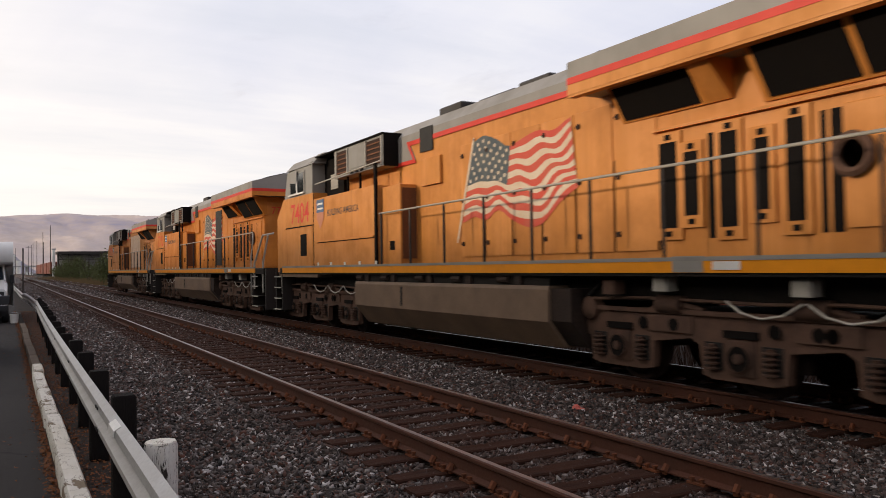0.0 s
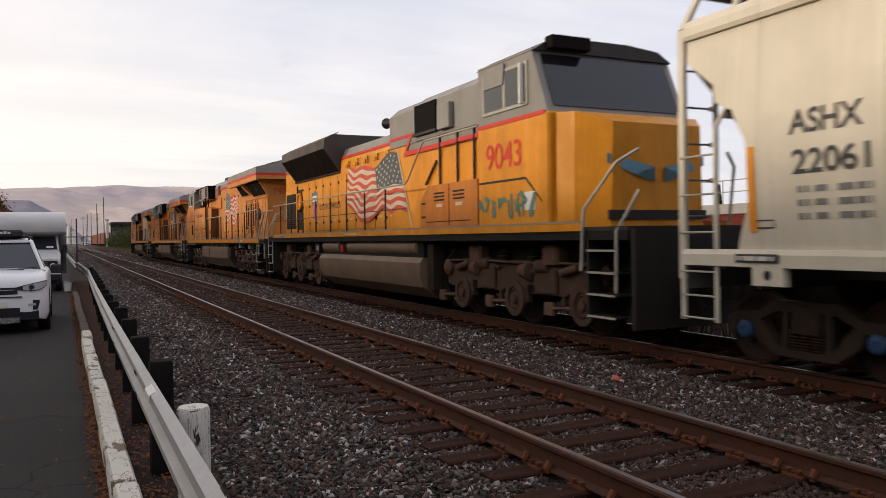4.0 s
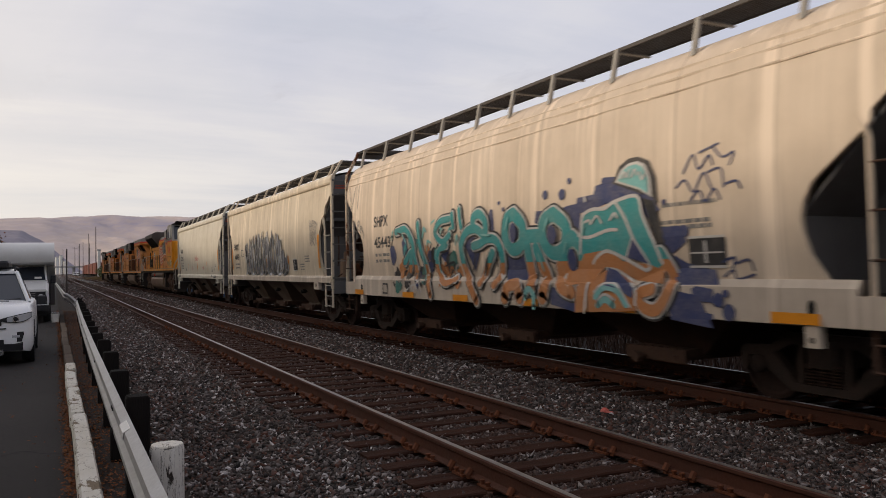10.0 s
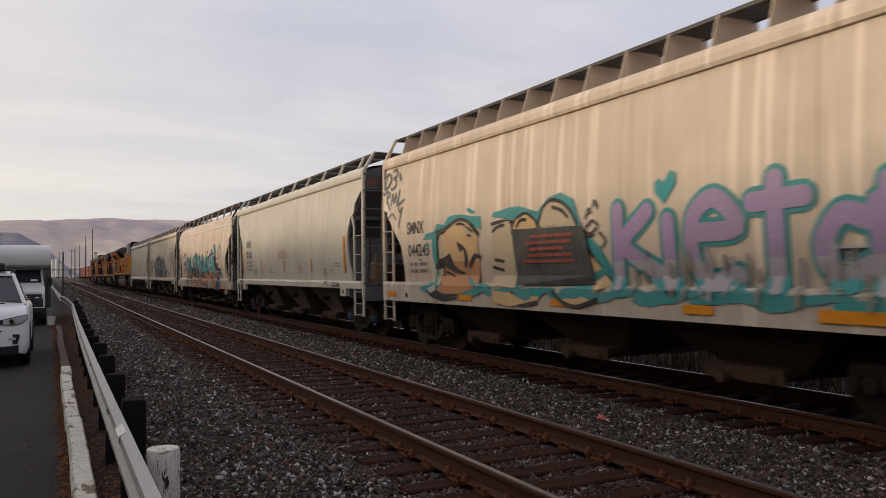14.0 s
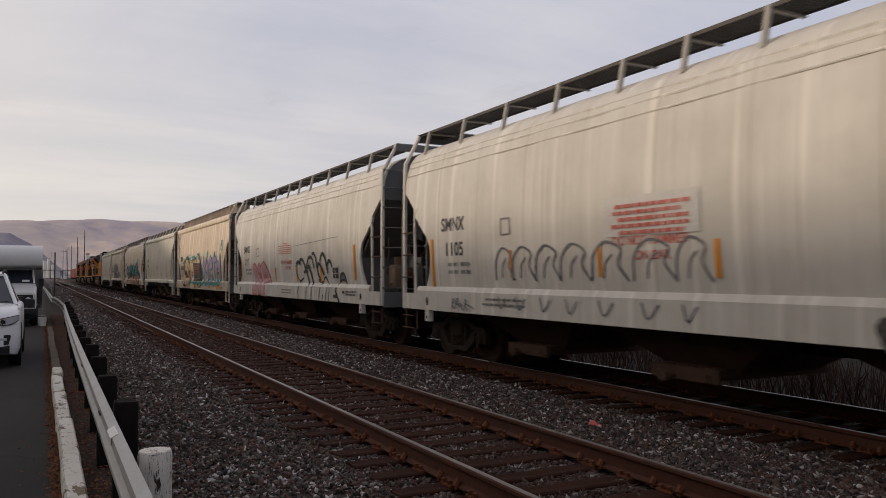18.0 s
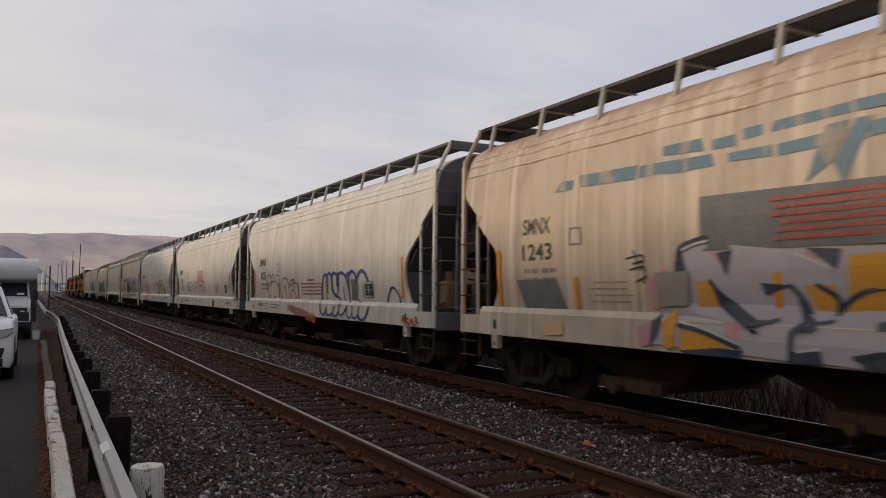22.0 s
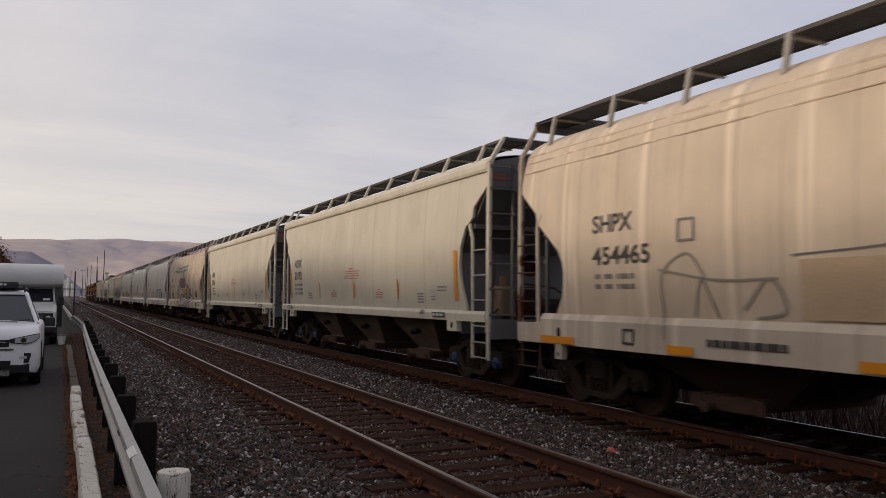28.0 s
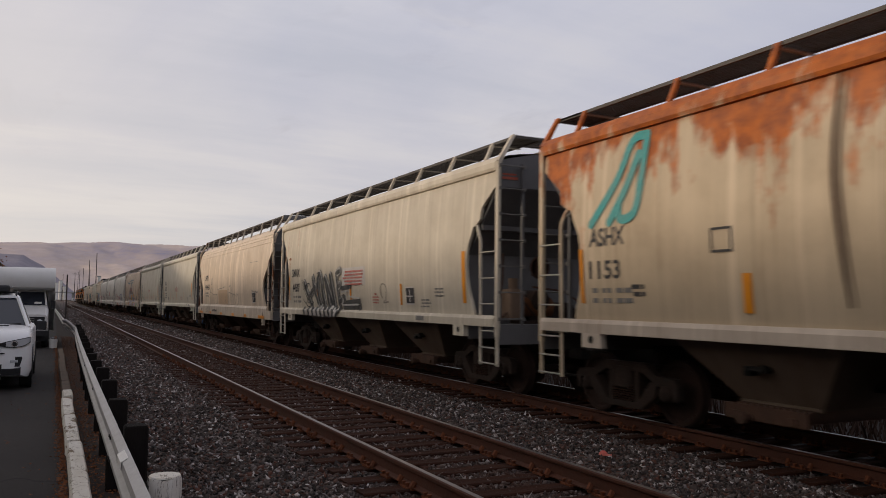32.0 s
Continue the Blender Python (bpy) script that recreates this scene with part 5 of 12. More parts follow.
            part("end_stiffener", shared(("stiff", 1, *key), lambda: Shape().box(0.68, 0.75, ye - 0.5, ye - 0.42, 1.3, 3.1).mesh("end_stiffener")), "end_grey", car, at=fl)
    for sy in (-1, 1):
        freight_truck(car, sy * (L / 2 - K["truck"]), body == "cream")
    return car


TRAIN = []

# ------------------------------------------------------------------ the hopper cars, front to back
# (kind, where the leading end stands at the start, length, paint)
CONSIST = [
    ("flat", -21.6, 14.86, "cream", "cream covered hopper car with funnel bays, clean sides"),
    ("flat", -37.88, 14.73, "tan", "tan covered hopper car with a grey spiky graffiti piece"),
    ("round", -54.01, 15.69, "tan_warm", "beige round-topped hopper car with teal and orange graffiti"),
    ("flat", -71.09, 14.76, "cream", "cream covered hopper car with red warning print"),
    ("deep", -87.41, 14.2, "tan_warm", "tan hopper car with an orange creature and lilac graffiti"),
    ("round", -102.9, 15.66, "pale_grey", "pale grey hopper car with pink and black scribbles"),
    ("round", -119.97, 15.85, "pale_grey", "pale grey hopper car with thin black graffiti outlines"),
    ("round", -137.3, 15.73, "pale_grey", "pale grey hopper car with red and blue bubble scribbles"),
    ("round", -154.37, 15.7, "tan_stained", "stained tan hopper car with a yellow and blue graffiti piece"),
    ("flat", -171.45, 14.77, "cream", "cream covered hopper car with orange strips and red print"),
    ("flat", -187.74, 14.87, "cream", "cream covered hopper car, dusty along the eaves"),
    ("round", -203.87, 15.91, "tan_warm", "beige round-topped hopper car with faint grey scrawls"),
    ("flat", -221.17, 14.81, "cream_dull", "dusty cream hopper car with striped black lettering graffiti"),
    ("flat", -237.54, 14.9, "tan_rust", "tan hopper car eaten by orange rust below the eaves"),
]
CARS = []
for kind, lead, L, paint, label in CONSIST:
    c = make_hopper(kind, L, lead - L / 2, paint, label, sill_mat="sill_pale" if paint.startswith("tan") else None, board_style="gussets" if lead == -87.41 else "posts")
    CARS.append((c, kind, L))

# ------------------------------------------------------------------ locomotives


def on_plane(parent, name, polys, y0, z0, x, material, label="", slope=0.0):
    """Flat paint on an upright side wall: u runs back along the car as seen from the near side, v up."""
    bm = bmesh.new()
    for p in polys:
        try:
            bm.faces.new([bm.verts.new((x + slope * v, y0 - u, z0 + v)) for u, v in p])
        except ValueError:
            pass
    bmesh.ops.triangulate(bm, faces=bm.faces[:])
    me = bpy.data.meshes.new(name)
    bm.to_mesh(me)
    bm.free()
    return part(name, me, material, parent, label)


def plane_text(parent, text, size, y0, z0, x, material, label=""):
    cu = bpy.data.curves.new("lettering", "FONT")
    cu.body, cu.size, cu.offset = text, size, 0.007 * size
    tmp = new("lettering", cu)
    bpy.context.view_layer.update()
    me = bpy.data.meshes.new_from_object(tmp)
    bpy.data.objects.remove(tmp)
    bpy.data.curves.remove(cu)
    for v in me.vertices:
        v.co = (x, y0 - v.co.x, z0 + v.co.y)
    me.materials.clear()
    return part("lettering", me, material, parent, label)


def waving_flag(parent, y0, z0, w, h, x, flip):
    """A painted flag in two billows: wavy stripes, a starry dark corner at its staff end, the staff aslant below it."""
    top = [(0.0, 0.93), (0.12, 1.0), (0.28, 0.90), (0.40, 0.78), (0.52, 0.84), (0.70, 0.90), (0.85, 0.84), (1.0, 0.94)]
    low = [(0.0, 0.02), (0.14, 0.10), (0.24, 0.0), (0.36, 0.16), (0.48, 0.0), (0.62, -0.10), (0.74, -0.08), (0.86, 0.12), (1.0, 0.26)]

    def put(u, v):
        a, b = lerp_table(low, u), lerp_table(top, u)
        a = 0.25 * (lerp_table(low, u - 0.04) + lerp_table(low, u + 0.04)) + 0.5 * a
        b = 0.25 * (lerp_table(top, u - 0.04) + lerp_table(top, u + 0.04)) + 0.5 * b
        z = a + (b - a) * v + 0.042 * math.sin(u * 22 + v * 5) * (0.3 + u) * (1 - (2 * v - 1) ** 2)
        uu = u + (1 - v) * (-0.16 + 0.22 * u)
        return ((1 - uu if flip else uu) * w, z * h)
    n = 22
    for i in range(13):
        polys = []
        for k in range(n):
            a, b = k / n, (k + 1) / n
            v0, v1 = i / 13, (i + 1) / 13
            polys.append([put(a, v0), put(b, v0), put(b, v1), put(a, v1)])
        on_plane(parent, "flag_stripe", polys, y0, z0, x, "red_faded" if i % 2 == 0 else "flag_white", "painted red flag stripe" if i % 2 == 0 else "painted white flag stripe")
    polys = []
    for k in range(9):
        a, b = 0.42 * k / 9, 0.42 * (k + 1) / 9
        polys.append([put(a, 0.46), put(b, 0.46), put(b, 1.01), put(a, 1.01)])
    on_plane(parent, "flag_canton", polys, y0, z0, x - 0.003, "flag_blue", "dark blue corner of the flag")
    stars = []
    for r in range(6):
        for c in range(6):
            p, q = put(0.03 + 0.065 * (c + 0.5 * (r % 2)), 0.51 + 0.085 * r)
            stars.append([(p + 0.04 * math.cos(a * 2 * math.pi / 5), q + 0.04 * math.sin(a * 2 * math.pi / 5)) for a in range(5)])
    on_plane(parent, "flag_stars", stars, y0, z0, x - 0.006, "flag_white", "pale stars")
    on_plane(parent, "flag_staff", ribbon([put(-0.01, 1.05), put(-0.015, 0.5), put(-0.02, -0.25)], 0.06), y0, z0, x - 0.004, "flag_white", "painted flag staff")


def loco_truck(loco, y, r=0.508, chains=True):
    """A three-axle locomotive truck with cast frame, springs, journals and brake rigging. chains: the kind with pedestal plates."""
    truck = new("truck")
    truck.parent = loco
    truck.matrix_basis = pose(0, y, 0)
    truck["label"] = "dusty brown three-axle truck"
    axles = (-2.12, 0.0, 2.12)
    for d in axles:
        add_wheelset(truck, d, r)
    kind = "plate" if chains else "beam"

    def frame_mesh():
        s = Shape()
        x0, x1 = 1.04, 1.16
        if chains:
            top = [(-2.95, 0.92), (-2.75, 1.06), (-2.3, 0.98), (-1.75, 0.98), (-1.45, 1.10), (-0.8, 1.10), (-0.6, 1.02), (0.6, 1.02), (0.8, 1.10), (1.45, 1.10), (1.75, 0.98), (2.3, 0.98), (2.75, 1.06), (2.95, 0.92)]
            low = [(2.9, 0.62), (2.62, 0.62)]
            for d in (2.12, 0.0, -2.12):
                low += [(d + 0.66, 0.62), (d + 0.62, 0.26), (d + 0.45, 0.22), (d - 0.45, 0.22), (d - 0.62, 0.26), (d - 0.66, 0.62), (d - 0.8, 0.70)][: 7 if d > -2 else 6]
            s.prism("x", top + low + [(-2.9, 0.62)], x0, x1)
            s.prism("x", [(-2.8, 1.00), (2.8, 1.00), (2.8, 1.06), (-2.8, 1.06)], x1, x1 + 0.05)
            s.soft_box(x1, x1 + 0.04, -1.55, -0.75, 0.76, 0.98, 0.02).soft_box(x1, x1 + 0.04, 0.75, 1.55, 0.76, 0.98, 0.02)
        else:
            s.prism("x", [(-2.85, 0.86), (-2.7, 1.08), (-1.9, 1.12), (-1.6, 1.02), (-1.3, 1.02), (-0.9, 1.16), (0.9, 1.16), (1.3, 1.02), (1.6, 1.02), (1.9, 1.12), (2.7, 1.08), (2.85, 0.86), (2.85, 0.66), (2.55, 0.62), (2.45, 0.74), (1.8, 0.74), (1.6, 0.62), (0.5, 0.62), (0.35, 0.74), (-0.35, 0.74), (-0.5, 0.62), (-1.6, 0.62), (-1.8, 0.74), (-2.45, 0.74), (-2.55, 0.62), (-2.85, 0.66)], x0, x1)
            for d in (-1.06, 1.06):
                s.soft_box(x1, x1 + 0.06, d - 0.35, d + 0.35, 0.66, 1.10, 0.03)
            for d in axles:
                s.disc((x0, d, 0.51), (1, 0, 0), [(0.10, 0.33), (0.17, 0.33), (0.17, 0.22), (0.10, 0.22)], 20)
                for e in (-0.34, 0.34):
                    s.prism("x", [(d + e - 0.08, 0.76), (d + e + 0.08, 0.76), (d + e + 0.06, 0.46), (d + e - 0.06, 0.46)], x0, x1 - 0.01)
        return s.mesh("truck_frame")

    def box_mesh():
        s = Shape().soft_box(1.10, 1.20, -0.21, 0.21, 0.30, 0.74, 0.03)
        s.disc((1.19, 0, 0.51), (1, 0, 0), [(0, 0.17), (0.05, 0.17), (0.06, 0.14), (0.045, 0.13), (0.05, 0.07), (0.08, 0.06), (0.085, 0.01)], 16)
        return s.mesh("journal_box", 40)

    def spring_mesh():
        s = Shape().cyl((1.20, 0, 0.34), (1.20, 0, 0.66), 0.05, 8)
        for k in range(5):
            s.disc((1.20, 0, 0.34 + 0.062 * k), (0, 0, 1), [(0, 0.05), (0.012, 0.092), (0.03, 0.092), (0.042, 0.05)], 12)
        return s.mesh("coil_spring", 40)

    def tall_spring():
        s = Shape().cyl((1.06, 0, 1.02), (1.06, 0, 1.40), 0.08, 8)
        for k in range(5):
            s.disc((1.06, 0, 1.06 + 0.066 * k), (0, 0, 1), [(0, 0.08), (0.012, 0.15), (0.034, 0.15), (0.046, 0.08)], 14)
        return s.mesh("bolster_spring", 40)

    for sx in (-1, 1):
        fl = lambda d: pose(0, d, 0, 0, 0, 0 if sx > 0 else 180)
        part("truck_frame", shared(("lframe", kind), frame_mesh), "truck_tan" if chains else "truck_brown", truck, "cast frame", at=fl(0))
        for d in axles:
            if chains:
                part("journal_box", shared("ljournal", box_mesh), "truck_brown", truck, "axle box", at=fl(d))
                part("axle_recess", shared("lrecess", lambda: Shape().disc((1.238, 0, 0.51), (1, 0, 0), [(0.004, 0.08), (0.012, 0.085), (0.012, 0.15), (0.004, 0.155)], 18).mesh("axle_recess")), "flat_black", truck, "dark ring round the axle", at=fl(d))
                # black plates and discs painted on for the frame's shaded gaps and hollows
                part("pedestal_gap", shared("lpgap", lambda: Shape().box(1.162, 1.206, -0.25, 0.25, 0.75, 0.84).mesh("pedestal_gap")), "flat_black", truck, "black plate painted as the shaded gap over the axle box", at=fl(d))
                for e in (0.62, 1.32):
                    part("frame_hole", shared("lhole", lambda: Shape().disc((1.160, 0, 0.86), (1, 0, 0), [(0.045, 0.085), (0.049, 0.085), (0.05, 0.002)], 12).mesh("frame_hole")), "flat_black", truck, "black disc painted as a shaded hole in the frame", at=fl(d - e * 0.8 if d > -2 else d + 0.9))
            else:
                part("journal_box", shared("lround", lambda: Shape().disc((1.10, 0, 0.51), (1, 0, 0), [(0, 0.20), (0.09, 0.20), (0.10, 0.17), (0.08, 0.15), (0.08, 0.10), (0.13, 0.09), (0.135, 0.01)], 20).soft_box(1.08, 1.16, -0.38, 0.38, 0.60, 0.72, 0.02).mesh("journal_box", 40)), "truck_brown", truck, "round axle box", at=fl(d))
                # shade beside the wheel, painted as a black plate
                part("wheel_gap", shared("lgap", lambda: Shape().box(1.165, 1.168, 0.42, 0.62, 0.64, 0.78).mesh("wheel_gap")), "flat_black", truck, at=fl(d))
                part("link_rod", shared("lrod", lambda: Shape().cyl((1.17, -0.9, 0.40), (1.17, -0.3, 0.44), 0.035, 8).soft_box(1.10, 1.2, -1.15, -0.85, 0.28, 0.50, 0.03).mesh("link_rod", 40)), "truck_tan", truck, "pale link rod", at=fl(d))
            if chains:
                for e in (-0.43, 0.43):
                    part("coil_spring", shared("lspring", spring_mesh), "truck_brown", truck, "coil spring", at=fl(d + e))
                    # black plate behind the spring paints in the pocket's shade
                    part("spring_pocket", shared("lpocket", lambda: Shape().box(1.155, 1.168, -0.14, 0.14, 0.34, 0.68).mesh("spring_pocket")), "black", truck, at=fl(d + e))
        for d in (-1.06, 1.06):
            part("brake_cylinder", shared("lbrake", lambda: Shape().cyl((1.16, -0.28, 1.12), (1.16, 0.14, 1.12), 0.125, 14).cyl((1.16, 0.14, 1.12), (1.16, 0.48, 1.05), 0.045, 8).box(1.08, 1.14, 0.40, 0.48, 0.45, 1.05).mesh("brake_cylinder", 40)), "truck_brown", truck, "brake cylinder", at=fl(d))
            if not chains:
                part("air_motor", shared("lmotor", lambda: Shape().disc((1.18, -0.3, 1.03), (0, 1, 0), [(0, 0.02), (0.02, 0.13), (0.2, 0.14), (0.24, 0.18), (0.34, 0.18), (0.38, 0.05), (0.6, 0.04)], 14).mesh("air_motor", 40)), "truck_tan", truck, "round dusty brake chamber", at=fl(d * 0.9 + 0.4))
                part("sand_box", shared("lsand", lambda: Shape().soft_box(1.0, 1.28, -0.24, 0.24, 1.16, 1.50, 0.05).mesh("sand_box")), "truck_tan", truck, "tan box under the sill", at=fl(d * 1.02 + (0.35 if d > 0 else -0.2)))
                part("bolster_spring", shared("ltall", tall_spring), "truck_dark", truck, "tall coil spring", at=fl(d * 0.5))
                part("damper", shared("ldamp", lambda: Shape().cyl((1.2, -0.35, 1.02), (1.2, 0.15, 1.14), 0.075, 10).cyl((1.2, 0.15, 1.14), (1.2, 0.4, 1.2), 0.04, 8).mesh("damper", 40)), "truck_tan", truck, "slanting damper", at=fl(d * 1.8))
            part("brake_shoe", shared("lshoe", lambda: Shape().soft_box(0.70, 0.86, -0.09, 0.09, 0.36, 0.72, 0.03).mesh("brake_shoe")), "truck_dark", truck, at=fl(d * 1.02 + 0.5 * (1 if d < 0 else -1)))
        for e in (-1, 1):
            part("end_cylinder", shared("lendcyl", lambda: Shape().disc((1.06, 0, 1.02), (1, 0, 0), [(0, 0.17), (0.16, 0.17), (0.2, 0.12), (0.22, 0.03)], 14).mesh("end_cylinder", 40)), "truck_tan", truck, "round brake chamber", at=fl(2.75 * e))
            part("sand_hose", shared(("lhose", e), lambda: Shape().tube([(1.08, 2.6 * e, 1.4), (1.2, 2.85 * e, 1.15), (1.15, 2.95 * e, 0.6), (1.0, 2.8 * e, 0.15)], 0.028).mesh("sand_hose")), "black", truck, at=fl(0))
        part("air_pipe", shared(("lpipe", kind), lambda: Shape().tube([(1.2, -2.7, 1.16), (1.22, -1.6, 1.20), (1.22, 0.4, 1.17), (1.22, 1.4, 1.20), (1.2, 2.7, 1.16)], 0.022).mesh("air_pipe")), "truck_tan", truck, "dusty air pipe", at=fl(0))
        if chains:
            for a in (-2.1, -1.0, 0.1):
                part("safety_chain", shared("lchain", lambda: Shape().tube([(1.30, 0.0, 1.20), (1.31, 0.22, 1.07), (1.31, 0.5, 1.01), (1.31, 0.8, 1.06), (1.30, 1.05, 1.20)], 0.015).mesh("safety_chain")), "chain", truck, "sagging steel chain", at=fl(a))
    part("bolster", shared("lbol", lambda: Shape().box(-1.0, 1.0, -2.4, 2.4, 0.62, 1.0).mesh("bolster")), "under", truck)
    return truck


def handrail(loco, pts, name="handrail", r=0.02, material="rail_white"):
    return part(name, Shape().tube(pts, r, 6), material, loco, "painted steel handrail", 60)


def steps(loco, y, sgn, sx, z_top):
    """A stepwell at a platform corner with open treads and its side plates."""
    w = part("stepwell", Shape().box(sx * 0.95, sx * 1.02, y - 0.36, y + 0.36, 0.42, z_top).box(sx * 1.02, sx * 1.52, y - sgn * 0.38, y - sgn * 0.34, 0.42, z_top), "loco_dark", loco, "dark stepwell")
    for k in range(4):
        part("tread", Shape().box(sx * 1.04, sx * 1.54, y - 0.33, y + 0.33, 0.42 + 0.33 * k, 0.445 + 0.33 * k), "loco_dark", w, "open steel step")
        part("step_nosing", Shape().box(sx * 1.54, sx * 1.56, y - 0.33, y + 0.33, 0.415 + 0.33 * k, 0.447 + 0.33 * k), "rail_white", w, "pale step edge")


def door_row(loco, ys, x, z0, z1, material):
    """Hood doors, each with its latch."""
    for a, b in zip(ys, ys[1:]):
        for sx in (-1, 1):
            d = part("hood_door", Shape().soft_box(min(sx * x, sx * (x + 0.024)), max(sx * x, sx * (x + 0.024)), a + 0.025, b - 0.025, z0, z1, 0.008), material, loco, "hood door")
            part("door_seam", Shape().box(sx * x, sx * (x + 0.006), a - 0.014, a + 0.014, z0, z1), "flat_black", loco)
            if sx < 0:
                for zz in (z0 + 0.25, (z0 + z1) / 2, z1 - 0.22):
                    part("latch", Shape().box(-x - 0.045, -x - 0.024, b - 0.13, b - 0.07, zz - 0.04, zz + 0.04).box(-x - 0.05, -x - 0.045, b - 0.15, b - 0.05, zz - 0.014, zz + 0.014), "rust_dark", d)


def make_ge(s0, body, number, label, door_open=False):
    """A wide-winged six-axle diesel, cab leading."""
    g = thing("locomotive", label, "locomotive", "diesel locomotives of the train")
    TRAIN.append((g, s0))
    P = lambda n, s, m, l="", sm=None: part(n, s, m, g, l, sm)
    P("underframe", Shape().box(-1.52, 1.52, -10.9, 10.6, 1.50, 1.66).box(-1.1, 1.1, -10.6, 10.4, 1.15, 1.5).box(-1.45, 1.45, -3.0, 4.6, 1.30, 1.52), "under", "black frame under the walkway")
    for sx in (-1, 1):
        P("sill_stripe", Shape().box(sx * 1.52, sx * 1.545, -9.9, 10.3, 1.545, 1.69), "yellow", "yellow sill stripe")
        P("sill_edge", Shape().box(sx * 1.50, sx * 1.552, -9.9, 10.3, 1.69, 1.74), "loco_grey", "grey sill ledge")
        P("sill_tag", Shape().box(sx * 1.552, sx * 1.556, -6.75, -6.35, 1.58, 1.68), "white", "small white tag")
        P("sill_plate", Shape().box(sx * 1.52, sx * 1.55, -6.2, -5.7, 1.55, 1.75), "loco_grey")
    P("walkway", Shape().box(-1.52, 1.52, -10.9, 10.6, 1.66, 1.70), "loco_dark")
    tank = P("fuel_tank", Shape().prism("y", [(-1.50, 1.34), (1.50, 1.34), (1.52, 1.28), (1.52, 0.78), (1.18, 0.36), (-1.18, 0.36), (-1.52, 0.78), (-1.52, 1.28)], -3.05, 4.67), "tank_tan", "big dust-tan fuel tank")
    part("tank_end", Shape().prism("y", [(-1.46, 1.30), (1.46, 1.30), (1.46, 0.80), (1.14, 0.40), (-1.14, 0.40), (-1.46, 0.80)], -3.55, -3.05), "truck_dark", tank)
    part("gauge", Shape().box(-1.535, -1.52, 2.1, 2.16, 0.85, 1.25), "black", tank)
    for k, y in enumerate((-2.2, -0.6, 0.9, 2.6, 4.0)):
        P("frame_bracket", Shape().box(-1.5, -1.2, y - 0.09, y + 0.09, 1.34, 1.52), "truck_dark")
        P("frame_pipe", Shape().cyl((-1.46, y + 0.3, 1.43), (-1.46, y + 0.62, 1.43), 0.06, 8), "truck_dark")
    # cab, nose and the full-width cabinet behind the cab
    nose = [(10.85, 1.55), (10.90, 2.9), (10.80, 3.30), (10.30, 3.62), (9.9, 3.62), (9.9, 1.55)]
    P("nose", Shape().loft([[(x, y, z) for y, z in nose] for x in (-1.42, -1.35, 1.35, 1.42)]), body, "blunt safety nose", 30)
    P("cab_lower", Shape().prism("x", [(7.6, 1.56), (10.86, 1.56), (10.88, 3.20), (10.25, 3.74), (7.6, 3.74)], -1.50, 1.50), body, "cab side panel")
    P("cab_skirt", Shape().box(-1.51, 1.51, 7.3, 10.7, 1.42, 1.58), "tank_tan", "brown skirt under the cab")
    P("cab_upper", Shape().prism("x", [(7.75, 3.74), (10.22, 3.74), (9.95, 4.50), (7.75, 4.62)], -1.47, 1.47), "loco_grey", "grey upper cab")
    P("cab_roof", Shape().prism("y", [(-1.50, 4.55), (1.50, 4.55), (1.25, 4.82), (0.5, 4.93), (-0.5, 4.93), (-1.25, 4.82)], 7.6, 9.98), "loco_grey", "weathered grey cab roof", 30)
    for k, (yy, w, h) in enumerate(((8.2, 0.5, 0.07), (8.9, 0.3, 0.10), (9.5, 0.2, 0.05))):
        P("roof_fitting", Shape().soft_box(-0.7 + 0.3 * k, 0.5, yy - w / 2, yy + w / 2, 4.88, 4.94 + h, 0.02), "loco_dark", "dark roof fitting")
    for sx in (-1, 1):
        w = P("cab_window", Shape().box(sx * 1.47, sx * 1.49, 8.35, 9.75, 3.80, 4.46), "loco_grey", "grey window surround")
        part("pane", Shape().box(sx * 1.49, sx * 1.496, 8.45, 8.95, 3.86, 4.40), "screen_dark", w, "dark sliding glass")
        part("pane", Shape().box(sx * 1.49, sx * 1.496, 9.05, 9.60, 3.86, 4.40), "screen_dark", w, "dark sliding glass")
        part("mullion", Shape().box(sx * 1.49, sx * 1.51, 8.95, 9.05, 3.84, 4.42), "white", w, "pale mullion")
        part("window_sill", Shape().box(sx * 1.49, sx * 1.53, 8.35, 9.75, 3.79, 3.83), "white", w, "pale sill")
        part("sun_visor", Shape().prism("x", [(8.9, 4.50), (9.75, 4.50), (9.68, 4.18), (9.0, 4.12)], sx * 1.515, sx * 1.53), "loco_grey", w, "folded grey sun shade")
        P("cab_door", Shape().soft_box(min(sx * 1.50, sx * 1.512), max(sx * 1.50, sx * 1.512), 7.72, 9.95, 1.62, 2.84, 0.005), body, "hinged lower panel")
        P("door_ledge", Shape().box(sx * 1.50, sx * 1.53, 7.68, 9.98, 2.84, 2.87), "flat_black")
        P("vent", Shape().box(sx * 1.512, sx * 1.52, 8.14, 8.66, 2.02, 2.63), "flat_black", "black louvred vent")
        P("side_cabinet", Shape().soft_box(min(sx * 0.9, sx * 1.50), max(sx * 0.9, sx * 1.50), 3.5, 7.6, 1.58, 3.55, 0.01), body, "full-width equipment cabinet")
        P("cab_seam", Shape().box(sx * 1.50, sx * 1.506, 7.58, 7.62, 1.6, 3.7), "flat_black")
        P("cabinet_ledge", Shape().box(sx * 1.50, sx * 1.53, 3.55, 7.3, 2.36, 2.40), body, "riveted ledge")
        # shade under the ledge, painted as a thin black strip
        P("ledge_shadow", Shape().box(sx * 1.50, sx * 1.51, 3.55, 7.3, 2.34, 2.36), "flat_black")
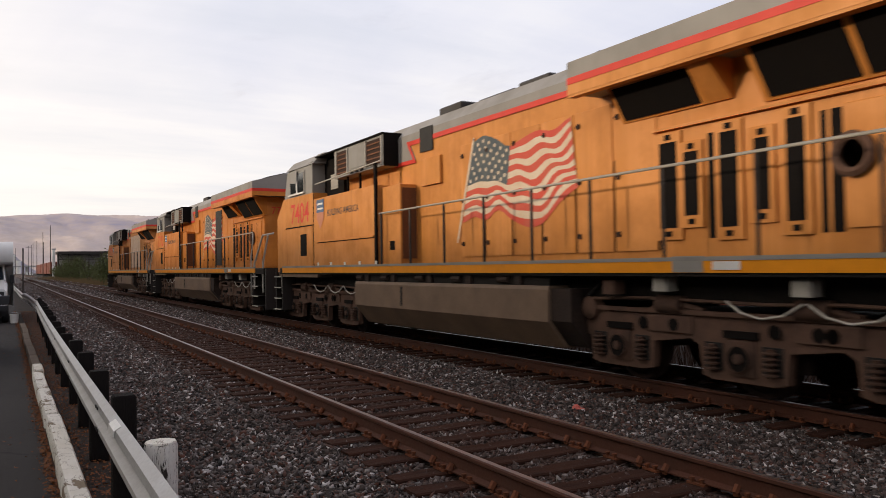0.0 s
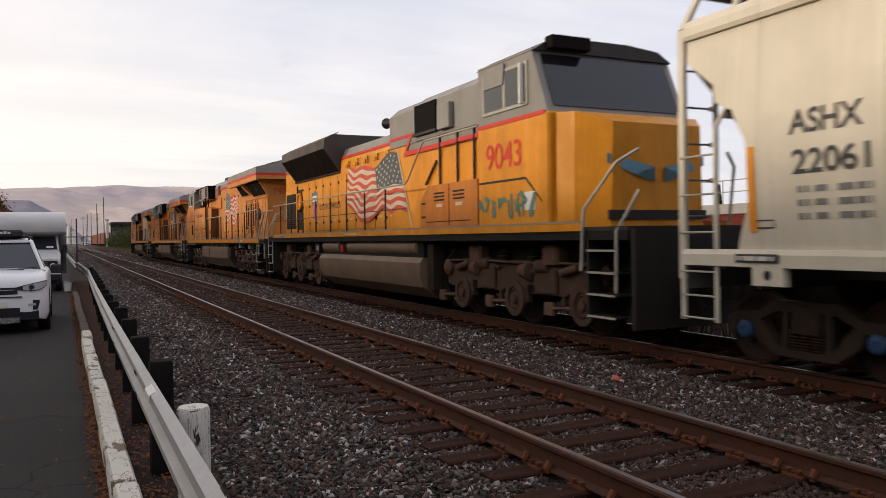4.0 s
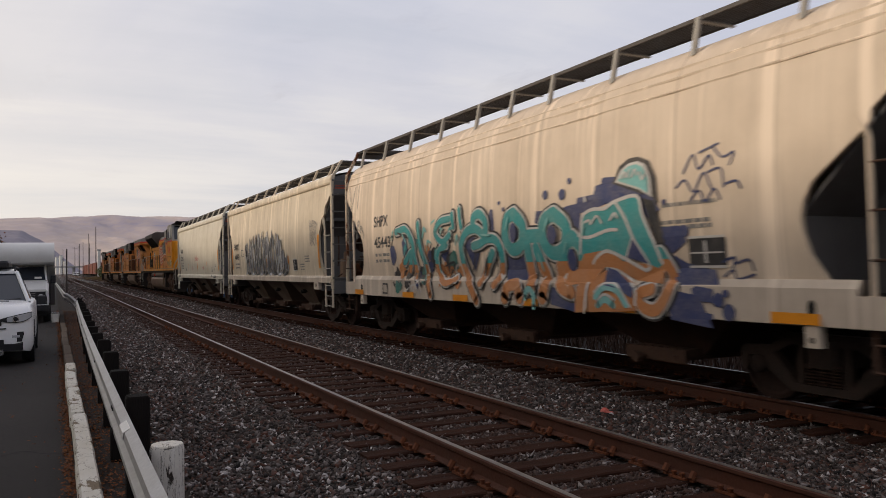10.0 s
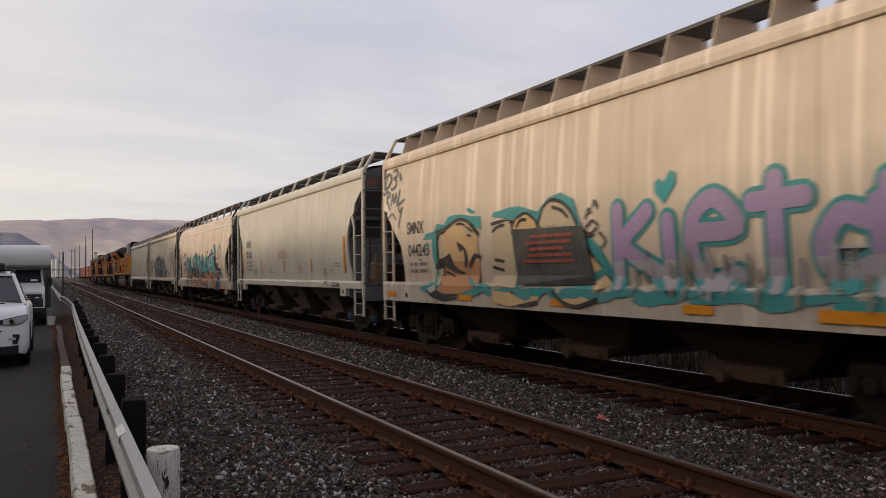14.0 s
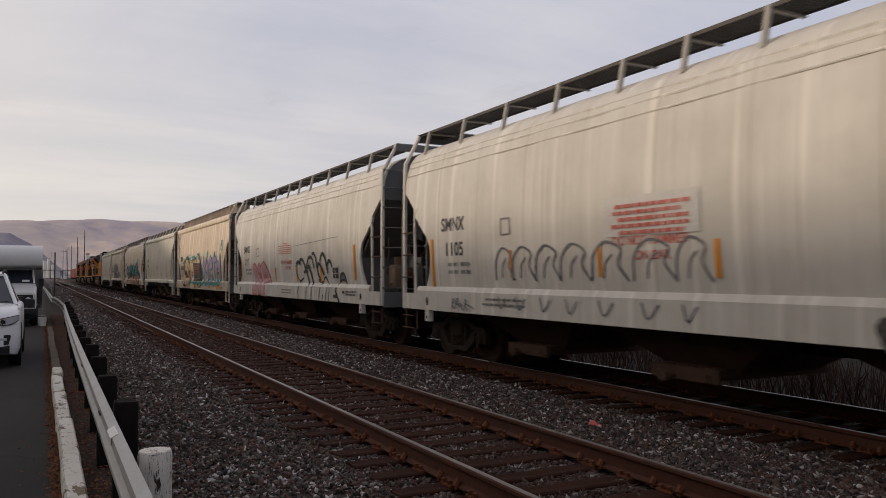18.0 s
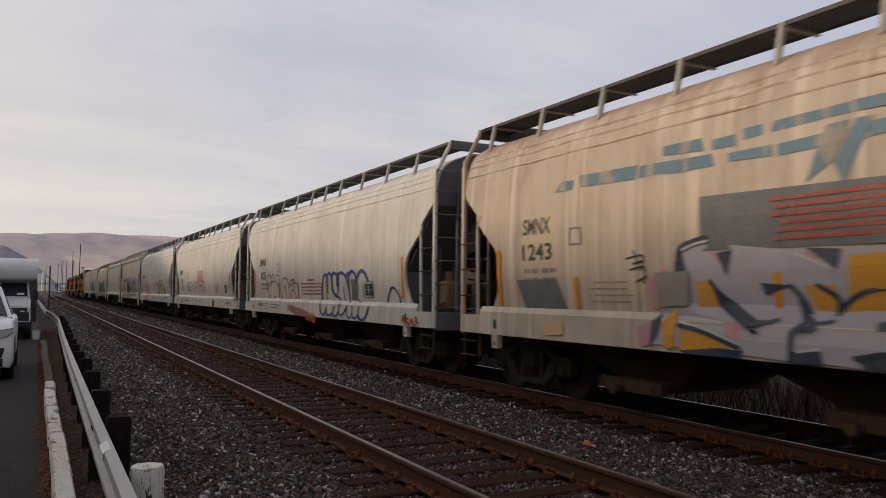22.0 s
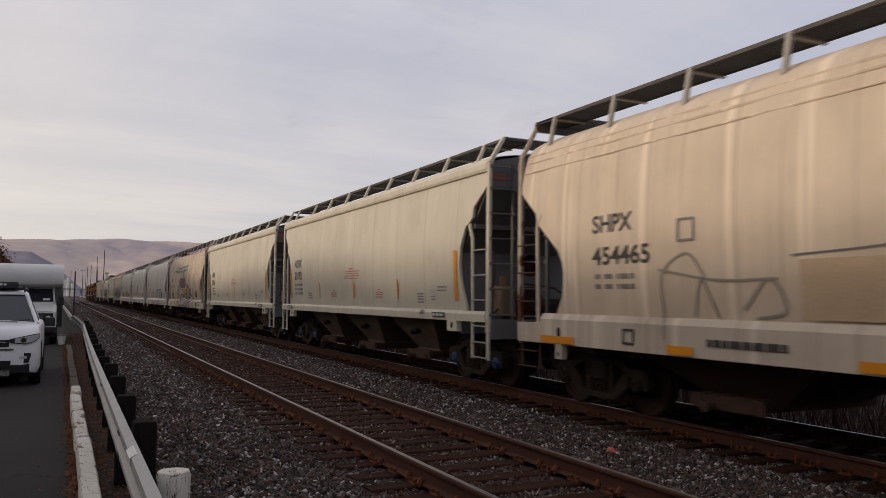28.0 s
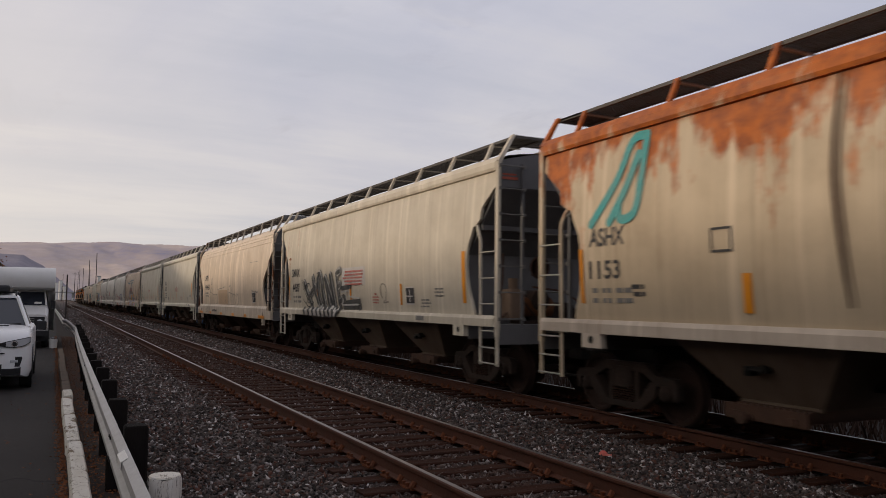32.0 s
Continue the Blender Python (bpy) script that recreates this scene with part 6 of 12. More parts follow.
        for k in range(5):
            P("step_light", Shape().box(sx * 1.50, sx * 1.512, 7.25 - 0.95 * k - 0.05, 7.25 - 0.95 * k + 0.05, 1.70, 1.82), "white", "small white marker")
        P("cabinet_post", Shape().box(sx * 1.46, sx * 1.51, 3.42, 3.52, 1.66, 4.05), "flat_black", "dark corner post")
        P("cabinet_step", Shape().soft_box(min(sx * 0.9, sx * 1.36), max(sx * 0.9, sx * 1.36), 2.45, 3.42, 1.74, 3.48, 0.01), body, "inset cabinet")
        P("step_hatch", Shape().box(sx * 1.36, sx * 1.366, 2.75, 3.0, 2.05, 2.25), "flat_black")
        # end face turned from the light; its shade is painted on as brown
        P("cabinet_end", Shape().box(sx * 0.98, sx * 1.32, 2.43, 2.45, 1.85, 3.40), "rust_brown", "cabinet end with its shade painted brown")
        inv = P("inverter_box", Shape().box(sx * 0.9, sx * 1.36, 3.30, 6.35, 3.98, 4.70), "loco_grey", "grey equipment box with louvres")
        part("box_end", Shape().box(sx * 0.9, sx * 1.36, 3.285, 3.30, 3.98, 4.70), "flat_black", inv, "black end plate")
        part("roof_line", Shape().box(sx * 0.9, sx * 1.40, 3.28, 7.7, 4.70, 4.74), "flat_black", inv, "dark roof edge")
        for a, b in ((3.40, 4.25), (5.45, 6.15)):
            part("louvre", Shape().box(sx * 1.36, sx * 1.366, a, b, 4.06, 4.64), "rust_dark", inv, "rust-brown louvre")
            part("louvre_frame", Shape().box(sx * 1.36, sx * 1.39, a - 0.05, a, 4.02, 4.68), "rail_white", inv)
            part("louvre_frame", Shape().box(sx * 1.36, sx * 1.39, b, b + 0.05, 4.02, 4.68), "rail_white", inv)
            for k in range(5):
                part("slat", Shape().prism("y", [(sx * 1.366, 4.08 + 0.115 * k), (sx * 1.385, 4.07 + 0.115 * k), (sx * 1.366, 4.11 + 0.115 * k)], a, b), "rust_brown", inv)
        part("plain_panel", Shape().soft_box(min(sx * 1.36, sx * 1.375), max(sx * 1.36, sx * 1.375), 4.35, 5.32, 4.12, 4.64, 0.005), "loco_grey", inv, "plain grey panel")
        for yy in (4.45, 4.75, 5.05):
            part("lower_slot", Shape().box(sx * 1.36, sx * 1.37, yy, yy + 0.2, 4.00, 4.09), "flat_black", inv)
        for yy in (5.7, 4.9, 4.0):
            P("box_stay", Shape().cyl((sx * 1.25, yy, 3.55), (sx * 1.25, yy, 3.98), 0.03, 6), "flat_black")
        # solid black block in place of the recess's own shade
        P("cab_recess", Shape().box(sx * 0.95, sx * 1.10, 6.35, 7.75, 3.55, 4.66), "flat_black", "black block painted as the shaded recess behind the cab")
        P("recess_window", Shape().soft_box(min(sx * 1.10, sx * 1.12), max(sx * 1.10, sx * 1.12), 6.75, 7.25, 3.80, 4.20, 0.01), "rail_white", "small pale cab-rear window")
    # long hood
    P("hood", Shape().prism("y", [(-0.95, 1.70), (0.95, 1.70), (0.97, 4.42), (-0.97, 4.42)], -9.12, 7.6), body, "long engine hood")
    P("hood_roof", Shape().prism("y", [(-0.985, 4.40), (0.985, 4.40), (0.985, 4.62), (0.72, 4.90), (-0.72, 4.90), (-0.985, 4.62)], -9.1, 7.55), "loco_grey", "grey hood roof")
    for sx in (-1, 1):
        P("red_line", Shape().box(sx * 0.985, sx * 0.995, -3.7, 1.6, 4.36, 4.46), "red", "red stripe")
        P("grey_panel", Shape().prism("x", [(2.75, 4.46), (2.42, 4.02), (3.5, 4.02), (3.5, 4.46)], sx * 0.972, sx * 0.985), "loco_grey")
        P("red_zigzag", Shape().prism("x", [(1.6, 4.46), (2.86, 4.46), (2.56, 4.04), (3.5, 4.04), (3.5, 3.95), (2.40, 3.95), (2.68, 4.36), (1.6, 4.36)], sx * 0.986, sx * 0.992), "red", "red zigzag stripe")
        P("hood_vent", Shape().box(sx * 0.985, sx * 1.0, 1.61, 2.19, 4.14, 4.66), "black", "square black vent")
        P("access_box", Shape().soft_box(min(sx * 0.95, sx * 1.03), max(sx * 0.95, sx * 1.03), 1.25, 2.1, 3.40, 3.98, 0.01), body, "small access cover")
    for yy, hh in ((-3.0, 0.10), (-1.6, 0.06), (1.4, 0.14)):
        P("roof_hatch", Shape().soft_box(-0.7, 0.7, yy - 0.5, yy + 0.45, 4.86, 4.92 + hh, 0.03), "loco_dark", "dark roof hatch")
    P("exhaust_stack", Shape().soft_box(-0.5, 0.5, -0.7, 0.6, 4.88, 5.02, 0.05), "loco_dark", "low dark exhaust housing")
    P("roof_horn", Shape().cyl((-0.4, -2.6, 4.95), (-0.4, -3.1, 5.05), 0.06, 8, 0.1).cyl((-0.2, -2.6, 4.95), (-0.2, -3.1, 5.0), 0.05, 8, 0.09), "black", "roof horn")
    P("cab_antenna", Shape().box(-0.9, 0.9, 8.3, 8.9, 4.92, 4.98).cyl((0.3, 7.9, 4.9), (0.3, 7.9, 5.08), 0.06, 8), "loco_grey")
    if door_open:
        P("open_door_gap", Shape().box(-1.0, -0.955, -3.0, -1.95, 1.85, 4.15), "black", "opened black doorway of the engine room")
    door_row(g, [-4.9, -4.0, -3.1, -2.2, -1.3, -0.4, 0.5], 0.955, 1.85, 4.05, body)
    # radiator wings
    wing = P("radiator_wing", Shape().prism("y", [(-1.57, 4.19), (-1.57, 4.66), (-0.4, 4.96), (0.4, 4.96), (1.57, 4.66), (1.57, 4.19)], -9.81, -3.70), "loco_grey", "overhanging grey radiator hood")
    part("wing_cap", Shape().prism("y", [(-1.0, 4.84), (-0.4, 4.995), (0.4, 4.995), (1.0, 4.84)], -9.6, -4.2), "loco_dark", wing, "dark fan deck")
    for sx in (-1, 1):
        part("wing_fascia", Shape().box(sx * 1.57, sx * 1.58, -9.81, -3.70, 4.17, 4.32), body, wing, "orange lower fascia")
        part("wing_stripe", Shape().box(sx * 1.57, sx * 1.586, -9.815, -3.695, 4.32, 4.42), "red", wing, "red stripe")
        part("soffit_lip", Shape().box(sx * 1.45, sx * 1.575, -9.8, -3.71, 4.13, 4.19), body, wing)
        for a, b, z0, xx in ((-5.85, -4.25, 3.70, 1.30), (-9.28, -6.70, 3.56, 1.40)):
            bank = part("radiator_bank", Shape().prism("y", [(sx * 0.9, 4.19), (sx * xx, 4.19), (sx * 1.0, z0), (sx * 0.9, z0)], a, b), body, wing, "slanted orange intake housing")
            cuts = [(a + 0.10, b - 0.08)] if b > -6 else [(a + 0.10, (a + b) / 2 - 0.05), ((a + b) / 2 + 0.05, b - 0.10)]
            for p, q in cuts:
                k0, k1 = 0.07, 0.93
                x0, x1, za, zb = 1.0 + (xx - 1.0) * k0, 1.0 + (xx - 1.0) * k1, z0 + (4.19 - z0) * k0, z0 + (4.19 - z0) * k1
                part("radiator_grille", Shape().prism("y", [(sx * x1, zb), (sx * (x1 + 0.012), zb - 0.010), (sx * (x0 + 0.012), za - 0.010), (sx * x0, za)], p, q), "flat_black", bank, "dark slanted grille")
        part("bank_gusset", Shape().prism("y", [(sx * 0.9, 4.19), (sx * 1.50, 4.19), (sx * 1.0, 3.70), (sx * 0.9, 3.70)], -6.22, -5.86), body, wing, "sloping orange panel")
    part("wing_end", Shape().box(-1.57, 1.57, -9.822, -9.81, 4.17, 4.32), body, wing)
    part("wing_end_stripe", Shape().box(-1.575, 1.575, -9.826, -9.81, 4.32, 4.42), "red", wing, "red stripe")
    for a, b, z0, z1 in ((-4.96, -5.27, 2.14, 3.30), (-5.40, -5.64, 2.29, 3.13), (-6.0, -6.27, 2.11, 3.30), (-6.52, -6.73, 2.29, 3.15), (-6.97, -7.21, 2.13, 3.31)):
        for sx in (-1, 1):
            P("louvred_door", Shape().soft_box(min(sx * 0.955, sx * 0.998), max(sx * 0.955, sx * 0.998), b - 0.08, a + 0.08, z0 - 0.16, z1 + 0.14, 0.01), body, "narrow door")
            P("door_slot", Shape().box(sx * 0.998, sx * 1.004, b, a, z0, z1), "flat_black", "tall black slot")
            if sx < 0:
                for zz in (z0 - 0.08, z1 + 0.07):
                    P("latch", Shape().box(-1.014, -0.998, (a + b) / 2 - 0.05, (a + b) / 2 + 0.05, zz - 0.035, zz + 0.035), "flat_black")
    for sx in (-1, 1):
        # black strips painted where the door gaps lie in shade
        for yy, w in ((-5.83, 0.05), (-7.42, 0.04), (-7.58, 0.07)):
            P("door_shadow_gap", Shape().box(sx * 0.955, sx * 0.962, yy - w, yy + w, 1.98, 3.42), "flat_black")
        P("rear_door", Shape().soft_box(min(sx * 0.955, sx * 0.985), max(sx * 0.955, sx * 0.985), -8.82, -7.68, 2.02, 3.36, 0.01), body, "wide rear door")
        P("rear_door_seam", Shape().box(sx * 0.985, sx * 0.988, -8.28, -8.25, 2.02, 3.36), "flat_black")
        P("rain_ledge", Shape().box(sx * 0.955, sx * 1.03, -9.1, -4.85, 3.47, 3.51), body, "rain ledge over the doors")
        P("coiled_hose", Shape().disc((sx * 1.0, -7.80, 2.80), (sx, 0, 0), [(0, 0.24), (0.05, 0.25), (0.09, 0.20), (0.05, 0.15), (0, 0.15)], 18), "truck_tan", "hanging hose coil", 40)
    P("hood_end", Shape().soft_box(-0.95, 0.25, -9.15, -9.12, 1.75, 4.0, 0.008), body, "hood end panel")
    P("end_door", Shape().box(0.30, 0.92, -9.145, -9.12, 1.75, 3.75), "loco_grey", "grey end door")
    P("lamp_box", Shape().soft_box(0.12, 0.62, -9.30, -9.12, 3.45, 4.12, 0.03), "flat_black", "black lamp housing")
    for xx in (0.24, 0.48):
        P("rear_lamp", Shape().disc((xx, -9.30, 3.98), (0, -1, 0), [(0, 0.10), (0.06, 0.10), (0.04, 0.08), (0.01, 0.02)], 14), "chain", "round rear lamp", 40)
    P("end_grab", Shape().tube([(-0.25, -9.2, 2.5), (-0.25, -9.2, 3.25)], 0.03), "rail_white", "upright grab bar")
    cu = bpy.data.curves.new("lettering", "FONT")
    cu.body, cu.size = number, 0.36
    tmp = new("lettering", cu)
    bpy.context.view_layer.update()
    me = bpy.data.meshes.new_from_object(tmp)
    bpy.data.objects.remove(tmp)
    bpy.data.curves.remove(cu)
    for v in me.vertices:
        v.co = (-0.72 + v.co.x, -9.156, 3.60 + v.co.y)
    me.materials.clear()
    part("lettering", me, "red", g, "red number on the hood end")
    # stripes, number, flag, emblem
    plane_text(g, number, 0.80, 9.55, 2.98, -1.505, "red", "red cab number")
    on_plane(g, "shield_emblem", [[(0, 0.30), (0.52, 0.30), (0.52, -0.12), (0.26, -0.38), (0, -0.12)]], 7.30, 3.10, -1.512, "shield_pink", "faded pink shield emblem")
    on_plane(g, "shield_band", [rect(-0.02, 0.54, 0.06, 0.40)], 7.30, 3.10, -1.516, "shield_blue", "blue top of the shield")
    on_plane(g, "shield_bars", [rect(0.06, 0.46, 0.13, 0.18), rect(0.06, 0.46, 0.26, 0.31)], 7.30, 3.10, -1.519, "white", "pale bars on the shield")
    plane_text(g, "BUILDING AMERICA", 0.235, 6.55, 3.03, -1.504, "letter", "small dark slogan")
    if body == "orange_pale":
        for a, b in ((1.2, 0.3), (0.3, -0.6), (-0.6, -1.5), (-1.5, -2.4), (-2.4, -3.3)):
            P("peeling_panel", Shape().box(-1.004, -0.982, b + 0.03, a - 0.03, 1.9, 4.1), "peeled", "peeled pinkish-white hood panel")
    else:
        waving_flag(g, -0.05, 2.47, 2.95, 1.66, -0.990, False)
    # railings
    for sx in (-1, 1):
        handrail(g, [(sx * 1.48, 3.3, 2.88), (sx * 1.48, -9.45, 2.92), (sx * 1.48, -9.5, 2.86), (sx * 1.48, -9.5, 2.6), (sx * 1.48, -9.25, 2.1), (sx * 1.48, -9.25, 0.75)])
        for k in range(9):
            P("stanchion", Shape().cyl((sx * 1.48, 3.2 - 1.45 * k, 1.68), (sx * 1.48, 3.2 - 1.45 * k, 2.88), 0.026, 6), "loco_dark", "dark upright of the railing")
        handrail(g, [(sx * 1.50, -9.75, 1.0), (sx * 1.50, -9.75, 1.85), (sx * 1.45, -10.6, 2.78), (sx * 1.1, -10.7, 2.85)], "step_rail", 0.032)
        handrail(g, [(sx * 1.48, -10.7, 0.9), (sx * 1.48, -10.7, 1.9), (sx * 1.42, -11.1, 2.75)], "step_rail", 0.032)
        handrail(g, [(sx * 1.48, 7.5, 3.95), (sx * 1.46, 3.2, 4.08)], "upper_rail", 0.018)
        handrail(g, [(sx * 1.40, 10.75, 0.9), (sx * 1.42, 10.85, 2.3), (sx * 1.3, 10.5, 2.9)], "step_rail", 0.02)
        steps(g, -9.95, -1, sx, 1.68)
        steps(g, 10.75, 1, sx, 1.68)
    for sy, y in ((-1, -11.0), (1, 11.05)):
        P("pilot", Shape().box(-1.5, 1.5, y, y + sy * 0.08, 0.35, 1.66), "loco_dark", "dark end plate")
        P("coupler", Shape().box(-0.17, 0.17, y, y + sy * 0.38, 0.72, 1.02).soft_box(-0.2, 0.2, y + sy * 0.36 - (0.28 if sy < 0 else 0), y + sy * 0.36 + (0 if sy < 0 else 0.28), 0.7, 1.05, 0.05), "under", "knuckle coupler")
        P("air_hose", Shape().tube([(0.5, y, 1.2), (0.55, y + sy * 0.25, 0.7), (0.3, y + sy * 0.45, 0.5)], 0.03).tube([(-0.5, y, 1.3), (-0.55, y + sy * 0.2, 0.8), (-0.45, y + sy * 0.4, 0.55)], 0.03).tube([(-0.8, y, 1.4), (-0.8, y + sy * 0.3, 0.9), (-0.6, y + sy * 0.45, 0.8)], 0.028), "black", "hanging air hoses")
    for sx in (-1, 1):
        for yy, zz in ((-4.3, 1.30), (-5.3, 1.36), (-7.4, 1.34)):
            P("sand_valve", Shape().soft_box(sx * 1.28 - 0.12, sx * 1.28 + 0.12, yy - 0.13, yy + 0.13, zz - 0.06, zz + 0.14, 0.03), "truck_tan" if yy > -5 else "rail_white", "small valve box")
    P("ditch_lamp", Shape().cyl((-1.2, 10.9, 1.45), (-1.2, 11.1, 1.45), 0.09, 12).cyl((1.2, 10.9, 1.45), (1.2, 11.1, 1.45), 0.09, 12), "white", "lower headlamp")
    loco_truck(g, 8.05)
    loco_truck(g, -6.42)
    return g


def make_emd(s0):
    """A six-axle diesel that runs hood first, its cab at the trailing end."""
    g = thing("locomotive", "bright yellow diesel locomotive with dark flared radiators, cab trailing", "locomotive", "diesel locomotives of the train")
    TRAIN.append((g, s0))
    body = "orange_new"
    P = lambda n, s, m, l="", sm=None: part(n, s, m, g, l, sm)
    P("underframe", Shape().box(-1.52, 1.52, -10.6, 11.05, 1.58, 1.72).box(-1.0, 1.0, -10.3, 10.4, 1.2, 1.6), "under", "black frame under the walkway")
    P("walkway", Shape().box(-1.52, 1.52, -10.6, 11.05, 1.72, 1.78), "loco_dark")
    for sx in (-1, 1):
        P("sill_stripe", Shape().box(sx * 1.52, sx * 1.545, -9.5, 10.2, 1.72, 1.845), body, "yellow sill")
        P("sill_edge", Shape().box(sx * 1.52, sx * 1.55, -9.5, 10.2, 1.845, 1.875), "loco_grey")
        P("sill_label", Shape().box(sx * 1.545, sx * 1.55, 8.32, 9.12, 1.74, 1.83), "flag_white", "pale lettered strip")
        P("sill_label", Shape().box(sx * 1.545, sx * 1.55, 0.75, 1.75, 1.755, 1.80), "flag_white", "pale lettered strip")
        for a in (8.4, 8.6, 8.8, 9.0):
            P("label_bars", Shape().box(sx * 1.55, sx * 1.552, a - 0.08, a + 0.07, 1.765, 1.805), "letter", "small dark bars")
    P("fuel_tank", Shape().prism("y", [(-1.44, 1.20), (1.44, 1.20), (1.52, 1.08), (1.52, 0.78), (1.42, 0.52), (1.05, 0.26), (-1.05, 0.26), (-1.42, 0.52), (-1.52, 0.78), (-1.52, 1.08)], -3.35, 4.35), "tank_tan", "long dust-tan fuel tank", 30)
    for a, b in ((4.2, 2.6), (1.9, -3.0)):
        for sx in (-1, 1):
            P("air_reservoir", Shape().disc((sx * 1.30, a, 1.42), (0, b - a, 0), [(0, 0.06), (0.05, 0.18), (abs(b - a) - 0.05, 0.18), (abs(b - a), 0.06)], 16), "tank_tan", "tan air reservoir", 40)
    P("red_valve", Shape().soft_box(-1.5, -1.42, 2.16, 2.28, 1.28, 1.48, 0.01), "red", "small red valve")
    P("reservoir_gap", Shape().box(-1.4, 1.4, -3.3, 4.3, 1.2, 1.58), "under")
    # hood
    P("hood", Shape().prism("y", [(-0.97, 1.78), (0.97, 1.78), (0.97, 3.98), (0.92, 4.14), (-0.92, 4.14), (-0.97, 3.98)], -0.5, 10.38), body, "yellow engine hood")
    P("hood_head", Shape().prism("y", [(-0.965, 4.0), (0.965, 4.0), (0.965, 4.62), (0.8, 4.80), (-0.8, 4.80), (-0.965, 4.62)], 8.9, 10.38), "radiator_brown", "dark roof end of the hood", 30)
    P("hood_roof", Shape().prism("y", [(-0.935, 4.10), (0.935, 4.10), (0.80, 4.42), (0.4, 4.50), (-0.4, 4.50), (-0.80, 4.42)], -0.5, 9.0), "loco_grey", "grey rounded hood roof", 30)
    for sx in (-1, 1):
        P("red_line", Shape().box(sx * 0.93, sx * 0.955, -0.5, 3.8, 4.10, 4.17), "red", "thin red stripe")
    door_row(g, [-0.8, 0.0, 0.8, 1.6, 2.4, 3.2, 4.0, 4.8, 5.6, 6.4, 7.2, 8.0], 0.972, 1.95, 3.62, body)
    for sx in (-1, 1):
        for k, y in enumerate((-0.2, 0.6, 1.4, 2.2, 3.0)):
            P("vent_slot", Shape().box(sx * 0.998, sx * 1.002, y - 0.11, y - 0.05, 3.78, 3.98), "flat_black", "small dark slot")
            P("lifting_lug", Shape().soft_box(min(sx * 0.97, sx * 1.01), max(sx * 0.97, sx * 1.01), y + 0.1, y + 0.28, 3.80, 3.90, 0.01), body)
    wing = P("radiator_flare", Shape().prism("y", [(-0.98, 3.74), (-1.50, 4.44), (-1.48, 4.72), (-1.2, 4.88), (1.2, 4.88), (1.48, 4.72), (1.50, 4.44), (0.98, 3.74)], 3.8, 8.95), "radiator_brown", "dark flared radiator section")
    for sx in (-1, 1):
        for k in range(4):
            a = 3.88 + 1.265 * k
            q = Shape().add([(sx * 1.49, a, 4.425), (sx * 1.49, a + 1.20, 4.425), (sx * 1.005, a + 1.20, 3.773), (sx * 1.005, a, 3.773)], [(0, 1, 2, 3), (3, 2, 1, 0)])
            q.v = [(x + sx * 0.010, y, z - 0.008) for x, y, z in q.v]
            part("radiator_grille", q, "grille", wing, "black slanted grille")
        P("flare_lip", Shape().prism("y", [(sx * 0.965, 3.70), (sx * 1.02, 3.70), (sx * 1.02, 3.745), (sx * 0.965, 3.745)], 3.8, 8.95), "rust_dark", "dark riveted lip under the flare")
        for k in range(26):
            P("lip_bolt", Shape().box(sx * 1.02, sx * 1.03, 3.88 + 0.195 * k, 3.92 + 0.195 * k, 3.665, 3.70), "flat_black")
        P("roof_rail", Shape().tube([(sx * 1.0, 3.9, 4.95), (sx * 1.0, 8.85, 4.95)], 0.018, 5), "loco_grey", "thin rail along the radiator roof")
        P("end_frame", Shape().box(sx * 0.97, sx * 0.990, 8.77, 10.36, 1.90, 3.46), body, "raised frame")
        P("end_grille", Shape().box(sx * 0.990, sx * 0.994, 8.93, 10.26, 2.04, 3.34), "grille", "black louvred opening")
        for k in range(2):
            P("end_slat", Shape().box(sx * 0.994, sx * 1.006, 8.93, 10.26, 2.46 + 0.43 * k, 2.475 + 0.43 * k), "truck_brown")
        for k in range(18):
            P("louvre_blade", Shape().box(sx * 0.994, sx * 1.003, 8.95, 10.24, 2.07 + 0.07 * k, 2.09 + 0.07 * k), "flat_black")
        # flat dark plate paints in the shade of the hand-brake recess
        P("wheel_recess", Shape().box(sx * 0.972, sx * 0.980, 8.14, 8.72, 2.0, 3.45), "rust_dark", "dark plate painted as the shaded recess of the hand brake")
        P("recess_post", Shape().box(sx * 0.972, sx * 1.0, 8.69, 8.77, 1.9, 3.6), "flat_black")
        for k in range(5):
            P("corner_blade", Shape().box(sx * 0.966, sx * 0.978, 9.75, 10.3, 4.30 + 0.07 * k, 4.33 + 0.07 * k), "loco_grey", "grey louvre blade")
        P("corner_red", Shape().box(sx * 0.966, sx * 0.976, 8.9, 10.38, 4.16, 4.24), "red", "thin red stripe")
        P("brake_wheel", Shape().disc((sx * 1.01, 8.32, 3.02), (sx, 0, 0), [(0, 0.30), (0.06, 0.30), (0.06, 0.25), (0, 0.25)], 18), "reflect", "round hand-brake wheel", 40)
        # black disc paints the deeper shade behind the wheel
        P("wheel_niche", Shape().disc((sx * 0.981, 8.36, 2.95), (sx, 0, 0), [(0, 0.36), (0.01, 0.36), (0.012, 0.02)], 18), "flat_black", "dark disc painted as a shaded niche")
        P("corner_panel", Shape().box(sx * 0.97, sx * 0.978, 8.95, 10.34, 3.58, 4.12), body)
    P("hood_end", Shape().box(-0.85, 0.85, 10.38, 10.41, 1.9, 3.9), body)
    horn = P("horn", Shape().box(-0.75, 0.15, -0.06, 0.06, 4.42, 4.66), "black", "cluster of roof horns")
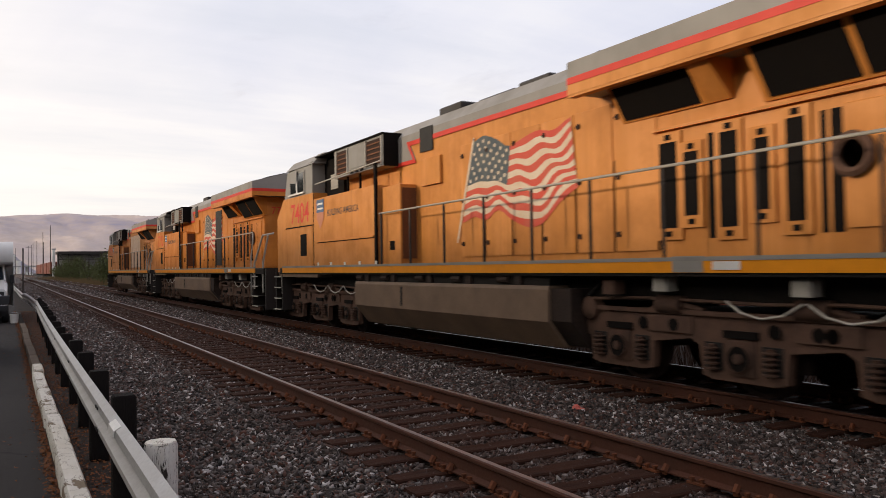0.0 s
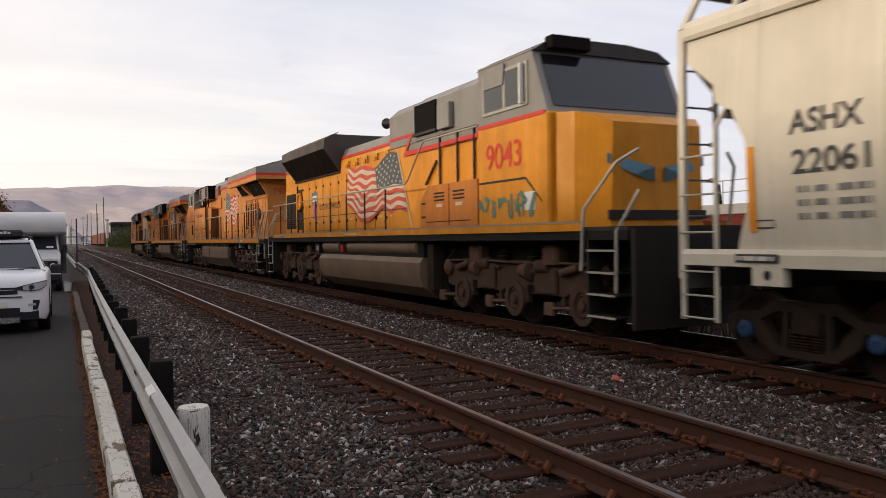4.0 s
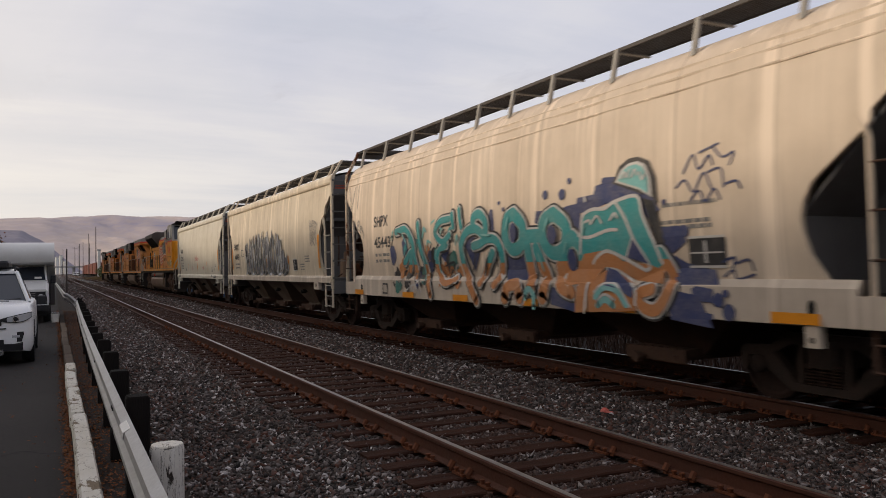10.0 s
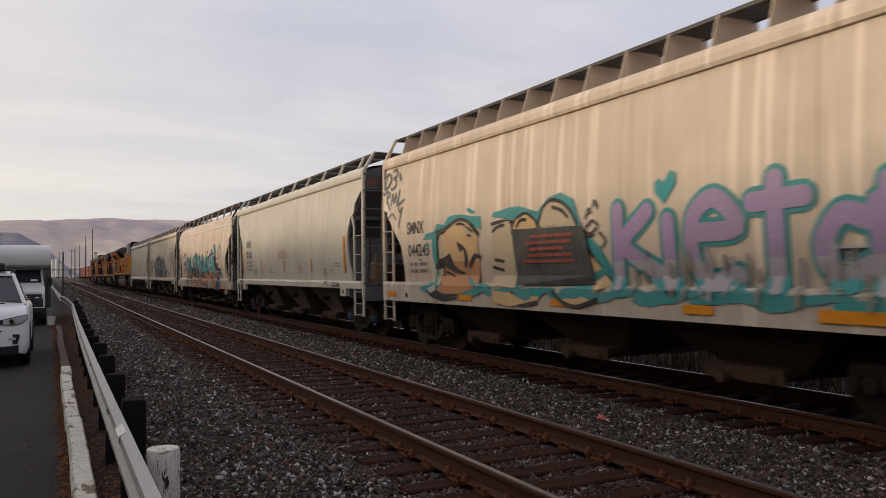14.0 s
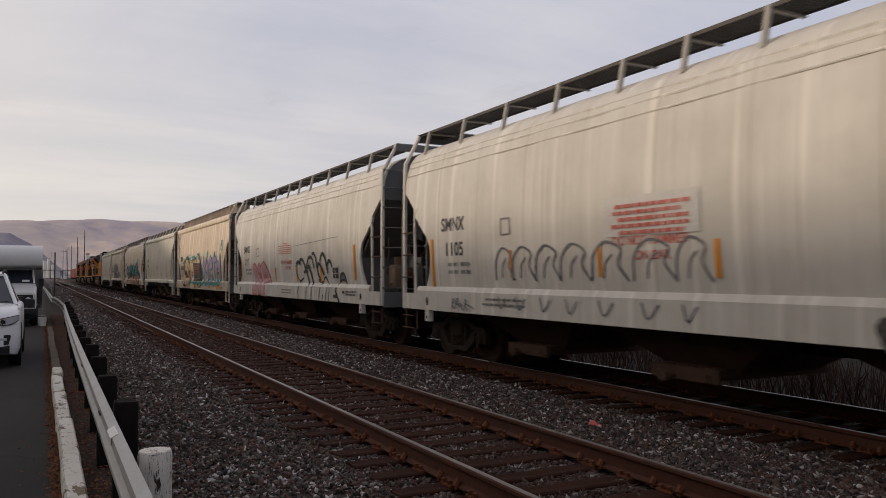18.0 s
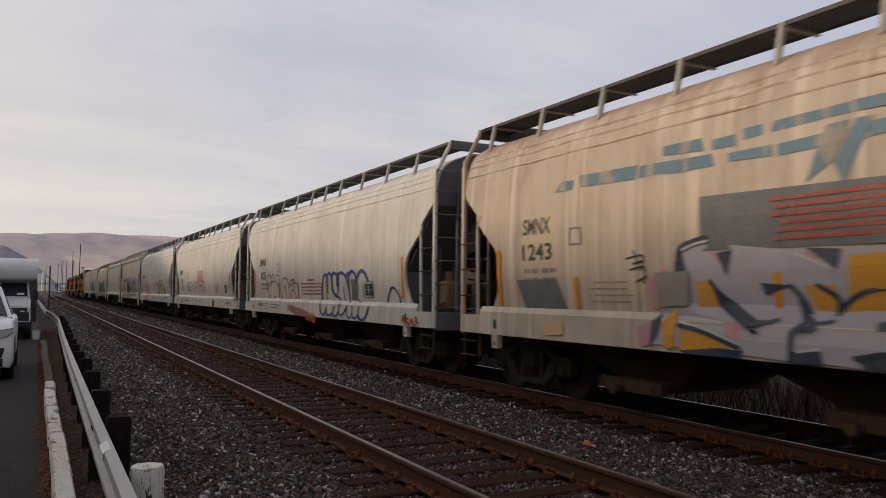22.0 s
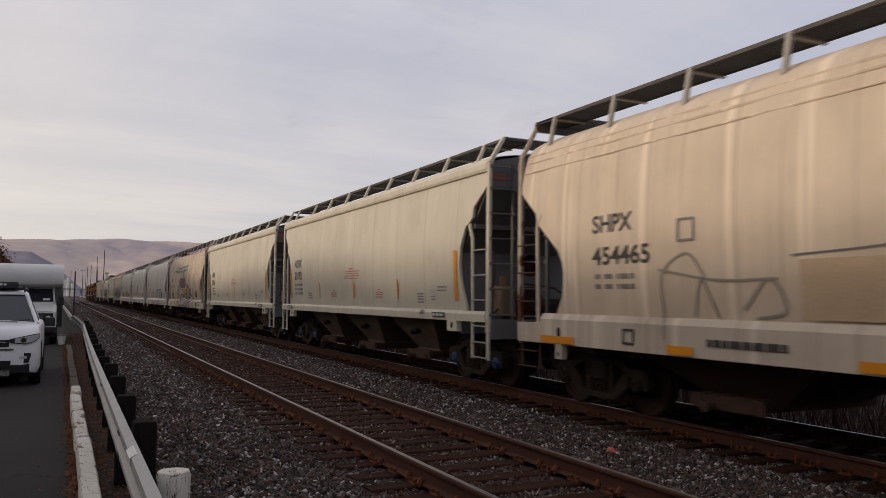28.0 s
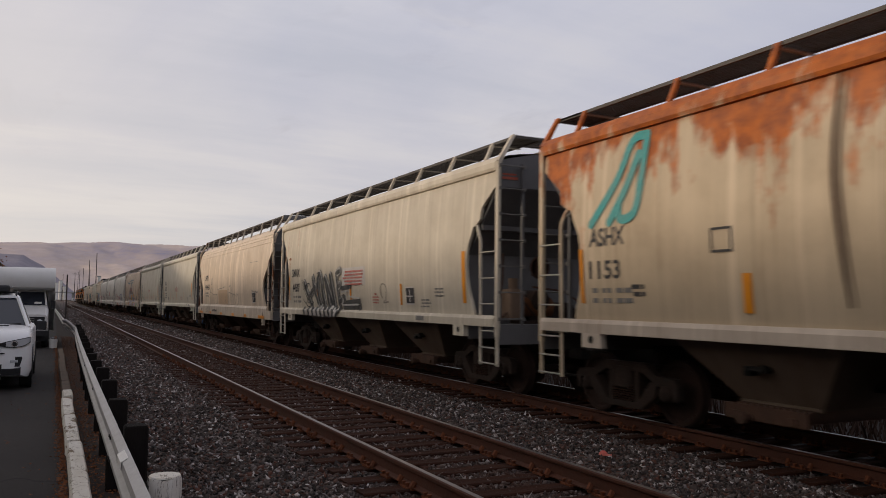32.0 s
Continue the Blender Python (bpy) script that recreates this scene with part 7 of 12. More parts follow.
    for x, y, z, d in ((-0.70, 0.1, 4.74, 1), (-0.42, 0.1, 4.82, 1), (-0.12, 0.0, 4.74, -1), (0.12, 0.1, 4.72, 1)):
        part("bell", Shape().disc((x, y, z), (0, d, 0.1), [(-0.15, 0.05), (0.15, 0.06), (0.40, 0.09), (0.50, 0.15), (0.50, 0.12)], 12), "black", horn, "black horn bell", 40)
    # electrical cabinets behind the cab
    P("grey_block", Shape().prism("y", [(-1.05, 3.95), (1.05, 3.95), (1.05, 4.75), (0.8, 4.97), (-0.8, 4.97), (-1.05, 4.75)], -2.2, -0.5), "loco_grey", "grey raised roof block")
    P("block_lower", Shape().box(-1.02, 1.02, -6.15, -0.5, 1.78, 3.97), body, "yellow cabinet wall")
    for sx in (-1, 1):
        P("grey_zigzag", Shape().prism("x", [(-1.95, 4.18), (-1.50, 3.72), (-6.15, 3.72), (-6.15, 4.18)], sx * 1.021, sx * 1.030), "loco_grey")
        P("red_line", Shape().box(sx * 1.051, sx * 1.060, -1.93, -0.5, 4.13, 4.20), "red", "red stripe")
        P("red_zigzag", Shape().prism("x", [(-1.86, 4.20), (-2.02, 4.20), (-1.62, 3.79), (-6.15, 3.79), (-6.15, 3.68), (-1.40, 3.68)], sx * 1.052, sx * 1.062), "red", "red zigzag stripe")
        P("conduit", Shape().tube([(sx * 1.05, -2.7, 2.9), (sx * 1.05, -3.3, 3.4)], 0.028), "truck_tan", "slanting brown pipe")
        P("walkway_cabinet", Shape().prism("x", [(-6.08, 1.88), (-6.08, 2.78), (-3.80, 2.78), (-3.38, 2.46), (-3.38, 1.88)], min(sx * 1.0, sx * 1.5), max(sx * 1.0, sx * 1.5)), "orange", "rust-stained walkway cabinet")
        P("cabinet_seam", Shape().box(sx * 1.50, sx * 1.504, -4.85, -4.82, 1.9, 2.76), "rust_dark")
        P("cabinet_seam", Shape().box(sx * 1.50, sx * 1.504, -5.8, -3.7, 1.98, 2.0), "rust_dark")
        for zz in (2.08, 2.38):
            P("cabinet_slot", Shape().box(sx * 1.50, sx * 1.508, -3.66, -3.44, zz, zz + 0.045), "black", "small black slot")
        for a in (-4.36, -5.28):
            P("cabinet_print", Shape().box(sx * 1.50, sx * 1.503, a - 0.14, a + 0.14, 2.30, 2.37), "flag_white", "small pale print")
            for k in range(3):
                P("cabinet_slot", Shape().box(sx * 1.50, sx * 1.508, a - 0.25, a + 0.25, 2.43 + 0.075 * k, 2.465 + 0.075 * k), "black", "small black slot")
    P("inverter_roof", Shape().prism("y", [(-1.07, 3.96), (1.07, 3.96), (1.08, 4.78), (0.8, 5.0), (-0.8, 5.0), (-1.08, 4.78)], -6.15, -2.2), "loco_grey", "grey equipment roof")
    for sx in (-1, 1):
        P("louvre", Shape().box(sx * 1.07, sx * 1.12, -3.42, -2.24, 4.12, 4.78), "flat_black", "black louvre")
        P("louvre_ledge", Shape().box(sx * 1.07, sx * 1.16, -3.48, -2.2, 4.06, 4.12), "loco_dark")
        P("filter_frame", Shape().soft_box(min(sx * 1.07, sx * 1.2), max(sx * 1.07, sx * 1.2), -4.25, -3.64, 4.05, 4.60, 0.02), "loco_grey", "pale grey box")
        for yy in (-3.5, -4.37, -5.14, -5.39):
            P("wall_conduit", Shape().tube([(sx * 1.06, yy, 3.95), (sx * 1.06, yy, 2.75)], 0.028), "loco_dark", "dark upright conduit")
    # cab and nose
    P("cab_lower", Shape().soft_box(-1.52, 1.52, -8.6, -6.15, 1.78, 3.72, 0.04), body, "yellow cab side")
    P("cab_upper", Shape().prism("x", [(-6.15, 3.72), (-6.15, 4.86), (-8.05, 4.86), (-8.55, 3.72)], -1.49, 1.49), "loco_grey", "grey upper cab")
    P("cab_roof", Shape().prism("y", [(-1.50, 4.82), (1.50, 4.82), (1.2, 5.0), (0.5, 5.07), (-0.5, 5.07), (-1.2, 5.0)], -8.15, -6.1), "loco_dark", "dark cab roof", 30)
    for sx in (-1, 1):
        w = P("cab_window", Shape().box(sx * 1.49, sx * 1.515, -7.95, -6.35, 3.92, 4.68), "rail_white", "pale window frame")
        part("pane", Shape().box(sx * 1.515, sx * 1.522, -7.1, -6.42, 3.98, 4.62).box(sx * 1.515, sx * 1.522, -7.88, -7.2, 3.98, 4.62), "screen_dark", w, "dark glass")
        P("cab_red_line", Shape().box(sx * 1.52, sx * 1.53, -8.5, -6.17, 3.68, 3.75), "red")
        P("window_shade", Shape().box(sx * 1.52, sx * 1.6, -7.85, -7.8, 3.95, 4.65), "white")
        P("shade_flap", Shape().prism("x", [(-6.4, 4.78), (-7.2, 4.78), (-7.15, 4.40), (-6.45, 4.40)], sx * 1.525, sx * 1.54), "loco_grey", "folded grey sun shade")
        P("cab_seam", Shape().prism("x", [(-6.2, 2.68), (-7.9, 2.68), (-8.4, 2.25), (-8.4, 2.22), (-7.88, 2.64), (-6.2, 2.64)], sx * 1.521, sx * 1.527), "loco_dark")
        P("cab_patch", Shape().box(sx * 1.521, sx * 1.528, -8.2, -7.85, 2.1, 2.42), "white", "pale square patch")
    windscreen = P("windscreen", Shape().add([(-1.35, -8.10, 4.76), (1.35, -8.10, 4.76), (1.35, -8.51, 3.82), (-1.35, -8.51, 3.82)], [(0, 1, 2, 3)]), "screen_dark", "sloping dark windscreen")
    windscreen.matrix_basis = pose(0, -0.02, 0.01)
    P("number_board", Shape().soft_box(-1.25, -0.45, -8.35, -8.10, 4.84, 5.06, 0.02), "flat_black", "black number board")
    nose = [[(-1.45, -8.4, 1.78), (1.45, -8.4, 1.78), (1.45, -8.4, 3.70), (-1.45, -8.4, 3.70)], [(-1.30, -9.0, 1.78), (1.30, -9.0, 1.78), (1.28, -9.0, 3.66), (-1.28, -9.0, 3.66)], [(-0.95, -9.5, 1.78), (0.95, -9.5, 1.78), (0.90, -9.5, 3.45), (-0.90, -9.5, 3.45)]]
    P("nose", Shape().loft(nose), body, "tapered yellow nose")
    P("nose_wings", Shape().add([(-1.0, -9.46, 2.95), (-0.1, -9.53, 2.75), (-0.1, -9.53, 2.5), (-0.5, -9.52, 2.62), (-1.0, -9.46, 2.80)], [(0, 1, 2, 3, 4), (4, 3, 2, 1, 0)]).mirror("x").moved(0, -0.012, 0), "sky_blue", "blue and white wing emblem")
    P("nose_band", Shape().box(-1.0, 1.0, -9.53, -9.48, 1.9, 2.05), "loco_dark")
    plane_text(g, "9043", 0.66, -6.48, 2.90, -1.532, "red", "red cab number")
    waving_flag(g, 2.85, 2.25, 3.80, 1.66, -1.034, True)
    arc = [(0.31 - 0.31 * math.cos(a * math.pi / 8), -0.02 - 0.13 * math.sin(a * math.pi / 8)) for a in range(9)]
    on_plane(g, "shield_emblem", [[(0.62, 0.55), (0, 0.55)] + arc], 6.82, 2.42, -0.997, "pink", "pink and red shield emblem")
    for k in range(4):
        on_plane(g, "shield_stripe", [rect(0.06 + 0.15 * k, 0.12 + 0.15 * k, -0.08, 0.46)], 6.82, 2.42, -1.0, "red_faded", "red stripe of the shield")
    on_plane(g, "shield_band", [[(-0.02, 0.44), (0.64, 0.44), (0.64, 0.84), (0.48, 0.80), (0.31, 0.88), (0.14, 0.80), (-0.02, 0.84)]], 6.82, 2.42, -1.0, "shield_blue", "blue top of the shield")
    for a in (0.50, 0.63):
        on_plane(g, "shield_bar", [rect(0.05, 0.57, a, a + 0.08)], 6.82, 2.42, -1.003, "white", "pale bar on the shield")
    plane_text(g, "BUILDING AMERICA", 0.25, 5.98, 2.62, -0.997, "letter", "small dark words on the hood")
    for y in (-0.3, 0.5, 2.9, 4.5, 6.1):
        on_plane(g, "hood_notice", [rect(0, 0.26, 0, 0.05)], y, 2.22, -0.997, "flag_white", "small pale notice")
    rng = random.Random(77)
    for k in range(8):
        u = 0.25 * k
        pts = [(u + rng.uniform(-0.06, 0.2), rng.uniform(0, 0.4)) for _ in range(5)]
        on_plane(g, "scribble", ribbon(pts, 0.06), -6.25, 2.0, -1.532, "teal_dark", "teal graffiti scribble")
    for sx in (-1, 1):
        handrail(g, [(sx * 1.48, -6.1, 3.80), (sx * 1.48, -3.55, 3.80), (sx * 1.48, -3.42, 3.72), (sx * 1.48, -2.6, 2.98), (sx * 1.48, -2.45, 2.92), (sx * 1.48, 9.9, 2.92), (sx * 1.48, 10.34, 2.92)])
        for k in range(8):
            P("stanchion", Shape().cyl((sx * 1.48, -1.2 + 1.5 * k, 1.76), (sx * 1.48, -1.2 + 1.5 * k, 2.88), 0.022, 6), "loco_dark", "dark upright of the railing")
        handrail(g, [(sx * 1.48, 10.62, 0.75), (sx * 1.48, 10.62, 2.1), (sx * 1.3, 10.62, 2.7)], "step_rail", 0.024)
        handrail(g, [(sx * 1.50, 11.15, 0.95), (sx * 1.50, 11.2, 1.95), (sx * 1.3, 10.9, 2.6), (sx * 1.0, 10.8, 2.75)], "step_rail", 0.024)
        handrail(g, [(sx * 1.50, -9.45, 1.1), (sx * 1.52, -9.55, 2.05), (sx * 1.2, -9.95, 2.75), (sx * 0.9, -10.1, 2.95)], "step_rail", 0.028)
        handrail(g, [(sx * 1.50, -10.3, 0.8), (sx * 1.52, -10.35, 1.7), (sx * 1.3, -10.6, 2.3)], "step_rail", 0.028)
        handrail(g, [(sx * 1.48, -2.5, 2.35), (sx * 1.48, 10.3, 2.35)], "lower_rail", 0.011, "loco_dark")
        steps(g, 10.72, 1, sx, 1.76)
        steps(g, -10.0, -1, sx, 1.76)
    for sy, y in ((-1, -10.65), (1, 11.1)):
        P("pilot", Shape().box(-1.5, 1.5, y, y + sy * 0.08, 0.30, 1.74), "loco_dark", "dark end plate")
        P("coupler", Shape().box(-0.17, 0.17, y, y + sy * 0.28, 0.72, 1.02).soft_box(-0.2, 0.2, y + sy * 0.26 - (0.24 if sy < 0 else 0), y + sy * 0.26 + (0 if sy < 0 else 0.24), 0.7, 1.05, 0.05), "under", "knuckle coupler")
        P("air_hose", Shape().tube([(0.5, y, 1.2), (0.55, y + sy * 0.25, 0.7), (0.3, y + sy * 0.4, 0.5)], 0.03).tube([(-0.5, y, 1.3), (-0.55, y + sy * 0.2, 0.8), (-0.45, y + sy * 0.35, 0.55)], 0.03), "black", "hanging air hoses")
    P("lower_box", Shape().box(-1.35, -0.9, -3.7, -3.4, 0.5, 1.5), "truck_dark")
    P("valve_box", Shape().soft_box(-1.4, -1.05, 4.75, 5.25, 1.2, 1.56, 0.03), "black", "black valve box")
    P("valve_label", Shape().box(-1.412, -1.40, 4.8, 5.0, 1.3, 1.45), "rail_white")
    loco_truck(g, 7.65, chains=False)
    loco_truck(g, -6.92, chains=False)
    return g


make_ge(59.4, "orange_pale", "7728", "orange lead locomotive with pale faded side panels")
make_ge(36.15, "orange", "7710", "orange diesel locomotive with an open black hood door", True)
make_ge(12.88, "orange_faded", "7404", "sun-faded orange diesel locomotive with a waving flag on its hood")
make_emd(-9.8)

# ------------------------------------------------------------------ surroundings


def build_hills():
    """Bare grass hills: far ridges with gullies, each one a thick relief."""
    def ridge(name, y0, crest, depth, mat, label, seed):
        noise_off = Vector((seed * 3.7, seed * 1.3, 0))
        n, m = 220, 26
        x0, x1 = crest[0][0], crest[-1][0]
        v = []
        for i in range(n + 1):
            x = x0 + (x1 - x0) * i / n
            h = lerp_table(crest, x)
            for j in range(m + 1):
                k = j / m
                g = noise.fractal(Vector((x * 0.004, k * 2.2, 0)) + noise_off, 1.0, 2.0, 5)
                fold = abs(noise.fractal(Vector((x * 0.0042 + 1.9 * k, k * 0.9 + 0.3, 5)) + noise_off, 1.0, 2.0, 4))
                z = h * math.sin(k * math.pi / 2) ** 0.8 + (g * 0.03 - 0.42 * max(0.0, 0.30 - fold)) * h * math.sin(k * math.pi)
                v.append((x, y0 + depth * k + g * 60 * (1 - k), max(z, -1) - 0.5))
        f = [(i * (m + 1) + j, (i + 1) * (m + 1) + j, (i + 1) * (m + 1) + j + 1, i * (m + 1) + j + 1) for i in range(n) for j in range(m)]
        tagged(part(name, Shape().add(v, f), mat, smooth=60), label, "hill", kind="structure")
    ridge("hill_far", 2300, [(-1500, 186), (-187, 194), (-98, 199), (12, 203), (68, 209), (184, 211), (385, 211), (715, 213), (1000, 190), (1400, 80), (1800, 20)], 900, MAT["hill"], "bare pale tan hills under an overcast sky, lavender shade painted in", 2)
    ridge("hill_side", 1500, [(-1300, 106), (-117, 100), (-62, 97), (-51, 89), (-23, 74), (-2, 55), (30, 25), (60, 0)], 500, MAT["hill_shade"], "darker scrubby bluff in front of the hills, shade painted in", 7)


# sunlit tan, lavender shade and blue haze are put into the hills' colours
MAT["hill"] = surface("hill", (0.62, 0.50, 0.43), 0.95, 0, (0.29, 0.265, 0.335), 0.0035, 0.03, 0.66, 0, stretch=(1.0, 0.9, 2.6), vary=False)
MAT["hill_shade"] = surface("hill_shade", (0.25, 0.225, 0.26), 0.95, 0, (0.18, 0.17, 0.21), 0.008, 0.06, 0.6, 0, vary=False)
MAT["bark"] = surface("bark", (0.07, 0.05, 0.04), 0.95, 0, None, 4, 30, 0.5, 0.6, 0.02)
MAT["pole_wood"] = surface("pole_wood", (0.065, 0.05, 0.045), 0.9, 0, None, 2, 20, 0.4, 0.3, 0.01)
MAT["dry_grass"] = surface("dry_grass", (0.20, 0.13, 0.06), 0.9, 0, (0.12, 0.08, 0.04), 2, 10, 0.5, 0)
MAT["leaf_green"] = surface("leaf_green", (0.085, 0.105, 0.034), 0.8, 0, (0.10, 0.085, 0.03), 1.0, 6, 0.6, 0)
MAT["leaf_rust"] = surface("leaf_rust", (0.20, 0.075, 0.03), 0.8, 0, (0.13, 0.06, 0.03), 1.0, 6, 0.6, 0)
MAT["conifer"] = surface("conifer", (0.025, 0.035, 0.022), 0.85, 0, None, 2, 10, 0.5, 0)
MAT["brush"] = surface("brush", (0.058, 0.032, 0.022), 0.9, 0, (0.032, 0.021, 0.015), 3, 20, 0.5, 0)
MAT["brick"] = surface("brick", (0.17, 0.034, 0.021), 0.85, 0, (0.11, 0.026, 0.019), 2, 40, 0.4, 0.2)
MAT["mortar"] = surface("mortar", (0.30, 0.24, 0.20), 0.9, 0, None, 4, 60, 0.4, 0.2)
MAT["concrete"] = surface("concrete", (0.36, 0.35, 0.335), 0.85, 0, (0.25, 0.24, 0.23), 2, 40, 0.4, 0.2)
MAT["car_white"] = surface("car_white", (0.74, 0.74, 0.75), 0.22, 0, (0.66, 0.66, 0.67), 2, 60, 0.15, 0.0)
MAT["rv_white"] = surface("rv_white", (0.66, 0.65, 0.635), 0.4, 0, (0.50, 0.48, 0.45), 1.2, 40, 0.35, 0.03)
MAT["rv_grey"] = surface("rv_grey", (0.30, 0.285, 0.27), 0.55, 0, None, 1.5, 40, 0.35, 0.03)
MAT["plastic"] = surface("plastic", (0.022, 0.022, 0.024), 0.5, 0, None, 4, 60, 0.3, 0.05)
MAT["tyre"] = surface("tyre", (0.02, 0.02, 0.021), 0.85, 0, (0.05, 0.045, 0.04), 6, 60, 0.4, 0.2)
MAT["chrome"] = surface("chrome", (0.6, 0.6, 0.62), 0.25, 1.0, None, 6, 60, 0.2, 0.0)
MAT["screen"] = glass_mat("screen", (0.022, 0.026, 0.036), 0.05)
MAT["lamp_glass"] = glass_mat("lamp_glass", (0.42, 0.43, 0.45), 0.1)
MAT["boxcar_red"] = surface("boxcar_red", (0.16, 0.04, 0.025), 0.7, 0, (0.10, 0.03, 0.02), 0.5, 10, 0.4, 0.05)
build_hills()


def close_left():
    """Unseen slab added across the lot; keeps low sun off everything below its top."""
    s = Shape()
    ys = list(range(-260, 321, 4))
    # raised beyond y 57 so that the far locomotives fall into shade
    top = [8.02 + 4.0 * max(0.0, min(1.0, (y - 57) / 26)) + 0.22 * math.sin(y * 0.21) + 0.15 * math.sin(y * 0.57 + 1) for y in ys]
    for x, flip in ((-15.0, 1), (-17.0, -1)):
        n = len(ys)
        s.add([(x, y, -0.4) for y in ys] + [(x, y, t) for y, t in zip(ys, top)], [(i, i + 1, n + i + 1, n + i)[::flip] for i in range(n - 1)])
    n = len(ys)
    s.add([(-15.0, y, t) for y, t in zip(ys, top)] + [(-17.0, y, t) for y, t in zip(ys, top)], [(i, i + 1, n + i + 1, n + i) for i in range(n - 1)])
    tagged(part("backdrop_trees", s, "conifer"), "unseen dark slab added across the parking lot to shade the train", "trees", kind="structure")


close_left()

# ------------------------------------------------------------------ lettering and graffiti on the cars
LAYER = [0]


def lift_next(base=0.008):
    LAYER[0] = (LAYER[0] + 1) % 40
    return base + 0.0003 * LAYER[0]


def paint_x(kind, z):
    if kind == "round":
        return 1.606 if z < 1.35 else max(side_x(kind, z), 1.606 - 0.61 * (z - 1.35) if z < 1.44 else 0)
    return 1.606 if z < 1.41 else max(side_x(kind, z), 1.606 - 0.5 * (z - 1.41) if z < 1.46 else 0)


def conform(me, kind, y0, z0, lift):
    """Lays flat paint (x along the car, y up) on the near side of a car, over the sill as well."""
    for v in me.vertices:
        u, w = v.co.x, v.co.y
        z, y = z0 + w, y0 - u
        v.co = (-(paint_x(kind, z) + wave(y) * (1 if z > 1.45 else 0) + lift), y, z)


def clip_z(polys, z, above):
    out = []
    for p in polys:
        q = []
        for a, b in zip(p, p[1:] + p[:1]):
            ina, inb = (a[1] >= z) == above, (b[1] >= z) == above
            if ina:
                q.append(a)
            if ina != inb and abs(b[1] - a[1]) > 1e-9:
                k = (z - a[1]) / (b[1] - a[1])
                q.append((a[0] + (b[0] - a[0]) * k, z))
        if len(q) > 2:
            out.append(q)
    return out


# how far the painted marks sit ahead of a car's leading end in their own measure
SHIFT = (0.05, 0.20, 0.24, 0.30, 0.20, 0.28, 0.21, 0.10, 0.34, 0.22, 0.16, 0.08, 0.10, 0.0)


class Side:
    """The near side of one car as a surface to paint on; u metres from its leading end, z up."""

    def __init__(self, index):
        self.car, self.kind, self.L = CARS[index]
        self.shift = SHIFT[index]
        self.front = self.L / 2 + self.shift      # where u = 0 lies along the car

    def paint(self, name, polys, material, label, base=0.008):
        return part(name, flat_patch(self.kind, polys, self.front, 0.0, lift_next(base)), material, self.car, label)

    def text(self, u, z, body, size=0.36, material="letter", label="stencilled car marks", width=None):
        return lettering(self.car, self.kind, body, size, self.front - u, z, material, label, width)

    def print_rows(self, u, z, width, rows, gap=0.085, h=0.05, material="letter_pale", label="small unreadable print", ragged=0.15):
        return bars(self.car, self.kind, self.front - u, z, width, rows, gap, h, material, label, ragged, int(u * 7))

    def box(self, u0, u1, z0, z1, material, label, name="painted_panel"):
        return self.paint(name, [rect(u0, u1, z0, z1)], material, label, 0.0065)

    def square(self, u0, u1, z0, z1, t, material):
        return self.paint("outlined_square", [rect(u0, u1, z0, z0 + t), rect(u0, u1, z1 - t, z1), rect(u0, u0 + t, z0 + t, z1 - t), rect(u1 - t, u1, z0 + t, z1 - t)], material, "small outlined square")

    def code_plate(self, u, z, w=0.42, h=0.34):
        self.box(u, u + w, z, z + h, "letter", "black plate with white bars", "code_plate")
        self.paint("plate_print", [rect(u + 0.04, u + w - 0.04, z + h * 0.44, z + h * 0.5), rect(u + w * 0.45, u + w * 0.52, z + 0.03, z + h - 0.03), rect(u, u + w, z - 0.03, z), rect(u, u + w, z + h, z + h + 0.03)], "chalk", "white bars", 0.02)

    def strips(self, us, z0=1.66, z1=2.12, w=0.085):
        for u in us:
            self.paint("reflector_strip", [rect(u - w / 2, u + w / 2, z0, z1)], "reflect", "upright orange reflector strip", 0.011)

    def sill_strips(self, us, z0=1.02, z1=1.13, w=0.55):
        for u in us:
            self.paint("reflector_strip", [rect(u - w / 2, u + w / 2, z0, z1)], "reflect", "orange reflector strip on the sill", 0.016)

    def stroke(self, pts, w, material, label="sprayed line", base=0.008, split=None, taper=False):
        polys = ribbon(pts, w, 5, taper)
        if split:
            z, low = split
            self.paint("spray", clip_z(polys, z, True), material, label, base)
            lows = clip_z(polys, z, False)
            if lows:
                part("spray", flat_patch(self.kind, lows, self.front, 0.0, lift_next(base)), low, self.car, label)
        else:
            self.paint("spray", polys, material, label, base)

    def fat(self, lines, w, fill, coats, split=None, label="graffiti letter"):
        """Fat strokes in coats: each outline under the next, the fill on top."""
        for k, (extra, material) in enumerate(coats):
            for ln in lines:
                self.stroke(ln, w + extra, material, "outline of a graffiti letter", 0.008 + 0.013 * k)
        for ln in lines:
            self.stroke(ln, w, fill, label, 0.008 + 0.013 * len(coats), split)

    def ring(self, u, z, rx, rz, n=9):
        return [(u + rx * math.sin(2 * math.pi * k / n), z + rz * math.cos(2 * math.pi * k / n)) for k in range(n + 1)]

    def blob(self, u, z, rx, rz, material, label, base=0.008, seed=0, n=18, rough=0.12):
        rng = random.Random(seed)
        pts = [(u + rx * math.cos(2 * math.pi * k / n) * (1 + rng.uniform(-rough, rough)), z + rz * math.sin(2 * math.pi * k / n) * (1 + rng.uniform(-rough, rough))) for k in range(n)]
        self.paint("spray", [[(u, z), a, b] for a, b in zip(pts, pts[1:] + pts[:1])], material, label, base)

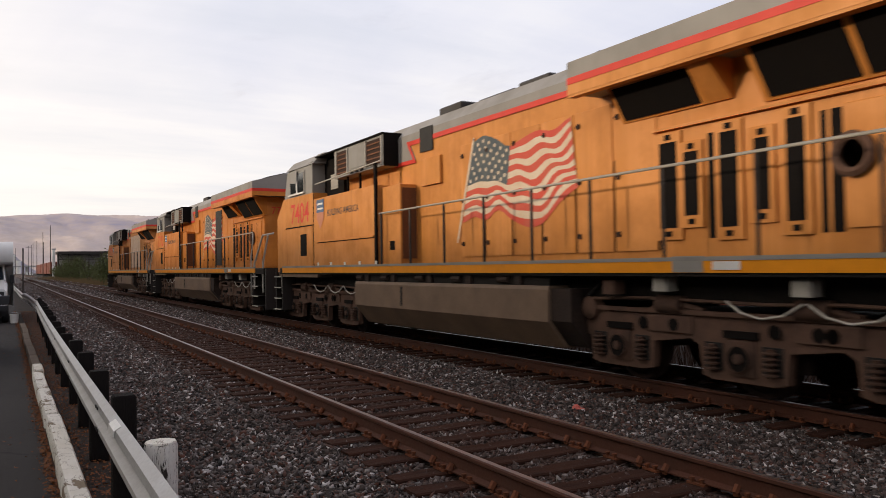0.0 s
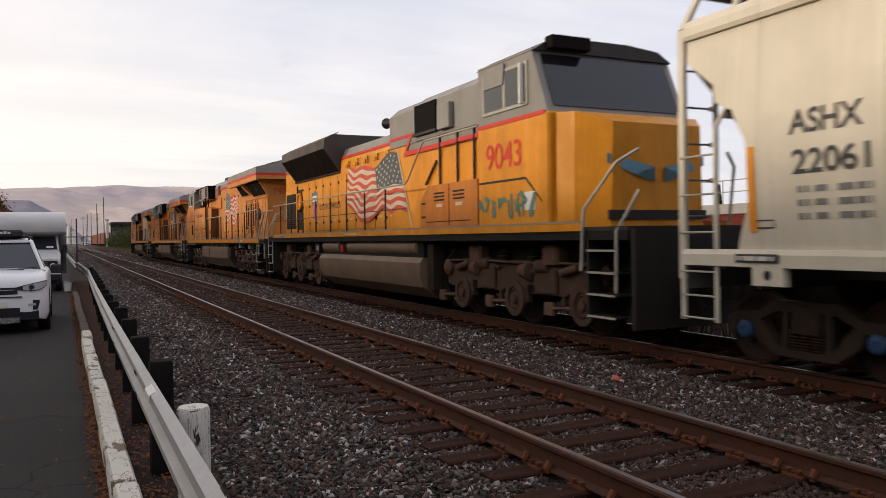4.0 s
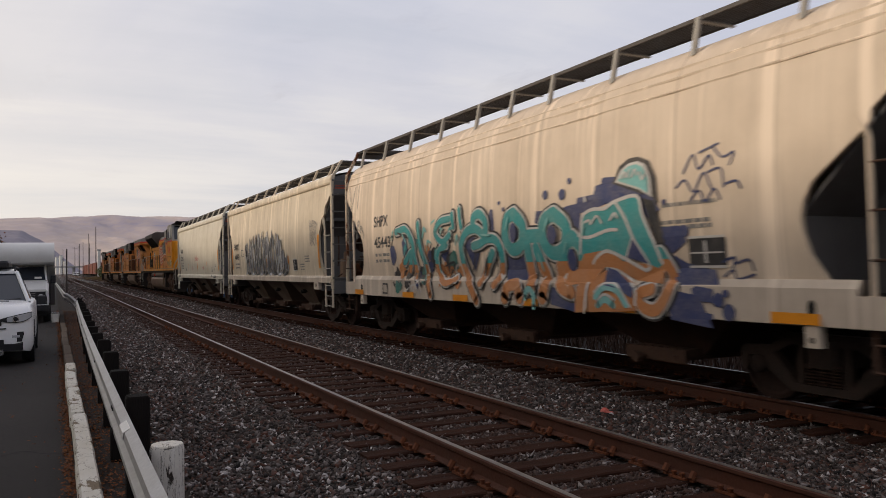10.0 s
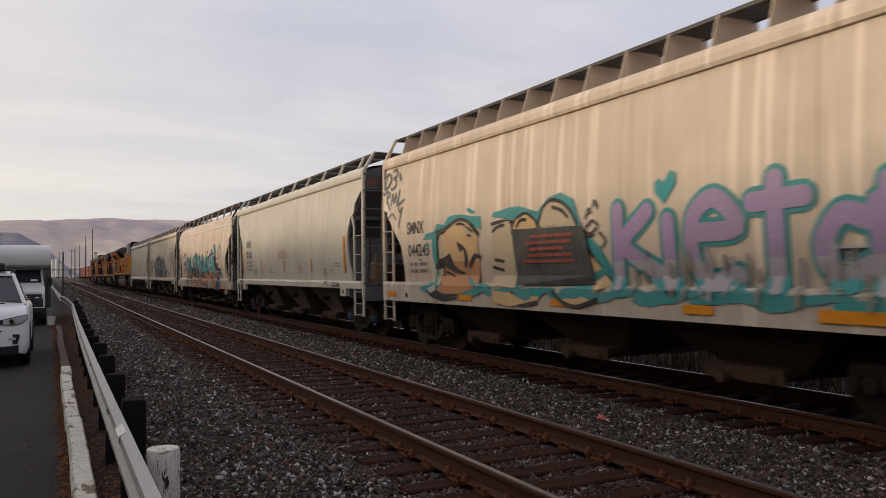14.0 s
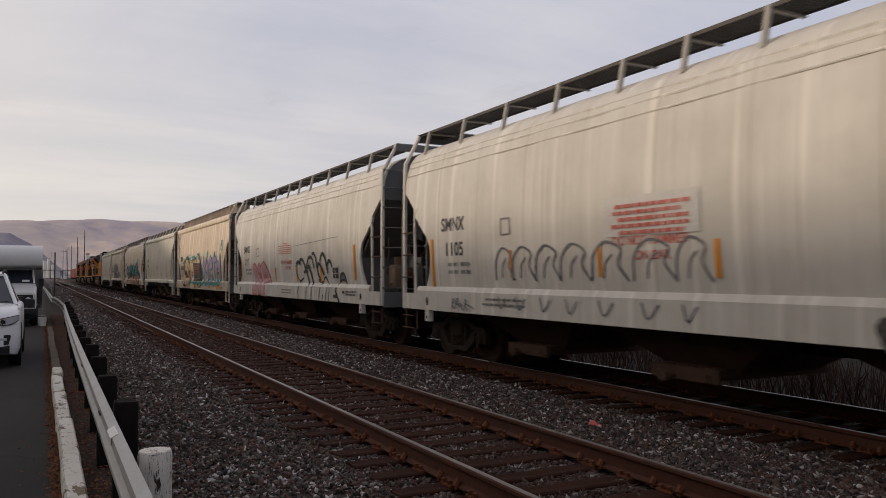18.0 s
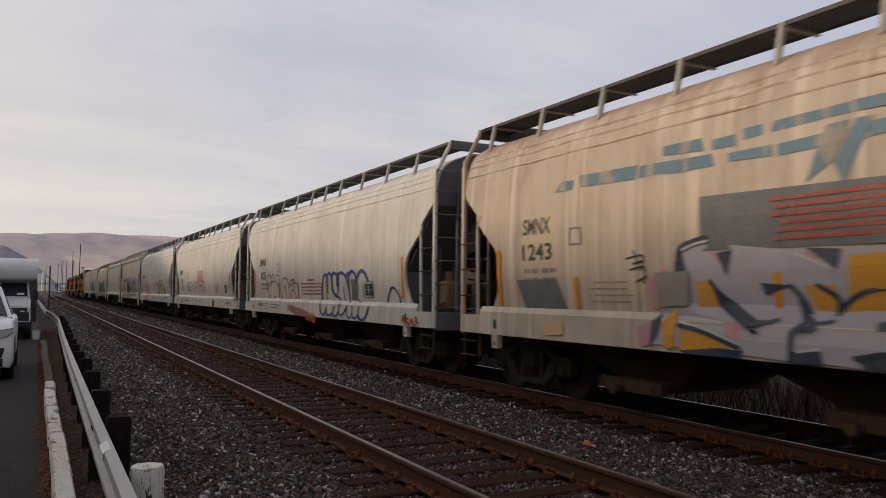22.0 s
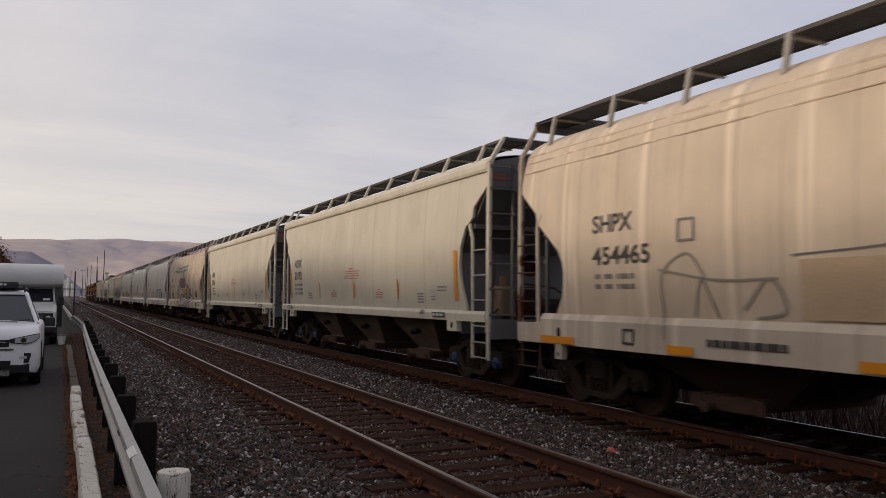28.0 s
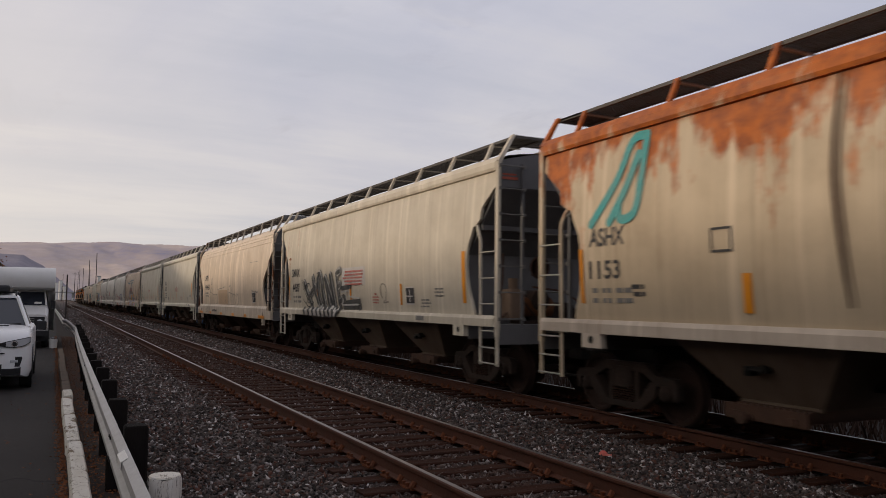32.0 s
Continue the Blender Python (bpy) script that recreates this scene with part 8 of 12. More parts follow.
    def scribble(self, u0, u1, z0, z1, w, material, loops, seed, label="loose spray scribble"):
        """Joined humps, as a quick hand sprays them."""
        rng = random.Random(seed)
        pts = []
        for k in range(loops):
            a = u0 + (u1 - u0) * k / loops
            b = u0 + (u1 - u0) * (k + 0.55) / loops
            h = z1 - z0
            top = z1 - rng.uniform(0, 0.4) * h
            lean = rng.uniform(-0.35, 0.5) * (b - a)
            pts += [(a + rng.uniform(-0.2, 0.2) * (b - a), z0 + rng.uniform(0, 0.45) * h), (a + lean + (b - a) * 0.2, top), (b + lean * 0.5, top - rng.uniform(0.05, 0.3) * h)]
            if rng.random() < 0.5:
                pts += [(a + (b - a) * 0.3, z0 + rng.uniform(0.3, 0.6) * h)]
            pts += [(b + rng.uniform(0, 0.4) * (b - a), z0 + rng.uniform(0, 0.5) * h)]
        self.stroke(pts, w, material, label)
        for k in range(max(1, loops // 3)):
            a = rng.uniform(u0, u1)
            self.stroke([(a, z0 + rng.uniform(0, 1) * (z1 - z0)), (a + rng.uniform(0.15, 0.4), z0 + rng.uniform(0, 1) * (z1 - z0))], w, material, label)


def marks(s, code, number, rows, nums, lines=2):
    """Reporting marks and number; rows and nums are (metres from the leading end, width, height above the rail)."""
    for text, (u, w, z) in ((code, rows), (number, nums)):
        s.text(u + s.shift, z, text, 0.36, "letter", "stencilled car marks", w)
    u, w, z = nums
    for k in range(lines):
        for a, b in ((0.05, 0.16), (0.27, 0.2), (0.56, 0.40)):
            s.print_rows(u + s.shift + a, z - 0.21 - 0.145 * k, b, 1, 0.1, 0.07, "letter_pale", "weight stencil", 0.05)


def warning(s, u0, u1, z0, z1, rows=5):
    """Red warning print, too small to read."""
    gap = (z1 - z0) / rows
    s.print_rows(u0 + (u1 - u0) * 0.35, z1 - gap * 0.6, (u1 - u0) * 0.3, 1, gap, gap * 0.5, "warn_red", "red warning heading bars", 0.05)
    s.print_rows(u0, z1 - gap * 1.6, u1 - u0, rows - 1, gap, gap * 0.40, "warn_red", "red warning print bars", 0.12)


def plain_marks(s, dz=0.0):
    """What the clean cream cars carry: strips, red notices, small print."""
    s.strips([1.10 + s.shift], 1.66, 2.64, 0.11)
    s.strips([4.56, 7.70, 10.79], 1.68, 2.13, 0.095)
    s.strips([13.82], 1.66, 2.66, 0.13)
    warning(s, 6.90, 8.15, 2.18 + dz, 2.50 + dz)
    for u in (5.67, 9.32):
        warning(s, u, u + 0.5, 1.68, 1.92, 4)
    s.print_rows(3.3, 1.80, 0.42, 3, 0.07, 0.04)
    s.print_rows(11.87, 1.78, 0.36, 4, 0.06, 0.03)
    s.box(12.58, 12.85, 1.79, 1.89, "chalk", "small white notice")
    s.print_rows(12.58, 1.72, 0.27, 2, 0.06, 0.03)
    s.print_rows(12.9, 1.92, 0.52, 2, 0.07, 0.03)
    s.box(12.14, 12.37, 1.36, 1.45, "letter_pale", "dark data panel on the sill")
    s.square(1.2, 1.45, 1.70, 1.80, 0.015, "letter")
    for u in (0.92, 12.78):
        s.box(u, u + 0.62, 1.31, 1.41, "letter", "black-edged stencil plate on the sill")
        for v in s.print_rows(u + 0.04, 1.335, 0.54, 1, 0.1, 0.05, "chalk", "pale stencil bars", 0.02).data.vertices:
            v.co.x -= 0.02


def decorate():
    s = Side(0)
    marks(s, "ASHX", "22061", (1.62, 0.90, 2.72), (1.66, 0.93, 2.29), 3)
    plain_marks(s)

    s = Side(1)
    marks(s, "SMNX", "44459", (1.45, 0.95, 2.52), (1.52, 0.93, 2.09), 2)
    s.square(3.15, 3.5, 2.2, 2.5, 0.03, "letter_pale")
    rng = random.Random(4)
    peak = [(4.0, 2.75), (5.2, 3.0), (6.8, 3.08), (8.9, 3.1), (9.4, 2.75), (9.9, 2.3), (10.4, 1.85)]
    for k in range(38):
        u = 4.05 + 6.2 * k / 38
        hi = lerp_table(peak, u) - rng.uniform(0.0, 0.3)
        a = (u + rng.uniform(-0.1, 0.2), 1.46 + rng.uniform(0, 0.2))
        b = (u + rng.uniform(0.0, 0.35), (1.6 + hi) / 2 + rng.uniform(-0.1, 0.1))
        c = (u + rng.uniform(-0.05, 0.3), hi)
        s.stroke([a, b, c], rng.uniform(0.12, 0.2), "ink" if k % 2 else "steel", "dark graffiti spike", 0.008, None, True)
        s.stroke([(p[0] + 0.07, p[1] + 0.02) for p in (a, b, c)], rng.uniform(0.07, 0.15), rng.choice(["silver", "chalk", "silver", "steel"]), "silver graffiti spike", 0.022, None, True)
    for k in range(85):
        u = 4.0 + 6.1 * rng.random()
        z = 1.45 + (lerp_table(peak, u) - 1.85) * rng.random()
        w, h, a = rng.uniform(0.08, 0.22), rng.uniform(0.15, 0.45), rng.uniform(-0.12, 0.12)
        s.paint("spray", [[(u, z), (u + w, z + 0.04), (u + w + a, z + h), (u + a, z + h - 0.05)]], rng.choice(["silver", "steel", "ink", "chalk", "slate", "steel"]), "angular grey graffiti block", 0.036)
    for k in range(9):
        u = 4.2 + 0.68 * k
        s.stroke([(u, 1.56), (u + 0.35, 1.50), (u + 0.66, 1.57)], 0.10, "silver" if k % 2 else "ink", "graffiti base line", 0.03)
    s.strips([4.6, 7.5], 1.75, 2.1)
    s.strips([1.3], 1.7, 2.62, 0.12)
    s.strips([10.43])
    s.strips([13.85], 1.68, 2.68, 0.13)
    s.code_plate(11.05, 1.64)
    s.print_rows(11.75, 1.80, 0.5, 3, 0.08, 0.035)
    s.print_rows(12.3, 2.05, 0.6, 3, 0.08, 0.035)
    for k in range(5):
        s.scribble(13.0, 13.8, 2.35 + 0.15 * k, 2.55 + 0.15 * k, 0.02, "steel", 3, k, "thin pen-like tag")

    s = Side(2)
    marks(s, "SHPX", "454437", (2.08, 0.91, 2.66), (2.07, 1.30, 2.15), 2)
    for pts in ([(0.45, 3.8), (0.6, 3.45), (0.7, 3.2), (0.82, 3.5), (0.95, 3.8)], [(1.15, 3.2), (1.2, 3.8)]):
        s.stroke(pts, 0.03, "letter_pale", "thin grey tag")
    s.scribble(0.9, 1.7, 2.4, 2.9, 0.025, "letter_pale", 3, 4)
    split = (1.72, "amber")
    rim = [(0.13, "ink"), (0.065, "chalk")]
    word = "teal and orange graffiti letter"
    rng = random.Random(311)
    for k in range(20):
        u = 3.5 + 0.17 * k
        s.blob(u, rng.uniform(1.2, 2.15), 0.17, 0.22, ("navy", "ink", "teal_dark", "amber")[k % 4], "sprayed ground between the letters", 0.006, k, 12, 0.3)
    for k in range(26):
        u, z = 3.4 + 3.3 * rng.random(), rng.uniform(1.25, 2.3)
        s.stroke([(u, z), (u + rng.uniform(0.02, 0.12), z + 0.2), (u + rng.uniform(0.1, 0.25), z + rng.uniform(-0.1, 0.35))], rng.uniform(0.05, 0.10), rng.choice(["aqua", "ink", "teal"]) if z > 1.7 else rng.choice(["amber", "ink", "chalk"]), "sharp graffiti flick", 0.014, None, True)
    for pts in ([(10.67, 2.42), (10.71, 2.66), (11.11, 2.68), (11.47, 2.54), (11.09, 2.45)], [(11.11, 2.68), (11.16, 2.80), (11.29, 2.81), (11.33, 2.90), (11.65, 2.88), (11.75, 2.55), (11.47, 2.52)], [(11.68, 2.80), (12.14, 2.57), (11.75, 2.55)], [(9.55, 2.35), (9.60, 2.54), (9.86, 2.53), (9.84, 2.28)], [(10.35, 2.55), (10.69, 2.58), (10.78, 2.44), (10.74, 2.10), (10.52, 2.24)], [(7.98, 2.36), (8.09, 2.68), (8.18, 2.67), (8.22, 2.22), (8.46, 2.13), (8.26, 1.97)], [(8.46, 2.21), (8.66, 2.67), (9.54, 2.00), (9.43, 1.64), (8.63, 1.57)]):
        s.paint("spray", [pts], "navy", "dark blue graffiti ground", 0.006)
    for pts in ([(8.57, 1.65), (9.21, 1.70), (9.29, 1.42), (8.60, 1.41)], [(9.98, 1.43), (10.65, 1.24), (10.64, 0.95), (9.97, 1.05)], [(7.06, 2.10), (7.37, 2.31), (7.72, 1.99), (7.42, 1.57)]):
        s.paint("spray", [pts], "navy", "dark blue graffiti ground", 0.006)
    for pts in ([(11.66, 2.79), (12.21, 2.75), (12.08, 2.47), (10.96, 2.54)], [(11.85, 2.73), (12.21, 2.75), (12.50, 2.36), (12.29, 2.23)], [(12.32, 2.13), (12.87, 2.13), (12.95, 1.93), (12.62, 1.75), (12.45, 1.94)], [(12.54, 1.84), (12.94, 1.66), (13.40, 1.57), (13.47, 1.40), (12.77, 1.39)], [(12.61, 1.34), (13.17, 1.26), (13.39, 0.88), (12.68, 0.95)], [(13.01, 1.39), (13.40, 1.35), (13.39, 1.18), (13.06, 1.21)], [(12.77, 1.11), (13.39, 1.05), (13.39, 0.98), (12.73, 0.98)]):
        s.paint("spray", [pts], "navy", "dark blue graffiti ground", 0.006)
    for pts in ([(12.17, 2.54), (12.40, 2.48), (12.56, 1.99), (12.55, 1.62)],):
        s.paint("spray", [pts], "ink", "black shade of a letter", 0.008)
    s.blob(9.87, 2.78, 0.075, 0.075, "navy", "blue paint dot", 0.0068, 1210, 12, 0.05)
    s.blob(10.32, 2.75, 0.090, 0.090, "navy", "blue paint dot", 0.0068, 1258, 12, 0.05)
    s.blob(10.51, 2.94, 0.050, 0.050, "navy", "blue paint dot", 0.0068, 1278, 12, 0.05)
    s.blob(8.39, 2.77, 0.040, 0.040, "navy", "blue paint dot", 0.0068, 1078, 12, 0.05)
    s.blob(8.54, 2.65, 0.040, 0.040, "navy", "blue paint dot", 0.0068, 1090, 12, 0.05)
    s.blob(12.92, 2.06, 0.080, 0.080, "navy", "blue paint dot", 0.0068, 968, 12, 0.05)
    s.blob(13.48, 1.22, 0.090, 0.090, "navy", "blue paint dot", 0.0068, 1006, 12, 0.05)
    s.blob(13.64, 1.08, 0.100, 0.100, "navy", "blue paint dot", 0.0068, 1017, 12, 0.05)
    s.blob(13.59, 1.30, 0.050, 0.050, "navy", "blue paint dot", 0.0068, 1013, 12, 0.05)
    s.blob(12.58, 2.45, 0.040, 0.040, "navy", "blue paint dot", 0.0068, 947, 12, 0.05)
    s.fat([[(3.80, 2.47), (4.29, 2.51), (4.63, 2.25), (4.71, 1.94), (4.82, 1.47)], [(4.98, 2.59), (5.05, 2.13), (5.32, 1.67), (5.57, 1.08)], [(4.18, 1.77), (4.58, 1.99), (4.46, 1.60)]], 0.15, "teal", rim, split, word)
    s.fat([[(6.48, 2.61), (6.07, 2.57), (5.83, 2.36), (6.15, 2.16), (6.47, 2.29)], [(6.32, 2.09), (5.93, 1.96), (5.87, 1.62), (6.22, 1.34), (6.72, 1.44)]], 0.13, "teal", rim, split, word)
    s.fat([[(6.60, 2.69), (6.64, 2.44)], [(6.91, 2.76), (6.99, 2.42)]], 0.12, "teal", rim, split, word)
    s.fat([[(7.48, 2.43), (7.53, 2.58), (7.74, 2.62), (7.95, 2.47), (7.95, 2.25)], [(7.90, 2.22), (7.56, 2.36), (7.17, 2.29), (6.95, 2.00), (7.09, 1.62), (7.36, 1.27), (7.58, 1.02)]], 0.17, "teal", rim, split, word)
    s.fat([[(7.47, 2.04), (7.75, 2.08), (7.98, 2.15), (8.29, 2.12), (8.46, 1.87), (8.43, 1.55), (8.22, 1.33)], [(7.71, 1.36), (7.94, 1.64), (8.16, 1.90)]], 0.16, "teal", rim, split, word)
    s.fat([[(8.92, 2.55), (9.19, 2.32), (9.13, 2.02), (8.83, 1.94), (8.62, 2.14), (8.68, 2.45), (8.92, 2.55)], [(9.20, 2.15), (9.71, 2.14)], [(9.31, 1.98), (9.37, 1.64), (9.44, 1.31)], [(9.59, 1.93), (9.72, 1.68), (9.85, 1.43), (9.77, 1.14)], [(8.59, 1.10), (8.69, 1.30), (8.95, 1.34), (9.08, 1.12)]], 0.22, "teal", rim, split, word)
    s.fat([[(10.11, 2.47), (10.43, 2.25), (10.37, 1.94), (10.06, 1.85), (9.81, 2.05), (9.84, 2.35), (10.11, 2.47)], [(10.59, 2.08), (10.80, 1.89), (10.78, 1.56), (10.54, 1.47), (10.33, 1.62), (10.35, 1.92), (10.59, 2.08)], [(10.22, 1.64), (10.28, 1.35), (10.56, 1.25)]], 0.22, "teal", rim, split, word)
    for pts in ([(10.76, 2.05), (10.83, 2.39), (11.11, 2.48), (11.41, 2.47), (11.46, 1.86), (10.99, 1.75), (10.77, 1.83)], [(11.41, 2.47), (11.62, 2.55), (11.91, 2.56), (11.99, 1.99), (11.74, 1.67), (11.43, 1.86)], [(11.66, 2.56), (12.12, 2.59), (12.23, 2.31), (12.54, 1.66), (12.53, 1.54), (12.28, 1.63), (11.98, 2.01)]):
        s.paint("spray", [pts], "ink", "black edge of a letter", 0.010)
    for pts in ([(10.81, 2.05), (10.87, 2.37), (11.12, 2.46), (11.42, 2.44), (11.46, 1.87), (10.99, 1.77), (10.81, 1.85)], [(11.42, 2.44), (11.64, 2.52), (11.91, 2.53), (11.98, 2.01), (11.74, 1.70), (11.43, 1.87)], [(11.69, 2.53), (12.10, 2.57), (12.20, 2.31), (12.51, 1.66), (12.51, 1.57), (12.28, 1.65), (11.99, 2.01)]):
        s.paint("spray", [pts], "teal", "teal and orange graffiti letter", 0.030)
    for pts in ([(10.66, 0.95), (10.71, 1.63), (10.85, 1.82), (11.46, 1.87), (11.74, 1.70), (12.55, 1.62), (12.55, 1.40), (11.99, 1.44), (11.65, 1.57), (11.33, 1.62), (11.02, 1.38), (10.95, 0.97)], [(11.00, 1.41), (11.33, 1.58), (11.65, 1.54), (11.99, 1.40), (12.04, 1.03), (10.99, 0.97)]):
        s.paint("spray", [pts], "amber", "orange foot of a graffiti letter", 0.032)
    for pts in ([(11.98, 2.00), (12.26, 1.66), (11.84, 1.75)], [(11.40, 1.62), (11.62, 1.57), (12.01, 1.34), (11.97, 1.20), (11.64, 1.33), (11.35, 1.37)]):
        s.paint("spray", [pts], "navy", "dark blue gap of the graffiti", 0.040)
    s.fat([[(12.48, 1.80), (12.69, 1.50), (12.64, 1.28), (12.43, 1.06), (12.17, 1.10), (12.12, 1.26), (12.35, 1.33)]], 0.16, "teal", rim, split, word)
    for pts in ([(10.77, 1.83), (10.81, 2.05), (10.87, 2.37), (11.12, 2.46), (11.42, 2.45), (11.64, 2.53), (12.10, 2.57), (12.20, 2.31), (12.39, 1.95), (12.51, 1.67)], [(10.94, 2.64), (10.95, 2.60)], [(11.66, 2.52), (11.84, 2.29), (11.99, 2.01), (12.27, 1.65), (12.20, 1.57)], [(10.89, 0.96), (10.97, 1.38), (11.07, 1.69), (11.34, 1.84), (11.59, 1.81), (12.20, 1.57)], [(11.82, 1.74), (11.98, 2.01)], [(11.37, 1.60), (11.65, 1.56), (12.01, 1.34), (12.03, 1.12)], [(10.76, 2.10), (11.00, 2.06), (11.46, 2.14), (11.67, 2.14)]):
        s.stroke(pts, 0.05, "chalk", "white edge of a graffiti letter", 0.046)
    for pts in ([(11.17, 1.20), (11.38, 1.34), (11.64, 1.30), (11.85, 1.11)], [(11.22, 1.08), (11.39, 1.17), (11.57, 1.09)], [(9.28, 1.13), (9.36, 1.28), (9.52, 1.21), (9.54, 0.99)]):
        s.stroke(pts, 0.1, "aqua", "pale arch of the graffiti", 0.05)
    for pts in ([(11.15, 1.27), (11.38, 1.40), (11.68, 1.36), (11.94, 1.08)], [(11.21, 1.14), (11.39, 1.24), (11.61, 1.17)], [(10.89, 2.27), (11.05, 2.31), (11.08, 2.25), (11.24, 2.36), (11.35, 2.25)], [(11.54, 2.28), (11.64, 2.37), (11.70, 2.30)], [(4.56, 1.31), (4.77, 1.16), (4.99, 1.37), (5.18, 1.12)], [(4.38, 1.15), (4.82, 1.29), (5.08, 1.09)]):
        s.stroke(pts, 0.035, "chalk", "white line of the graffiti", 0.054)
    s.blob(8.91, 2.22, 0.10, 0.17, "navy", "dark blue eye of a letter", 0.05, 1122, 16, 0.06)
    s.blob(10.07, 2.14, 0.12, 0.15, "navy", "dark blue eye of a letter", 0.05, 1233, 16, 0.06)
    s.blob(10.56, 1.73, 0.12, 0.17, "navy", "dark blue eye of a letter", 0.05, 1288, 16, 0.06)
    for pts in ([(3.92, 2.45), (4.48, 2.31)], [(4.85, 2.45), (4.92, 2.09)], [(5.70, 2.16), (5.49, 1.77)], [(6.06, 1.95), (6.41, 1.98)], [(6.23, 1.67), (6.65, 1.75), (6.56, 1.53)], [(7.14, 2.10), (7.28, 1.66), (7.49, 1.40)], [(7.58, 1.91), (7.42, 1.57)], [(7.99, 1.82), (7.85, 1.49)], [(8.33, 1.97), (8.32, 1.65)], [(6.16, 2.33), (6.33, 2.41)]):
        s.stroke(pts, 0.05, "ink", "black inner line of the graffiti", 0.052, None, True)
    for pts in ([(4.15, 2.43), (4.41, 2.16)], [(5.21, 1.98), (5.39, 1.38)], [(5.96, 1.86), (6.04, 1.53)], [(7.06, 2.06), (7.13, 1.66)], [(7.80, 2.24), (8.14, 2.21)], [(8.78, 2.50), (8.65, 2.28)], [(9.98, 2.41), (9.87, 2.20)], [(10.45, 2.00), (10.36, 1.84)], [(10.93, 2.33), (10.86, 2.08)], [(5.71, 2.55), (5.89, 2.63)], [(5.02, 2.54), (5.13, 2.18)], [(9.64, 1.86), (9.79, 1.57)]):
        s.stroke(pts, 0.045, "aqua", "pale inner line of the graffiti", 0.052, None, True)
    for pts in ([(11.56, 2.79), (11.70, 3.01), (11.89, 3.10), (12.10, 3.10), (12.31, 3.02), (12.44, 2.78), (12.47, 2.44), (12.14, 2.60)],):
        s.paint("spray", [pts], "ink", "black edge of the graffiti cap", 0.012)
    for pts in ([(11.64, 2.80), (11.76, 2.96), (11.91, 3.03), (12.09, 3.04), (12.25, 2.98), (12.35, 2.79), (12.38, 2.53), (12.14, 2.65)],):
        s.paint("spray", [pts], "chalk", "pale edge of the graffiti cap", 0.026)
    for pts in ([(11.71, 2.81), (11.81, 2.94), (11.93, 2.99), (12.08, 3.00), (12.21, 2.95), (12.31, 2.78), (12.32, 2.59), (12.14, 2.68)],):
        s.paint("spray", [pts], "aqua", "teal graffiti cap", 0.040)
    for pts in ([(11.80, 2.84), (11.86, 2.92), (11.90, 2.84), (11.96, 2.94)], [(12.00, 2.83), (12.07, 2.93), (12.12, 2.85)], [(12.18, 2.88), (12.22, 2.78), (12.27, 2.84)]):
        s.stroke(pts, 0.03, "chalk", "pale scribble on the cap", 0.055)
    for pts in ([(12.93, 2.78), (13.10, 2.99), (13.20, 2.80), (13.36, 2.95), (13.43, 2.83)], [(13.43, 3.04), (13.58, 2.90), (13.75, 2.94), (13.69, 2.80)], [(13.21, 3.00), (13.51, 3.07)], [(12.80, 2.61), (12.96, 2.69), (13.12, 2.53), (13.28, 2.75), (13.42, 2.54)], [(13.35, 2.75), (13.55, 2.77), (13.60, 2.55)], [(13.04, 2.42), (13.20, 2.54), (13.30, 2.40), (13.45, 2.54), (13.54, 2.41)], [(13.63, 2.58), (13.79, 2.60), (13.86, 2.51)]):
        s.stroke(pts, 0.028, "navy", "thin blue tag")
    for pts in ([(13.52, 1.67), (13.70, 1.72), (13.66, 1.59)], [(13.72, 1.65), (13.91, 1.69), (13.97, 1.57)], [(13.52, 1.50), (13.66, 1.57), (13.72, 1.47), (13.97, 1.52)]):
        s.stroke(pts, 0.03, "navy", "thin blue tag")
    s.print_rows(12.46, 2.38, 1.1, 1, 0.09, 0.05)
    s.print_rows(12.5, 2.16, 0.95, 2, 0.07, 0.05, "letter_pale")
    s.code_plate(12.98, 1.63, 0.6, 0.33)
    s.sill_strips([1.3, 4.4, 6.9, 9.3, 11.7, 14.55], 1.0, 1.12, 0.62)
    s.square(2.9, 3.2, 1.05, 1.3, 0.035, "letter")

    s = Side(3)
    marks(s, "ASHX", "22185", (1.69, 0.90, 2.71), (1.73, 0.93, 2.29), 3)
    plain_marks(s, -0.02)

    s = Side(4)
    marks(s, "SMNX", "044245", (1.37, 0.88, 2.51), (1.40, 1.09, 2.02), 2)
    for pts in ([(0.32, 3.96), (0.26, 3.65)], [(0.19, 3.90), (0.46, 3.97), (0.60, 3.85), (0.48, 3.69), (0.26, 3.62)], [(0.72, 4.01), (0.91, 4.03), (0.93, 3.89), (0.76, 3.83), (0.92, 3.74), (0.83, 3.62), (0.64, 3.60)], [(1.10, 3.91), (1.19, 3.76)], [(1.04, 3.87), (1.11, 3.76)], [(0.40, 3.52), (0.39, 3.30)], [(0.20, 3.49), (0.45, 3.56), (0.57, 3.44), (0.40, 3.38), (0.61, 3.13)], [(0.66, 3.23), (0.74, 3.47), (0.83, 3.26), (0.94, 3.48), (1.00, 3.19)], [(1.14, 3.53), (1.09, 3.23), (1.40, 3.29)], [(1.07, 3.28), (1.16, 3.04), (1.32, 3.12)]):
        s.stroke(pts, 0.055, "slate", "grey sprayed letter")
    for pts in ([(1.29, 3.12), (1.14, 2.70)], [(0.58, 2.95), (0.77, 3.01), (0.97, 2.88)], [(0.11, 3.61), (0.19, 3.50)]):
        s.stroke(pts, 0.055, "slate", "grey sprayed letter")
